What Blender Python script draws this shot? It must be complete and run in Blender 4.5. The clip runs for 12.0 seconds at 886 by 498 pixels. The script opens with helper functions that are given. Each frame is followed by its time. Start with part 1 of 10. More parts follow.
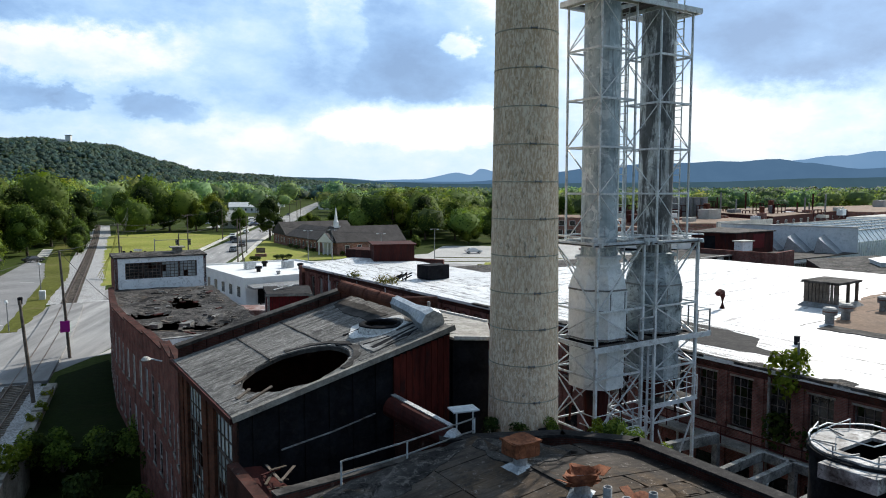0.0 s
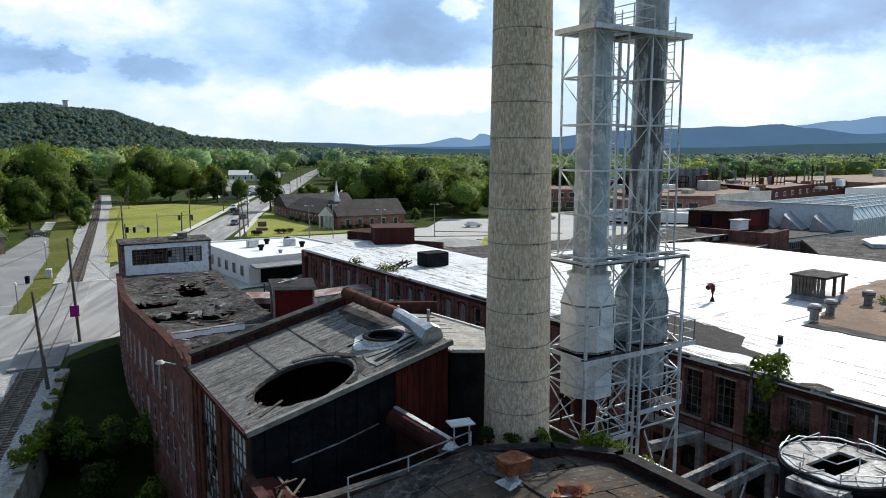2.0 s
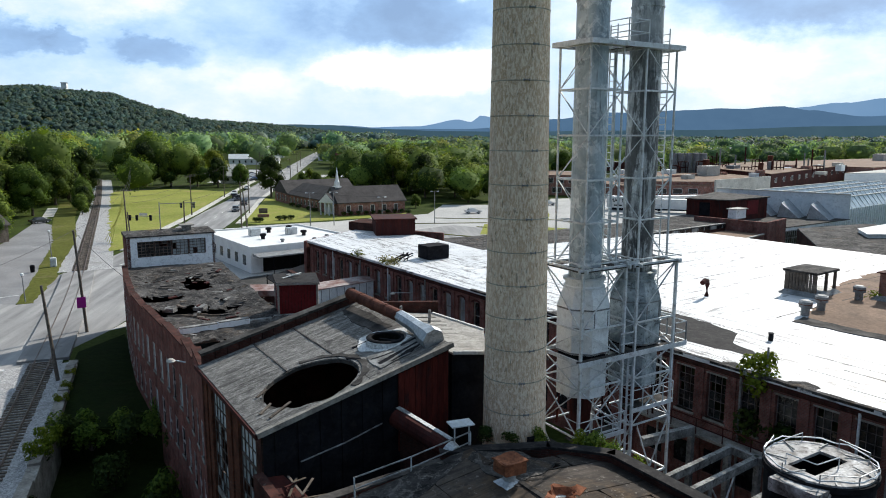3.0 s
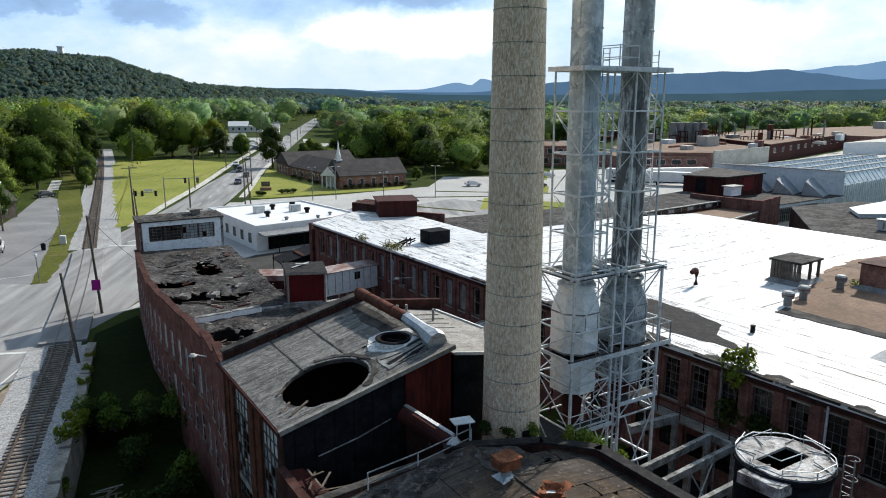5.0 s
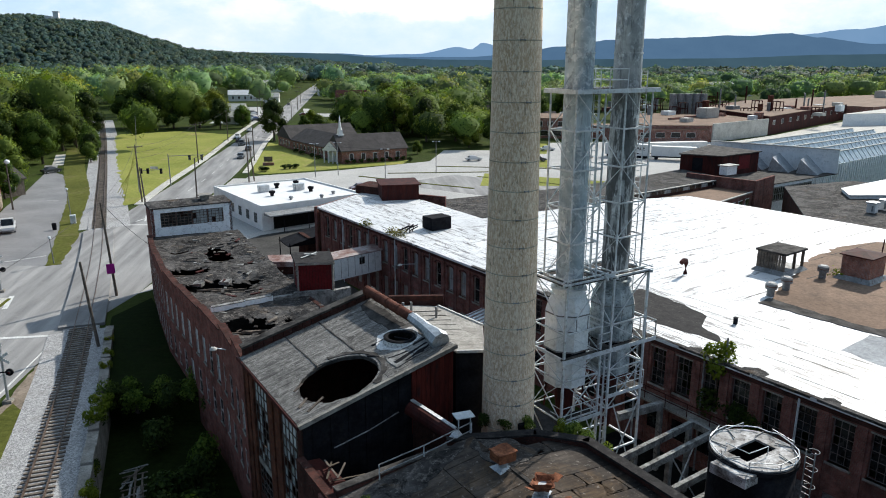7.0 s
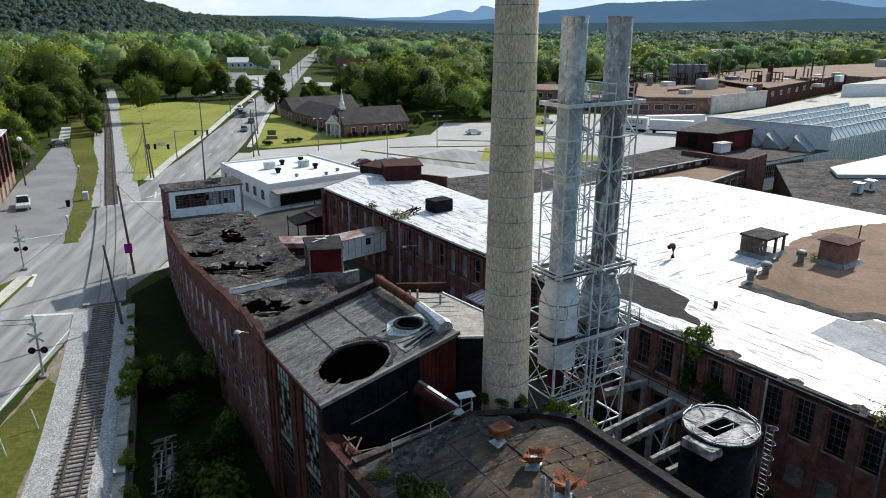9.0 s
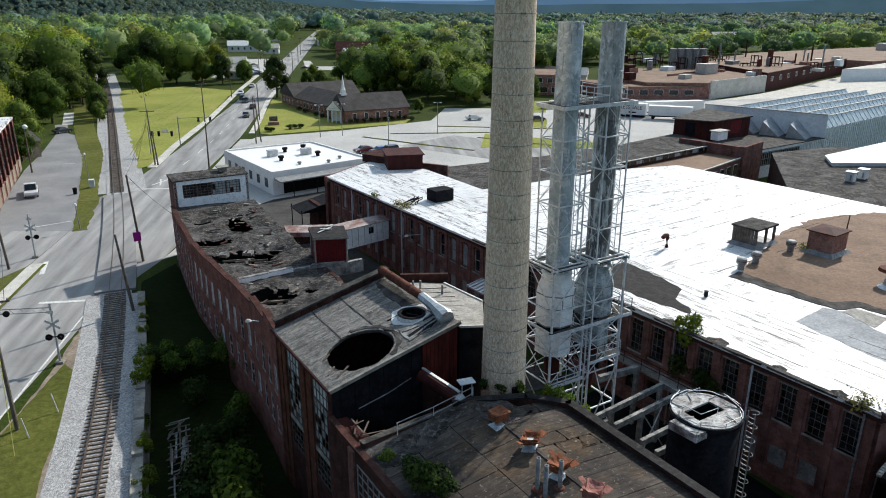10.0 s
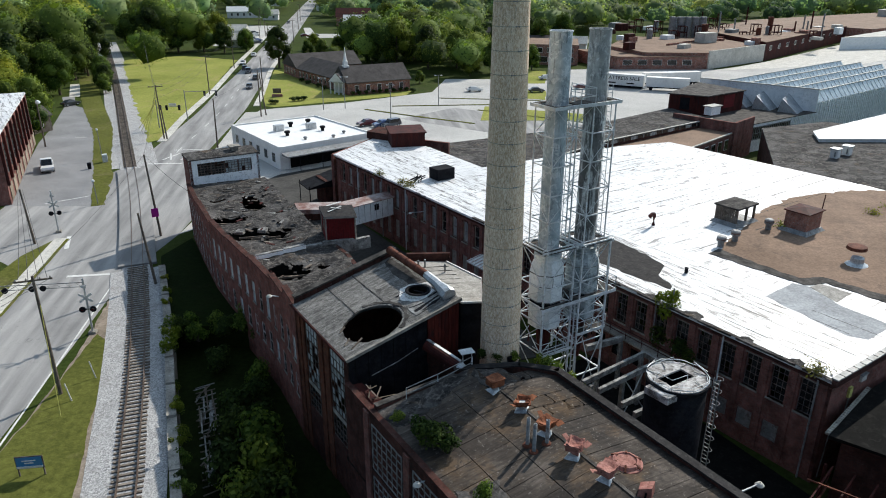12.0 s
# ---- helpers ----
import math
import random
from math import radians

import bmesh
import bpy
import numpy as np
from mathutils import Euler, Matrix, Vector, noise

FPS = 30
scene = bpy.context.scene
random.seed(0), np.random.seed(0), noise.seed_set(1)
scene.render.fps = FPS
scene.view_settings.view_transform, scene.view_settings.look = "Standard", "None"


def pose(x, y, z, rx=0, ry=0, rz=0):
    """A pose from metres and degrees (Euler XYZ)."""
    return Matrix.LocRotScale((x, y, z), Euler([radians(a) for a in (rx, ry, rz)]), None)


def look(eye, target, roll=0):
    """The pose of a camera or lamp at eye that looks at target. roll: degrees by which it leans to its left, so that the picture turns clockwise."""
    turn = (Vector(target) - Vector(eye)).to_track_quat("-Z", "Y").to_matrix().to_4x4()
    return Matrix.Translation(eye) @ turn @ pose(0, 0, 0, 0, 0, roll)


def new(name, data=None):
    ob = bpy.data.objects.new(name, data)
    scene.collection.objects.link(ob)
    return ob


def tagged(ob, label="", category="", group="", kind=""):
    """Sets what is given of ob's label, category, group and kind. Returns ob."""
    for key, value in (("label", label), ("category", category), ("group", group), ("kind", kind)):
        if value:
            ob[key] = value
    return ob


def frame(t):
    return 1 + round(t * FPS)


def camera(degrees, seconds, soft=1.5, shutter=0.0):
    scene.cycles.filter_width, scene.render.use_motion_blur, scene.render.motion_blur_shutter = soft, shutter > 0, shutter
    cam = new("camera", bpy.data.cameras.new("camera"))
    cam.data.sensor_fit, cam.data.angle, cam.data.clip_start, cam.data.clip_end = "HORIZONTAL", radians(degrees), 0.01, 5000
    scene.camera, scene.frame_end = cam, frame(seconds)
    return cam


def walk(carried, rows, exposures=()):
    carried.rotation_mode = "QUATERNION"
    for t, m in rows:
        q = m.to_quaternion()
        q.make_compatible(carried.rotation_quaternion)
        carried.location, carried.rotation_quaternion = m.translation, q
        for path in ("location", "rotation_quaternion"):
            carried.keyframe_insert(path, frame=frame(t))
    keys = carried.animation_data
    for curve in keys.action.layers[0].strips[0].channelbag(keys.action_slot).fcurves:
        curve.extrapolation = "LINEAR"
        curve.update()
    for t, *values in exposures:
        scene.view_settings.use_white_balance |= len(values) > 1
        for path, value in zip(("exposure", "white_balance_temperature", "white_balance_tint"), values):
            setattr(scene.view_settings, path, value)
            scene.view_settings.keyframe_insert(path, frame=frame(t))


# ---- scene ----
cam = camera(63.8, 12.0, soft=1.0)
METRES, EYE, TILT, LEAN, TURN = 24.0, 17.9, -5.0, 0.0, 0.0
ROWS = [
    (0.0, 0.0, 0.0, 0.0, 0.0, 0.0, -0.0),
    (0.5, 0.0018, -0.0116, 0.0261, -0.01, -0.66, -0.02),
    (1.0, 0.003, -0.0275, 0.0508, -0.01, -1.37, -0.04),
    (1.5, 0.003, -0.0459, 0.0745, -0.0, -2.1, -0.06),
    (2.0, 0.002, -0.0674, 0.0984, -0.0, -2.82, -0.07),
    (2.5, 0.0012, -0.0905, 0.1223, -0.0, -3.53, -0.08),
    (4.5, -0.0046, -0.1941, 0.2223, -0.01, -6.4, -0.07),
    (5.0, -0.0063, -0.2192, 0.2489, -0.01, -7.12, -0.06),
    (5.5, -0.008, -0.2441, 0.2757, -0.0, -7.8, -0.06),
    (6.0, -0.0095, -0.27, 0.3024, -0.0, -8.49, -0.05),
    (6.5, -0.0106, -0.2977, 0.3285, -0.01, -9.17, -0.05),
    (7.0, -0.0126, -0.3296, 0.3571, 0.0, -9.86, -0.05),
    (9.0, -0.0238, -0.485, 0.4632, -0.01, -12.63, -0.11),
    (9.5, -0.0267, -0.5272, 0.4879, -0.01, -13.33, -0.11),
    (10.0, -0.029, -0.5704, 0.5132, -0.01, -14.03, -0.11),
    (10.5, -0.0311, -0.6143, 0.5404, -0.01, -14.75, -0.11),
    (11.0, -0.0334, -0.6612, 0.5686, -0.01, -15.46, -0.1),
    (11.5, -0.0353, -0.7114, 0.5951, -0.01, -16.15, -0.09),
    (12.0, -0.0374, -0.7654, 0.6212, -0.01, -16.85, -0.08),
]
walk(cam, [(t, pose(0, 0, EYE, TILT, LEAN, TURN) @ pose(METRES * x, METRES * y, METRES * z, 90 + pitch, roll, yaw)) for t, x, y, z, yaw, pitch, roll in ROWS])

# ---- sky and sun ----
SUN_AZ, SUN_EL = radians(36.0), radians(35.6)      # azimuth from +y towards +x
sun_way = Vector((math.sin(SUN_AZ) * math.cos(SUN_EL), math.cos(SUN_AZ) * math.cos(SUN_EL), math.sin(SUN_EL)))
sun_data = bpy.data.lights.new("sun", "SUN")
sun_data.energy, sun_data.angle, sun_data.color = 5.0, radians(0.6), (1.0, 0.95, 0.87)
sun = new("sun", sun_data)
sun.matrix_world = look(sun_way * 400, (0, 0, 0))

world = bpy.data.worlds.new("sky")
scene.world = world
world.use_nodes = True
wn, wl = world.node_tree.nodes, world.node_tree.links
wn.clear()
w_out = wn.new("ShaderNodeOutputWorld")
w_bg = wn.new("ShaderNodeBackground")
sky = wn.new("ShaderNodeTexSky")
sky.sky_type, sky.sun_disc = "NISHITA", False
sky.sun_elevation, sky.sun_rotation = SUN_EL, SUN_AZ
sky.air_density, sky.dust_density = 1.2, 1.0
tc = wn.new("ShaderNodeTexCoord")
sep = wn.new("ShaderNodeSeparateXYZ")
wl.new(tc.outputs["Generated"], sep.inputs[0])
# cloud layer over the whole dome, flattened towards the horizon
def cloud_noise(scale, detail, shift, rough=0.55, warp=0.0, tall=2.2):
    mp = wn.new("ShaderNodeMapping"); mp.inputs["Location"].default_value = shift
    mp.inputs["Scale"].default_value = (1, 1, tall)
    wl.new(tc.outputs["Generated"], mp.inputs[0])
    nz = wn.new("ShaderNodeTexNoise")
    nz.inputs["Scale"].default_value, nz.inputs["Detail"].default_value = scale, detail
    nz.inputs["Roughness"].default_value, nz.inputs["Distortion"].default_value = rough, warp
    wl.new(mp.outputs[0], nz.inputs["Vector"])
    return nz.outputs["Fac"]


def w_ramp(src, stops):
    r = wn.new("ShaderNodeValToRGB")
    el = r.color_ramp.elements
    while len(el) < len(stops):
        el.new(0.5)
    for e, (p, c) in zip(el, stops):
        e.position, e.color = p, (*c, 1)
    wl.new(src, r.inputs[0])
    return r.outputs[0]


def w_mix(fac, a, b, mode="MIX"):
    x = wn.new("ShaderNodeMix"); x.data_type, x.blend_type = "RGBA", mode
    for src, k in ((fac, 0), (a, 6), (b, 7)):
        if isinstance(src, (int, float)):
            x.inputs[k].default_value = src
        elif isinstance(src, tuple):
            x.inputs[k].default_value = (*src, 1)
        else:
            wl.new(src, x.inputs[k])
    return x.outputs[2]


def w_math(op, a, b=None, c=None):
    x = wn.new("ShaderNodeMath"); x.operation = op
    for k, src in enumerate((a, b, c)):
        if src is None:
            continue
        if isinstance(src, (int, float)):
            x.inputs[k].default_value = src
        else:
            wl.new(src, x.inputs[k])
    return x.outputs[0]


def w_vec(op, a, b):
    x = wn.new("ShaderNodeVectorMath"); x.operation = op
    for k, src in enumerate((a, b)):
        if isinstance(src, tuple):
            x.inputs[k].default_value = src
        else:
            wl.new(src, x.inputs[k])
    return x.outputs["Value"] if op == "LENGTH" else x.outputs["Vector"]


# bearing and height of the view ray in degrees, with billowing offsets
at_sky = wn.new("ShaderNodeCombineXYZ")
wl.new(w_math("MULTIPLY", w_math("ARCTAN2", sep.outputs["X"], sep.outputs["Y"]), 57.3), at_sky.inputs[0])
wl.new(w_math("MULTIPLY", w_math("ARCSINE", sep.outputs["Z"]), 57.3), at_sky.inputs[1])
puff = wn.new("ShaderNodeTexNoise")
puff.inputs["Scale"].default_value, puff.inputs["Detail"].default_value, puff.inputs["Roughness"].default_value = 0.33, 10, 0.66
squash = wn.new("ShaderNodeMapping"); squash.inputs["Scale"].default_value = (0.8, 1.3, 1)
wl.new(at_sky.outputs[0], squash.inputs[0]); wl.new(squash.outputs[0], puff.inputs["Vector"])
billow = w_vec("MULTIPLY", w_vec("SUBTRACT", puff.outputs["Color"], (0.5, 0.5, 0.5)), (6.0, 4.0, 0.0))
spot_ = w_vec("ADD", at_sky.outputs[0], billow)
# cloud masses: bearing, height, half widths, weight (above nought darker, below nought whiter)
CLOUDS = [(-2.5, 10.6, 8.5, 5.0, 0.42), (26.0, 11.5, 11.0, 5.0, 0.5), (-13.0, 9.6, 6.5, 5.0, 0.26), (-21.4, 5.9, 3.4, 1.2, 0.32), (-31.0, 6.6, 2.8, 1.6, 0.34), (-27.4, 6.1, 1.6, 0.8, 0.3), (-27.0, 13.4, 13.0, 2.8, 0.42),
          (-2.0, 5.0, 9.0, 2.2, -0.3), (25.0, 4.8, 10.0, 2.6, -0.22), (1.4, 11.0, 1.6, 1.2, -0.45), (-28.0, 9.4, 8.0, 2.4, -0.3), (-8.4, 12.0, 2.2, 5.5, -0.24)]
tone_ = w_math("MULTIPLY_ADD", cloud_noise(4.5, 10, (7.7, 2.2, 1.9), 0.6, 0.0, 1.9), 1.7, -0.54)
for az_, el_, wa, we, wt in CLOUDS:
    far_ = w_vec("LENGTH", w_vec("DIVIDE", w_vec("SUBTRACT", spot_, (az_, el_, 0.0)), (wa, we, 1.0)), (0, 0, 0))
    lobe = wn.new("ShaderNodeMapRange"); lobe.interpolation_type = "SMOOTHSTEP"
    lobe.inputs["From Min"].default_value, lobe.inputs["From Max"].default_value = 1.15, 0.62
    lobe.inputs["To Min"].default_value, lobe.inputs["To Max"].default_value = 0.0, wt
    wl.new(far_, lobe.inputs["Value"])
    tone_ = w_math("ADD", tone_, lobe.outputs[0])
shade = w_ramp(tone_, [(0.06, (9.8, 10.2, 10.6)), (0.2, (7.6, 9.0, 10.3)), (0.34, (6.0, 8.1, 10.3)), (0.55, (4.3, 6.6, 9.8)), (0.72, (3.1, 5.1, 8.4)), (0.95, (2.4, 3.9, 6.6))])
haze = w_ramp(sep.outputs["Z"], [(0.0, (1, 1, 1)), (0.07, (0, 0, 0))])
col = w_mix(0.12, shade, sky.outputs[0])
col = w_mix(w_mix(1.0, haze, (0.7, 0.7, 0.7), "MULTIPLY"), col, (7.2, 8.6, 9.6))
# forward-scattered light: clouds glow towards the sun's side and are dull away from it
dot = wn.new("ShaderNodeVectorMath"); dot.operation = "DOT_PRODUCT"
dot.inputs[1].default_value = (math.sin(SUN_AZ), math.cos(SUN_AZ), 0.0)
wl.new(tc.outputs["Generated"], dot.inputs[0])
glow = w_ramp(dot.outputs["Value"], [(0.0, (0.29, 0.33, 0.39)), (0.4, (1, 1, 1))])
wl.new(w_mix(1.0, col, glow, "MULTIPLY"), w_bg.inputs[0])
w_bg.inputs[1].default_value = 0.11
wl.new(w_bg.outputs[0], w_out.inputs[0])

# ---- materials ----
class Mat:
    """A principled node material built up step by step."""
    def __init__(self, name, rough=0.8, metal=0.0, spec=0.4):
        self.m = bpy.data.materials.new(name)
        self.m.use_nodes = True
        self.n, self.l = self.m.node_tree.nodes, self.m.node_tree.links
        self.b = self.n["Principled BSDF"]
        self.b.inputs["Roughness"].default_value = rough
        self.b.inputs["Metallic"].default_value = metal
        self.b.inputs["Specular IOR Level"].default_value = spec
        self.coord = self.n.new("ShaderNodeTexCoord")
        self.geo = None

    def vec(self, kind="Object", scale=(1, 1, 1), rot=(0, 0, 0)):
        mp = self.n.new("ShaderNodeMapping")
        mp.inputs["Scale"].default_value, mp.inputs["Rotation"].default_value = scale, rot
        if kind == "World":
            g = self.n.new("ShaderNodeNewGeometry")
            self.l.new(g.outputs["Position"], mp.inputs[0])
        else:
            self.l.new(self.coord.outputs[kind], mp.inputs[0])
        return mp.outputs[0]

    def turned(self, deg, scale):
        """Plan coordinates turned first and then stretched."""
        first = self.vec("World", (1, 1, 1), (0, 0, radians(deg)))
        mp = self.n.new("ShaderNodeMapping")
        mp.inputs["Scale"].default_value = scale
        self.l.new(first, mp.inputs[0])
        return mp.outputs[0]

    def noise(self, scale, detail=5, rough=0.6, kind="World", stretch=(1, 1, 1), warp=0.0):
        t = self.n.new("ShaderNodeTexNoise")
        t.inputs["Scale"].default_value, t.inputs["Detail"].default_value = scale, detail
        t.inputs["Roughness"].default_value, t.inputs["Distortion"].default_value = rough, warp
        self.l.new(self.vec(kind, stretch), t.inputs["Vector"])
        return t.outputs["Fac"]

    def voronoi(self, scale, kind="World", stretch=(1, 1, 1), what="Distance"):
        t = self.n.new("ShaderNodeTexVoronoi")
        t.inputs["Scale"].default_value = scale
        self.l.new(self.vec(kind, stretch), t.inputs["Vector"])
        return t.outputs[what]

    def ramp(self, src, stops):
        r = self.n.new("ShaderNodeValToRGB")
        el = r.color_ramp.elements
        while len(el) < len(stops):
            el.new(0.5)
        for e, (p, c) in zip(el, stops):
            e.position = p
            e.color = (c, c, c, 1) if isinstance(c, (int, float)) else (*c, 1)
        self.l.new(src, r.inputs[0])
        return r.outputs[0]

    def mix(self, fac, a, b, mode="MIX"):
        x = self.n.new("ShaderNodeMix")
        x.data_type, x.blend_type = "RGBA", mode
        for src, k in ((fac, 0), (a, 6), (b, 7)):
            if isinstance(src, (int, float)):
                x.inputs[k].default_value = src if k == 0 else (src, src, src, 1)
            elif isinstance(src, tuple):
                x.inputs[k].default_value = (*src, 1)
            else:
                self.l.new(src, x.inputs[k])
        return x.outputs[2]

    def random(self):
        return self.n.new("ShaderNodeObjectInfo").outputs["Random"]

    def island(self):
        return self.n.new("ShaderNodeNewGeometry").outputs["Random Per Island"]

    def colour(self, src):
        if isinstance(src, tuple):
            self.b.inputs["Base Color"].default_value = (*src, 1)
        else:
            self.l.new(src, self.b.inputs["Base Color"])
        return self

    def rough(self, src):
        self.l.new(src, self.b.inputs["Roughness"])
        return self

    def bump(self, src, strength=0.4, dist=0.02):
        k = self.n.new("ShaderNodeBump")
        k.inputs["Strength"].default_value, k.inputs["Distance"].default_value = strength, dist
        self.l.new(src, k.inputs["Height"])
        self.l.new(k.outputs[0], self.b.inputs["Normal"])
        return self


def two_tone(name, dark, light, scale=0.6, fine=8.0, rough=0.85, metal=0.0, spec=0.12, stain=(0.03, 0.028, 0.025), amount=0.5, stretch=(1, 1, 1), bump=0.3, grainy=0.6):
    """Surface with broad variation, fine grain and dirt stains."""
    m = Mat(name, rough, metal, spec)
    broad = m.ramp(m.noise(scale, 6, 0.6, stretch=stretch), [(0.32, dark), (0.68, light)])
    grain = m.noise(fine, 6, 0.75, stretch=stretch)
    c = m.mix(grainy, broad, m.ramp(grain, [(0.36, 0.45), (0.64, 1.25)]), "MULTIPLY")
    dirt = m.ramp(m.noise(scale * 2.3, 9, 0.75, stretch=stretch, warp=0.6), [(0.52, 0.0), (0.64, amount)])
    m.colour(m.mix(dirt, c, stain)).bump(grain, bump)
    return m.m


def brick_mat(name, a, b, mortar, soot=0.55):
    m = Mat(name, 0.95, 0, 0.06)
    t = m.n.new("ShaderNodeTexBrick")
    t.inputs["Scale"].default_value = 1.0
    t.inputs["Brick Width"].default_value, t.inputs["Row Height"].default_value = 0.215, 0.075
    t.inputs["Mortar Size"].default_value = 0.009
    t.inputs["Color1"].default_value, t.inputs["Color2"].default_value, t.inputs["Mortar"].default_value = (*a, 1), (*b, 1), (*mortar, 1)
    m.l.new(m.coord.outputs["UV"], t.inputs["Vector"])
    v = m.mix(0.8, t.outputs["Color"], m.ramp(m.noise(0.9, 9, 0.75), [(0.36, 0.35), (0.64, 1.3)]), "MULTIPLY")
    streak = m.ramp(m.noise(0.9, 7, 0.7, stretch=(1, 1, 0.18)), [(0.48, 0.0), (0.75, soot)])
    pale = m.ramp(m.noise(2.1, 9, 0.8, warp=0.5), [(0.6, 0.0), (0.68, 0.3)])
    c = m.mix(streak, v, (0.018, 0.014, 0.013))
    c = m.mix(pale, c, (0.42, 0.36, 0.32))
    m.colour(c).bump(t.outputs["Fac"], -0.4, 0.01)
    return m.m


def leaf_mat(name, dark, light, through_=0.18, per_tree=False):
    m = Mat(name, 0.75, 0, 0.1)
    c = m.ramp(m.island(), [(0.0, dark), (0.55, tuple((x + y) / 2 for x, y in zip(dark, light))), (1.0, light)])
    if per_tree:
        at_ = m.n.new("ShaderNodeAttribute"); at_.attribute_name = "tree_tint"
        c = m.mix(1.0, c, at_.outputs["Color"], "MULTIPLY")
    else:
        tint = m.ramp(m.random(), [(0.0, (0.75, 0.85, 0.7)), (0.5, (1, 1, 1)), (1.0, (1.25, 1.1, 0.8))])
        c = m.mix(1.0, c, tint, "MULTIPLY")
    c = m.mix(1.0, c, m.ramp(m.noise(0.055, 3, 0.5), [(0.3, 0.7), (0.7, 1.2)]), "MULTIPLY")
    m.colour(c)
    tr = m.n.new("ShaderNodeBsdfTranslucent")
    m.l.new(m.mix(1.0, c, (1.3, 1.4, 0.6), "MULTIPLY"), tr.inputs[0])
    mx = m.n.new("ShaderNodeMixShader"); mx.inputs[0].default_value = through_
    out = m.n["Material Output"]
    m.l.new(m.b.outputs[0], mx.inputs[1]); m.l.new(tr.outputs[0], mx.inputs[2]); m.l.new(mx.outputs[0], out.inputs[0])
    return m.m


BRICK = brick_mat("red_brick", (0.27, 0.1, 0.08), (0.18, 0.072, 0.06), (0.23, 0.175, 0.155), 0.55)
BRICK_RUST = brick_mat("rust_stained_brick", (0.19, 0.065, 0.035), (0.12, 0.04, 0.025), (0.1, 0.07, 0.055), 0.45)
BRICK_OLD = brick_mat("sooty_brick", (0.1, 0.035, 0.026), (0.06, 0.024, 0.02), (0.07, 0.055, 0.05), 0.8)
BRICK_NEW = brick_mat("church_brick", (0.34, 0.14, 0.1), (0.28, 0.11, 0.08), (0.35, 0.3, 0.27), 0.12)
CONCRETE = two_tone("weathered_concrete", (0.22, 0.2, 0.175), (0.42, 0.4, 0.35), 0.8, 9)
BITUMEN = two_tone("bare_bitumen", (0.016, 0.015, 0.016), (0.04, 0.038, 0.037), 1.4, 9, 0.85, stain=(0.09, 0.085, 0.08), amount=0.5)
GREY_COAT = two_tone("grey_worn_coating", (0.3, 0.31, 0.32), (0.46, 0.48, 0.49), 0.5, 6, amount=0.4, stain=(0.2, 0.2, 0.2))
CONC_PALE = two_tone("pale_concrete", (0.5, 0.48, 0.43), (0.68, 0.66, 0.6), 0.3, 6, amount=0.3)
TAR = two_tone("tar_roof", (0.02, 0.019, 0.018), (0.13, 0.12, 0.11), 1.1, 8, 0.9, stain=(0.02, 0.02, 0.02), amount=0.7)
TAR_DARK = two_tone("dark_tar_roof", (0.05, 0.048, 0.045), (0.09, 0.087, 0.08), 0.3, 3, 0.9)
GRAVEL_ROOF = two_tone("brown_gravel_roof", (0.19, 0.125, 0.085), (0.28, 0.19, 0.135), 0.15, 4, amount=0.35)
STEEL = two_tone("grey_painted_steel", (0.5, 0.55, 0.57), (0.78, 0.81, 0.82), 0.9, 7, 0.5, 0.1, 0.5, stain=(0.12, 0.08, 0.06), amount=0.5, grainy=0.3)
STEEL_DULL = two_tone("dull_steel", (0.2, 0.21, 0.21), (0.36, 0.37, 0.37), 1.2, 7, 0.6, 0.2, stain=(0.1, 0.05, 0.03), amount=0.7)
RUST = two_tone("rusty_steel", (0.085, 0.032, 0.022), (0.21, 0.08, 0.05), 1.6, 9, 0.8, 0.1, stain=(0.06, 0.03, 0.025), amount=0.7)
RUST_DARK = two_tone("dark_rusty_sheet", (0.035, 0.011, 0.01), (0.09, 0.022, 0.017), 1.0, 6, 0.75, stain=(0.02, 0.02, 0.022), amount=0.6, stretch=(1, 1, 0.2))
m = Mat("worn_asphalt", 0.9, 0, 0.3)
lane = m.n.new("ShaderNodeTexNoise"); lane.inputs["Scale"].default_value, lane.inputs["Detail"].default_value = 1.0, 7
m.l.new(m.turned(-99, (0.05, 0.55, 1)), lane.inputs["Vector"])
c = m.ramp(lane.outputs["Fac"], [(0.35, (0.2, 0.196, 0.192)), (0.5, (0.285, 0.28, 0.272)), (0.68, (0.4, 0.39, 0.375))])
c = m.mix(m.ramp(m.noise(0.25, 8, 0.7, warp=0.6), [(0.5, 0.0), (0.62, 0.45)]), c, (0.3, 0.295, 0.285))
c = m.mix(m.ramp(m.noise(1.1, 9, 0.75, warp=1.2), [(0.6, 0.0), (0.66, 0.5)]), c, (0.09, 0.09, 0.09))
c = m.mix(0.45, c, m.ramp(m.noise(14, 4, 0.7), [(0.25, 0.55), (0.75, 1.15)]), "MULTIPLY")
m.colour(c).bump(m.noise(16, 4), 0.3)
ASPHALT = m.m
LOT = two_tone("bleached_asphalt", (0.42, 0.41, 0.39), (0.54, 0.53, 0.5), 0.06, 4, 0.9, stain=(0.32, 0.32, 0.3), amount=0.5)
m = Mat("track_ballast", 0.95, 0, 0.2)
c = m.ramp(m.voronoi(11.0, what="Color"), [(0.2, (0.2, 0.2, 0.2)), (0.5, (0.38, 0.375, 0.37)), (0.8, (0.6, 0.595, 0.585))])
c = m.mix(m.ramp(m.noise(0.6, 7, 0.7), [(0.35, 0.0), (0.65, 0.5)]), c, (0.44, 0.435, 0.425))
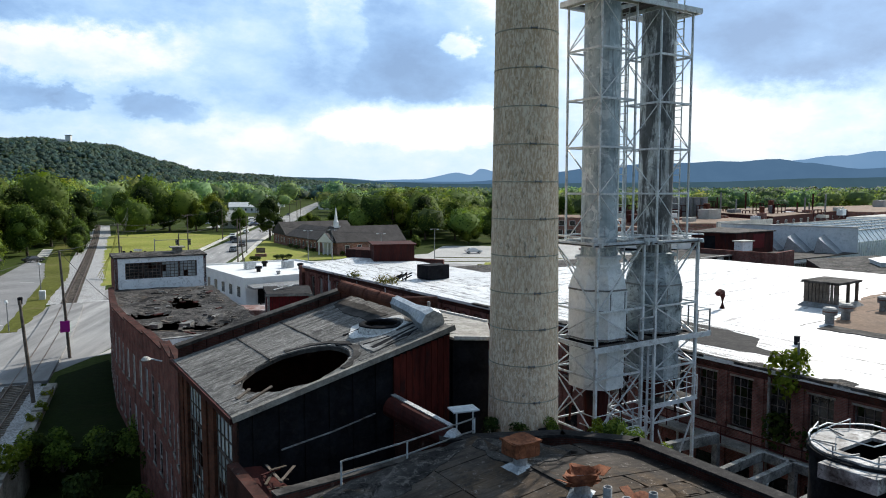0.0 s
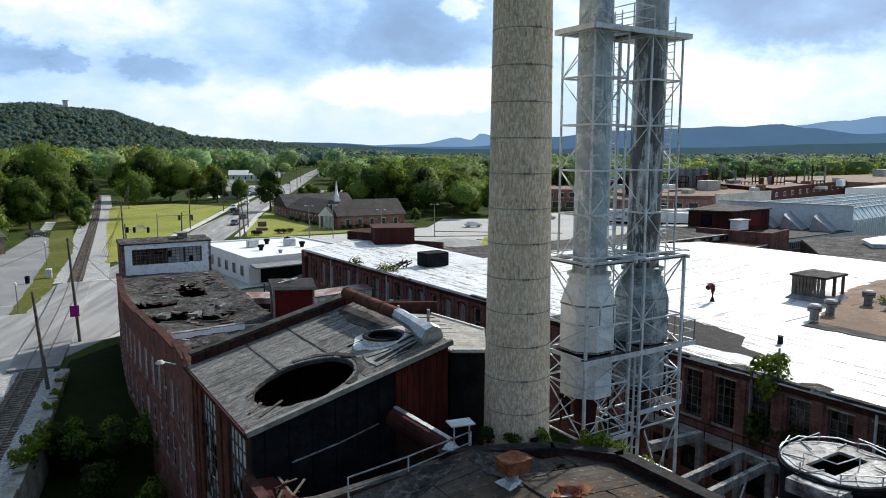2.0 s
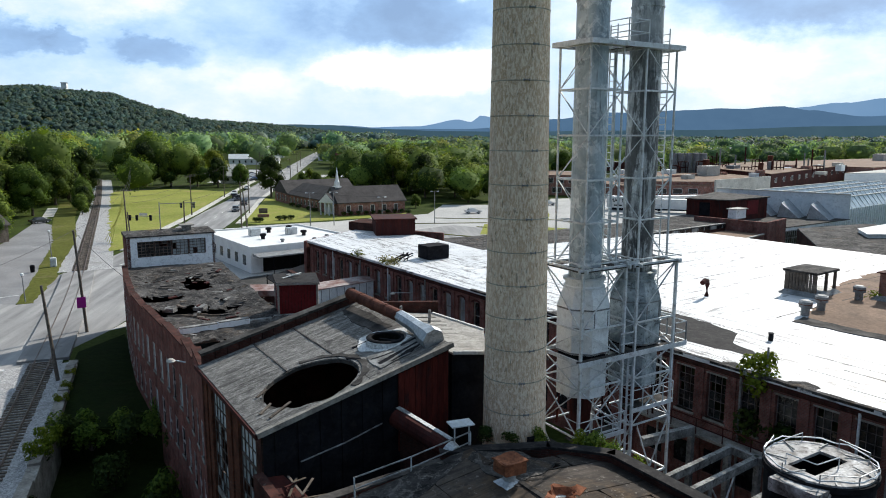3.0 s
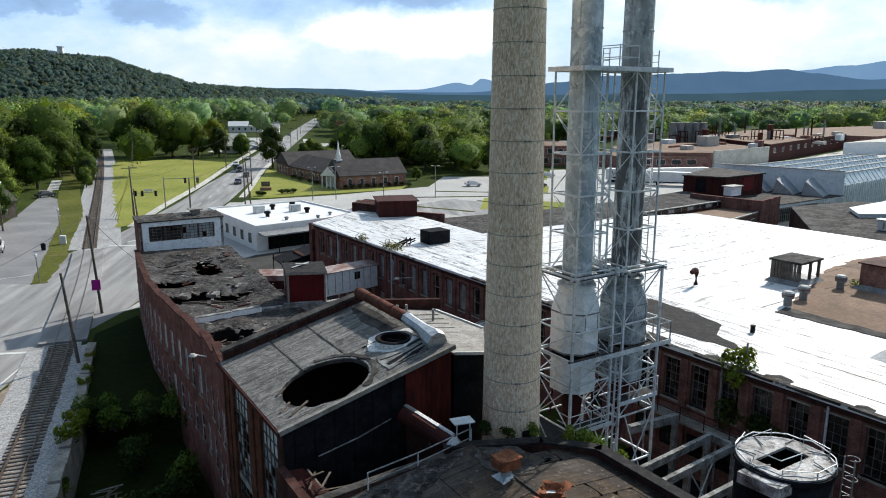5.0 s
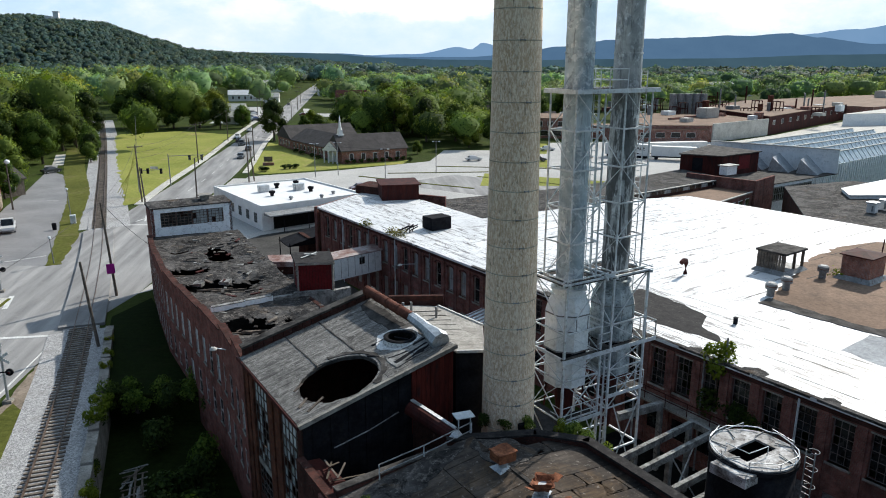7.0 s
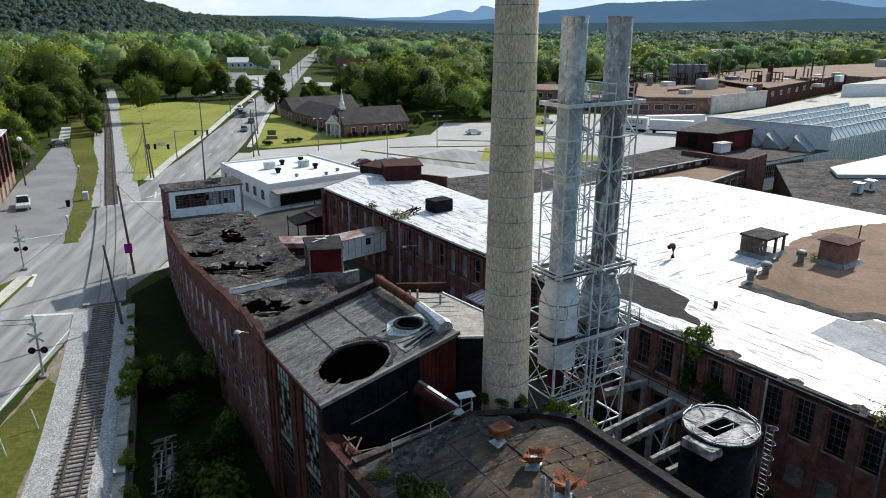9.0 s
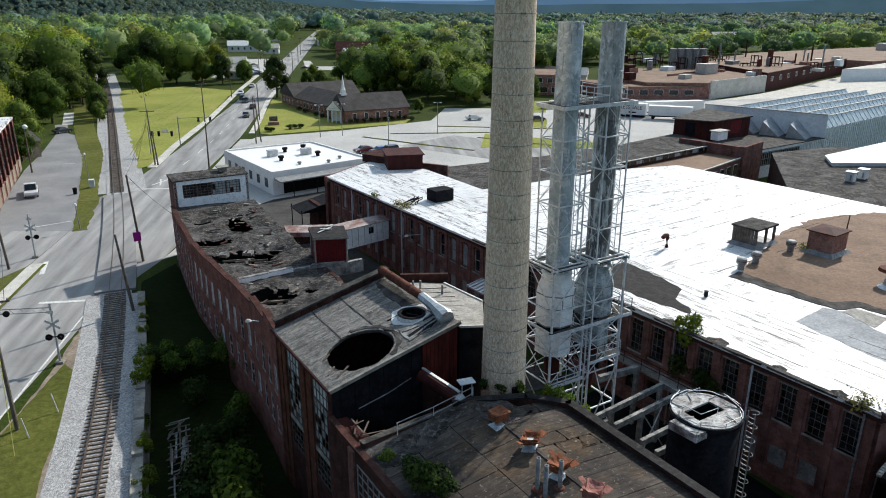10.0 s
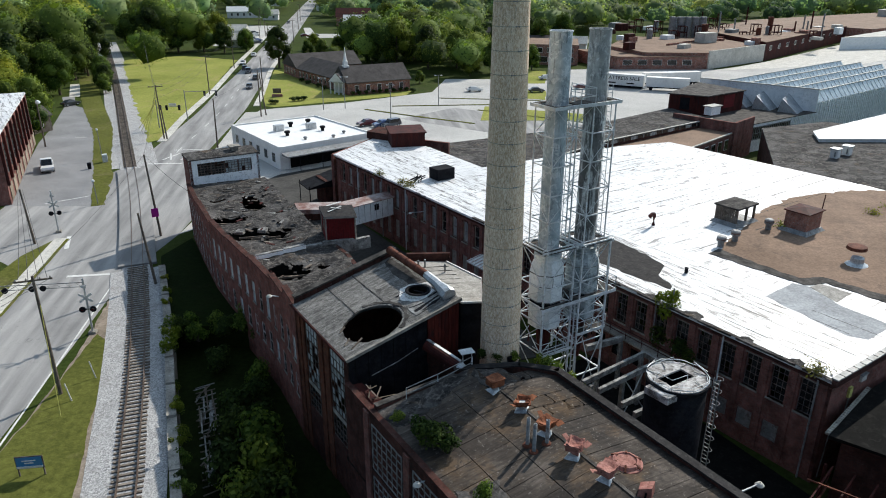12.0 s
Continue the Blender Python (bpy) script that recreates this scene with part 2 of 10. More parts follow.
c = m.mix(m.ramp(m.noise(0.35, 6, 0.7, warp=0.5), [(0.52, 0.0), (0.68, 0.6)]), c, (0.2, 0.185, 0.165))
c = m.mix(0.6, c, m.ramp(m.noise(5, 6, 0.75), [(0.25, 0.45), (0.75, 1.2)]), "MULTIPLY")
m.colour(c).bump(m.voronoi(15.0), 0.7, 0.04)
BALLAST = m.m
DIRT = two_tone("bare_dirt", (0.2, 0.16, 0.12), (0.34, 0.28, 0.22), 0.3, 4)
PAINT_WHITE = two_tone("road_paint", (0.6, 0.6, 0.58), (0.75, 0.75, 0.72), 1.0, 9, amount=0.4, stain=(0.3, 0.3, 0.3))
WHITE_WALL = two_tone("white_painted_wall", (0.74, 0.74, 0.72), (0.84, 0.84, 0.82), 0.4, 5, 0.6, stain=(0.5, 0.48, 0.44), amount=0.3, grainy=0.15)
VENT_WHITE = two_tone("peeling_white_vent", (0.68, 0.68, 0.66), (0.88, 0.88, 0.86), 2.0, 9, 0.7, stain=(0.1, 0.09, 0.08), amount=0.7)
WHITE_FLAKED = two_tone("flaking_white_paint", (0.84, 0.87, 0.88), (0.92, 0.94, 0.94), 0.9, 6, 0.7, stain=(0.16, 0.15, 0.14), amount=0.5, grainy=0.15)
RED_PAINT = two_tone("red_painted_board", (0.12, 0.012, 0.014), (0.18, 0.02, 0.022), 0.8, 6, 0.6, stain=(0.08, 0.03, 0.03), amount=0.5)
WOOD = two_tone("grey_pole_wood", (0.1, 0.08, 0.065), (0.2, 0.17, 0.14), 1.5, 9, 0.9)
TIE = two_tone("weathered_sleeper", (0.11, 0.09, 0.075), (0.27, 0.23, 0.19), 1.0, 7, 0.95, amount=0.6)
RAIL = two_tone("rail_steel", (0.1, 0.07, 0.055), (0.2, 0.15, 0.12), 0.6, 6, 0.55, 0.5)
BLACK = two_tone("black_sheet", (0.006, 0.006, 0.008), (0.02, 0.021, 0.025), 1.0, 6, 0.8, spec=0.06)
# near-black for painted shade in openings, yard and shop front, and black sheet roof
VOID = two_tone("shade_void_and_black_sheet", (0.004, 0.004, 0.004), (0.01, 0.01, 0.009), 0.8, 6, 0.95, spec=0.1)
ASPHALT_DARK = two_tone("dark_asphalt", (0.2, 0.2, 0.205), (0.3, 0.3, 0.3), 0.12, 7, 0.9, stain=(0.28, 0.275, 0.265), amount=0.35)
SLATE_ROOF = two_tone("grey_shingles", (0.065, 0.058, 0.055), (0.11, 0.1, 0.094), 0.5, 6, 0.9, amount=0.3)
ALU = two_tone("bare_sheet_metal", (0.42, 0.45, 0.47), (0.62, 0.65, 0.67), 1.4, 8, 0.45, 0.6, amount=0.4)
LEAF = leaf_mat("green_leaves", (0.035, 0.066, 0.014), (0.19, 0.25, 0.05), 0.34)
LEAF_BRIGHT = leaf_mat("bright_leaves", (0.09, 0.12, 0.012), (0.22, 0.24, 0.025))
LEAF_DARK = leaf_mat("dark_leaves", (0.012, 0.026, 0.008), (0.06, 0.09, 0.02), 0.22)
LEAF_WOOD = leaf_mat("wood_leaves", (0.05, 0.09, 0.018), (0.255, 0.32, 0.062), 0.36, True)
# next three leaf colours carry painted aerial haze, paler and bluer with distance
LEAF_HILL_HAZE = leaf_mat("hazy_hill_leaves", (0.05, 0.085, 0.074), (0.095, 0.138, 0.1), 0.25, True)
LEAF_HAZE = leaf_mat("hazy_distant_leaves", (0.07, 0.115, 0.105), (0.19, 0.255, 0.2), 0.35, True)
LEAF_FAR_HAZE = leaf_mat("hazy_far_leaves", (0.105, 0.17, 0.09), (0.36, 0.45, 0.2), 0.4, True)
BARK = two_tone("bark", (0.07, 0.055, 0.04), (0.16, 0.13, 0.1), 2, 10)

m = Mat("dark_glass", 0.12, 0, 0.5)
m.colour(m.ramp(m.noise(1.2, 4), [(0.4, (0.006, 0.007, 0.008)), (0.7, (0.035, 0.038, 0.038))])).rough(m.ramp(m.noise(2.0, 3), [(0.3, 0.08), (0.7, 0.35)]))
GLASS = m.m
m = Mat("dirty_glass", 0.3, 0, 0.5)
m.colour(m.ramp(m.noise(1.6, 5, stretch=(1, 1, 0.4)), [(0.35, (0.17, 0.2, 0.2)), (0.65, (0.42, 0.46, 0.46))]))
GLASS_DIRTY = m.m
m = Mat("whitewashed_glass", 0.5, 0, 0.4)
m.colour(m.ramp(m.noise(1.3, 7, 0.7, stretch=(1, 1, 0.5)), [(0.36, (0.3, 0.34, 0.34)), (0.6, (0.58, 0.62, 0.62))]))
GLASS_PALE = m.m

# white elastomer roof coating: worn streaks along the eave near it, across the building further in
m = Mat("white_roof_coating", 0.55, 0, 0.45)
def roof_streaks(deg, stretch, lo, hi, amount):
    t = m.n.new("ShaderNodeTexNoise"); t.inputs["Scale"].default_value, t.inputs["Detail"].default_value = 1.0, 10
    t.inputs["Roughness"].default_value = 0.76
    m.l.new(m.turned(deg, stretch), t.inputs["Vector"])
    return m.ramp(t.outputs["Fac"], [(lo, 0.0), (hi, amount)])
sep_ = m.n.new("ShaderNodeSeparateXYZ")
m.l.new(m.turned(-34.6, (0.01, 0.01, 0.01)), sep_.inputs[0])
deep = m.ramp(sep_.outputs["X"], [(0.425, 0.0), (0.445, 1.0)])
wear = m.mix(deep, roof_streaks(55.4, (0.35, 2.2, 1), 0.545, 0.565, 0.9), roof_streaks(-34.6, (0.35, 2.0, 1), 0.565, 0.585, 0.85))
thin_ = m.mix(deep, roof_streaks(55.4, (0.09, 5.0, 1), 0.575, 0.6, 0.9), roof_streaks(-34.6, (0.09, 4.0, 1), 0.6, 0.62, 0.9))
spots_ = m.ramp(m.noise(1.1, 10, 0.8, warp=0.8), [(0.6, 0.0), (0.63, 0.9)])
base = m.ramp(m.noise(0.14, 6), [(0.3, (0.62, 0.63, 0.635)), (0.7, (0.78, 0.78, 0.77))])
base = m.mix(m.ramp(m.noise(0.5, 9, 0.78, warp=0.5), [(0.5, 0.0), (0.66, 0.6)]), base, (0.42, 0.42, 0.42))
c = m.mix(wear, base, (0.11, 0.105, 0.1))
c = m.mix(spots_, c, (0.13, 0.125, 0.12))
m.colour(m.mix(thin_, c, (0.05, 0.048, 0.046))).bump(m.noise(1.5, 6), 0.3, 0.05)
WHITE_ROOF = m.m

# board-marked concrete of the chimney, peeling
m = Mat("peeling_chimney_concrete", 0.9, 0, 0.2)
c = m.ramp(m.noise(0.3, 6, 0.65, stretch=(1, 1, 0.6)), [(0.32, (0.6, 0.41, 0.25)), (0.68, (0.76, 0.56, 0.38))])
peel = m.ramp(m.noise(8.5, 10, 0.78, stretch=(1.4, 1.4, 0.42), warp=0.5), [(0.485, 0.0), (0.54, 0.85)])
c = m.mix(peel, c, (0.97, 0.83, 0.65))
fleck = m.ramp(m.noise(19.0, 7, 0.75, stretch=(1.2, 1.2, 0.5)), [(0.56, 0.0), (0.62, 0.7)])
c = m.mix(fleck, c, (0.97, 0.87, 0.73))
pit = m.ramp(m.noise(6.5, 8, 0.78, stretch=(1.2, 1.2, 0.35), warp=0.3), [(0.575, 0.0), (0.63, 0.75)])
c = m.mix(pit, c, (0.2, 0.15, 0.1))
c = m.mix(m.ramp(m.noise(0.8, 7, 0.7, stretch=(1, 1, 0.15)), [(0.54, 0.0), (0.7, 0.4)]), c, (0.22, 0.18, 0.13))
m.colour(c).bump(m.noise(2.4, 9, 0.72, stretch=(1.3, 1.3, 0.55), warp=0.4), 0.6, 0.05)
CHIMNEY = m.m

# weathered stack sheet, pale blue grey with black runs
def stack_mat(name, black, blue):
    m = Mat(name, 0.6, 0.1, 0.35)
    lo, hi = ((0.3, 0.37, 0.41), (0.56, 0.64, 0.67)) if blue else ((0.4, 0.42, 0.415), (0.64, 0.66, 0.65))
    c = m.ramp(m.noise(0.8, 8, 0.7, warp=0.6), [(0.36, lo), (0.64, hi)])
    c = m.mix(m.ramp(m.noise(1.5, 9, 0.75, warp=1.2), [(0.53, 0.0), (0.57, 0.75)]), c, (0.78, 0.82, 0.83))
    c = m.mix(m.ramp(m.noise(1.1, 9, 0.78, warp=0.9, stretch=(1, 1, 0.7)), [(0.54, 0.0), (0.6, 0.7)]), c, (0.2, 0.23, 0.25))
    thin = m.ramp(m.noise(3.4, 8, 0.72, stretch=(1, 1, 0.12), warp=0.3), [(0.56, 0.0), (0.63, 0.55)])
    c = m.mix(thin, c, (0.06, 0.06, 0.06))
    # tar run out of the joints, thickest in the lower lengths
    sep_ = m.n.new("ShaderNodeSeparateXYZ")
    m.l.new(m.vec("World", (1, 1, 1 / 32)), sep_.inputs[0])
    low_ = m.ramp(sep_.outputs["Z"], [(0.5, 1.0), (0.76, 0.9), (0.84, 0.25), (0.93, 0.4)])
    runs = m.ramp(m.noise(2.1, 9, 0.72, stretch=(1, 1, 0.2), warp=0.5), [(0.5 - 0.08 * black, 0.0), (0.56 - 0.06 * black, black)])
    m.colour(m.mix(m.mix(1.0, runs, low_, "MULTIPLY"), c, (0.022, 0.022, 0.023))).bump(m.noise(5, 5), 0.25)
    return m.m

STACK_PALE, STACK_BLACK = stack_mat("pale_stack_sheet", 0.1, True), stack_mat("streaked_stack_sheet", 0.85, False)
HOOP = two_tone("grey_hoop_steel", (0.34, 0.29, 0.21), (0.6, 0.54, 0.42), 2.5, 8)
BRICK_WING = brick_mat("rosy_brick", (0.3, 0.105, 0.08), (0.2, 0.07, 0.055), (0.22, 0.15, 0.13), 0.4)
HOUSING_DARK = two_tone("mottled_housing_sheet", (0.2, 0.24, 0.25), (0.6, 0.66, 0.67), 1.7, 8, 0.6, 0.05, stain=(0.035, 0.035, 0.035), amount=0.8, grainy=0.3)
HOUSING = two_tone("pale_housing_sheet", (0.76, 0.8, 0.8), (0.9, 0.92, 0.91), 0.9, 7, 0.6, 0.0, stain=(0.3, 0.32, 0.31), amount=0.45, grainy=0.2)

# weathered boards of the boiler house roof
m = Mat("weathered_roof_board", 0.9, 0, 0.15)
c = m.ramp(m.random(), [(0.0, (0.13, 0.124, 0.115)), (0.5, (0.175, 0.168, 0.155)), (1.0, (0.235, 0.225, 0.208))])
grain_ = m.n.new("ShaderNodeTexNoise"); grain_.inputs["Scale"].default_value, grain_.inputs["Detail"].default_value, grain_.inputs["Roughness"].default_value = 1.0, 9, 0.75
m.l.new(m.turned(-32, (2.6, 14.0, 1)), grain_.inputs["Vector"])
c = m.mix(1.0, c, m.ramp(grain_.outputs["Fac"], [(0.34, 0.3), (0.5, 0.9), (0.66, 1.9)]), "MULTIPLY")
c = m.mix(m.ramp(m.noise(7.0, 9, 0.8, warp=0.6), [(0.54, 0.0), (0.6, 0.7)]), c, (0.42, 0.41, 0.39))
c = m.mix(m.ramp(m.noise(0.6, 8, 0.75, warp=0.8), [(0.52, 0.0), (0.64, 0.75)]), c, (0.06, 0.057, 0.053))
m.colour(c).bump(grain_.outputs["Fac"], 0.5, 0.03)
SHEET_ROOF = m.m

# lawns
def grass_mat(name, a, b, dry):
    m = Mat(name, 0.95, 0, 0.04)
    c = m.ramp(m.noise(0.05, 6, 0.65), [(0.3, a), (0.7, b)])
    c = m.mix(m.ramp(m.noise(0.11, 7, 0.7, warp=0.6), [(0.55, 0.0), (0.72, 0.7)]), c, dry)
    c = m.mix(0.7, c, m.ramp(m.noise(1.6, 8, 0.8), [(0.36, 0.5), (0.64, 1.3)]), "MULTIPLY")
    m.colour(c).bump(m.noise(3, 6), 0.6, 0.1)
    return m.m

LAWN = grass_mat("mown_grass", (0.2, 0.225, 0.05), (0.32, 0.325, 0.085), (0.4, 0.3, 0.15))
ROUGH_GRASS = grass_mat("rough_grass", (0.028, 0.045, 0.01), (0.06, 0.08, 0.018), (0.07, 0.06, 0.03))

def paint_mat(name, rgb):
    m = Mat(name, 0.3, 0.0, 0.5)
    m.b.inputs["Coat Weight"].default_value = 0.6
    m.colour(m.mix(m.ramp(m.noise(3, 4), [(0.4, 0.0), (0.8, 0.15)]), rgb, (0.2, 0.19, 0.17)))
    return m.m

CAR_WHITE, CAR_RED, CAR_BLUE, CAR_DARK = paint_mat("white_car_paint", (0.75, 0.75, 0.74)), paint_mat("red_car_paint", (0.1, 0.012, 0.015)), paint_mat("blue_car_paint", (0.03, 0.07, 0.2)), paint_mat("dark_car_paint", (0.03, 0.033, 0.04))
SIGN_BLUE, PINK = paint_mat("blue_sign_paint", (0.02, 0.18, 0.42)), paint_mat("magenta_cloth", (0.5, 0.02, 0.3))
BLACK_WIRE = two_tone("wire_sheath", (0.05, 0.05, 0.05), (0.1, 0.1, 0.1), 1, 5)
GUY = two_tone("yellow_guard", (0.45, 0.45, 0.1), (0.6, 0.58, 0.2), 1, 5)
GRAVEL_PALE = two_tone("pale_weathered_roof", (0.26, 0.245, 0.22), (0.46, 0.44, 0.4), 1.6, 9, amount=0.6, stain=(0.11, 0.1, 0.09))
ROOFWEED = leaf_mat("dry_weeds", (0.12, 0.11, 0.03), (0.22, 0.2, 0.06))

VERGE = grass_mat("dry_verge_grass", (0.075, 0.085, 0.02), (0.14, 0.145, 0.035), (0.2, 0.165, 0.09))
# strip and alley ground: the factory's shade is put into these dark colours
PIT_SOIL_SHADED = grass_mat("shaded_weeds", (0.009, 0.014, 0.004), (0.02, 0.032, 0.007), (0.018, 0.016, 0.01))
WING_GRASS_SHADED = grass_mat("alley_grass", (0.006, 0.012, 0.003), (0.014, 0.024, 0.005), (0.03, 0.03, 0.012))
LID = two_tone("torn_white_lid", (0.09, 0.08, 0.072), (0.66, 0.66, 0.65), 1.3, 7, 0.6, stain=(0.05, 0.035, 0.03), amount=0.95)
YARD_CONC = two_tone("dirty_white_beam", (0.1, 0.098, 0.094), (0.42, 0.42, 0.4), 1.4, 8, stain=(0.05, 0.045, 0.04), amount=0.85)
DARK_FRAME = two_tone("rusty_window_frame", (0.07, 0.05, 0.04), (0.2, 0.16, 0.14), 1.2, 8)
MILL_FRAME = two_tone("dull_window_paint", (0.1, 0.085, 0.08), (0.26, 0.22, 0.21), 1.2, 8)
RUST_BRIGHT = two_tone("orange_rusty_sheet", (0.13, 0.045, 0.024), (0.36, 0.14, 0.07), 2.2, 9, 0.75, 0.05, stain=(0.05, 0.025, 0.018), amount=0.8)
RUST_PINK = two_tone("faded_red_paint", (0.26, 0.1, 0.08), (0.45, 0.22, 0.18), 2.0, 9, 0.7, stain=(0.12, 0.045, 0.03), amount=0.8)
RUST_PALE = two_tone("pink_rust_sheet", (0.2, 0.1, 0.08), (0.5, 0.46, 0.44), 0.7, 7, 0.7, stain=(0.16, 0.06, 0.04), amount=0.75)
RUST_RED = two_tone("red_rust_sheet", (0.045, 0.01, 0.009), (0.14, 0.026, 0.018), 1.6, 7, 0.8, stain=(0.015, 0.014, 0.015), amount=0.7, stretch=(1, 1, 0.15))

# roof glazing: sky light on the glass painted in as pale blue-grey
m = Mat("sky_lit_glazing", 0.22, 0, 0.6)
m.colour(m.ramp(m.noise(0.8, 6, 0.7), [(0.35, (0.34, 0.42, 0.45)), (0.65, (0.62, 0.7, 0.72))]))
GLASS_SKY = m.m

# tattered felt of the wing roof: grey felt, brown soil, black tar
m = Mat("tattered_roof_felt", 0.95, 0, 0.15)
c = m.ramp(m.noise(0.35, 8, 0.7, warp=0.5), [(0.36, (0.016, 0.016, 0.016)), (0.5, (0.045, 0.042, 0.04)), (0.62, (0.1, 0.096, 0.092))])
c = m.mix(m.ramp(m.noise(1.9, 9, 0.8, warp=0.8), [(0.52, 0.0), (0.58, 0.8)]), c, (0.17, 0.155, 0.14))
c = m.mix(m.ramp(m.noise(0.5, 7, 0.7, warp=0.6), [(0.58, 0.0), (0.68, 0.7)]), c, (0.11, 0.075, 0.045))
c = m.mix(m.ramp(m.noise(0.8, 8, 0.75, warp=1.0), [(0.54, 0.0), (0.6, 0.9)]), c, (0.012, 0.011, 0.01))
c = m.mix(m.ramp(m.noise(3.7, 9, 0.82, warp=0.4), [(0.6, 0.0), (0.65, 0.85)]), c, (0.38, 0.36, 0.34))
m.colour(c).bump(m.noise(2.2, 9, 0.75), 0.9, 0.12)
FELT = m.m
WOODPAINT = two_tone("flaking_pink_grey_paint", (0.42, 0.33, 0.3), (0.68, 0.6, 0.57), 1.5, 9, stain=(0.06, 0.04, 0.035), amount=0.8)

# ---- mesh tools ----
class Shape:
    """Collects faces for one mesh."""
    def __init__(self):
        self.v, self.f = [], []

    def add(self, verts, faces):
        k = len(self.v)
        self.v += [tuple(p) for p in verts]
        self.f += [tuple(i + k for i in f) for f in faces]
        return self

    def hexa(self, p):
        """Eight corners: four below and four above, both counter-clockwise from above."""
        return self.add(p, [(3, 2, 1, 0), (4, 5, 6, 7), (0, 1, 5, 4), (1, 2, 6, 5), (2, 3, 7, 6), (3, 0, 4, 7)])

    def box(self, c, size, deg=0.0):
        x, y, z = (s / 2 for s in size)
        ca, sa = math.cos(radians(deg)), math.sin(radians(deg))
        p = [(c[0] + a * x * ca - b * y * sa, c[1] + a * x * sa + b * y * ca, c[2] + h * z)
             for h in (-1, 1) for a, b in ((-1, -1), (1, -1), (1, 1), (-1, 1))]
        return self.hexa(p)

    def prism(self, poly, z0, z1):
        """Upright prism over a counter-clockwise outline; z0, z1: one height or one for each corner."""
        n = len(poly)
        lo = z0 if isinstance(z0, (list, tuple)) else [z0] * n
        hi = z1 if isinstance(z1, (list, tuple)) else [z1] * n
        return self.add([(*p, h) for p, h in zip(poly, lo)] + [(*p, h) for p, h in zip(poly, hi)],
                        [tuple(range(n - 1, -1, -1)), tuple(range(n, 2 * n))] + [(i, (i + 1) % n, n + (i + 1) % n, n + i) for i in range(n)])

    def beam(self, p, q, w, h=None, roll=0.0):
        """A bar of rectangular section from p to q."""
        p, q = Vector(p), Vector(q)
        d = (q - p).normalized()
        side = d.cross(Vector((0, 0, 1)))
        side = Vector((math.cos(roll), math.sin(roll), 0)) if side.length < 0.05 else side.normalized()
        top = side.cross(d)
        a, b = side * w / 2, top * (h or w) / 2
        return self.hexa([e + s * a + t * b for s_, t_ in ((0, 0),) for t in (-1, 1) for e, s in ((p, -1), (p, 1), (q, 1), (q, -1))])

    def tube(self, p, q, r0, r1=None, n=10, caps=True):
        p, q = Vector(p), Vector(q)
        r1 = r0 if r1 is None else r1
        d = (q - p).normalized()
        a = d.orthogonal().normalized()
        b = d.cross(a)
        ring = [a * math.cos(2 * math.pi * i / n) + b * math.sin(2 * math.pi * i / n) for i in range(n)]
        faces = [(i, (i + 1) % n, n + (i + 1) % n, n + i) for i in range(n)]
        if caps:
            faces += [tuple(range(n - 1, -1, -1)), tuple(range(n, 2 * n))]
        return self.add([p + r * r0 for r in ring] + [q + r * r1 for r in ring], faces)

    def pipe(self, pts, r, n=6, caps=True):
        """One closed tube along a line of points."""
        pts = [Vector(p) for p in pts]
        k0 = len(self.v)
        for i, p in enumerate(pts):
            d = (pts[min(i + 1, len(pts) - 1)] - pts[max(i - 1, 0)]).normalized()
            a = d.cross(Vector((0, 0, 1)))
            a = Vector((1, 0, 0)) if a.length < 1e-3 else a.normalized()
            b = a.cross(d)
            self.v += [tuple(p + (a * math.cos(2 * math.pi * j / n) + b * math.sin(2 * math.pi * j / n)) * r) for j in range(n)]
        for i in range(len(pts) - 1):
            self.f += [(k0 + i * n + j, k0 + i * n + (j + 1) % n, k0 + (i + 1) * n + (j + 1) % n, k0 + (i + 1) * n + j) for j in range(n)]
        if caps:
            self.f += [tuple(k0 + j for j in range(n - 1, -1, -1)), tuple(k0 + (len(pts) - 1) * n + j for j in range(n))]
        return self

    def lathe(self, c, rows, n=24, closed=False):
        """Rings (radius, height) turned round an upright axis at c."""
        vs = [(c[0] + r * math.cos(2 * math.pi * i / n), c[1] + r * math.sin(2 * math.pi * i / n), c[2] + h) for r, h in rows for i in range(n)]
        fs = [(k * n + i, k * n + (i + 1) % n, (k + 1) * n + (i + 1) % n, (k + 1) * n + i) for k in range(len(rows) - 1) for i in range(n)]
        if closed:
            fs += [tuple(range(n - 1, -1, -1)), tuple((len(rows) - 1) * n + i for i in range(n))]
        return self.add(vs, fs)

    def wall(self, p, q, z0, z1, thick, holes=()):
        """An upright wall from p to q, its body to the left of that way; holes: (along0, along1, low, high)."""
        p, q = Vector((*p[:2], 0)), Vector((*q[:2], 0))
        d = (q - p).normalized()
        nrm = Vector((-d.y, d.x, 0)) * thick
        length = (q - p).length
        cuts = sorted({0.0, length, *[max(0, h[0]) for h in holes], *[min(length, h[1]) for h in holes]})
        for a, b in zip(cuts, cuts[1:]):
            if b - a < 1e-4:
                continue
            spans = sorted((h[2], h[3]) for h in holes if h[0] <= a + 1e-4 and h[1] >= b - 1e-4)
            z = z0
            for lo, hi in spans + [(z1, z1)]:
                if lo - z > 1e-3:
                    e = [p + d * a, p + d * b, p + d * b + nrm, p + d * a + nrm]
                    self.hexa([(s.x, s.y, z) for s in e] + [(s.x, s.y, lo) for s in e])
                z = max(z, hi)
        return self

    def mesh(self, name, smooth=False):
        me = bpy.data.meshes.new(name)
        me.from_pydata(self.v, [], self.f)
        me.update()
        uv = me.uv_layers.new(name="UVMap")
        co = np.array(self.v, dtype=float)
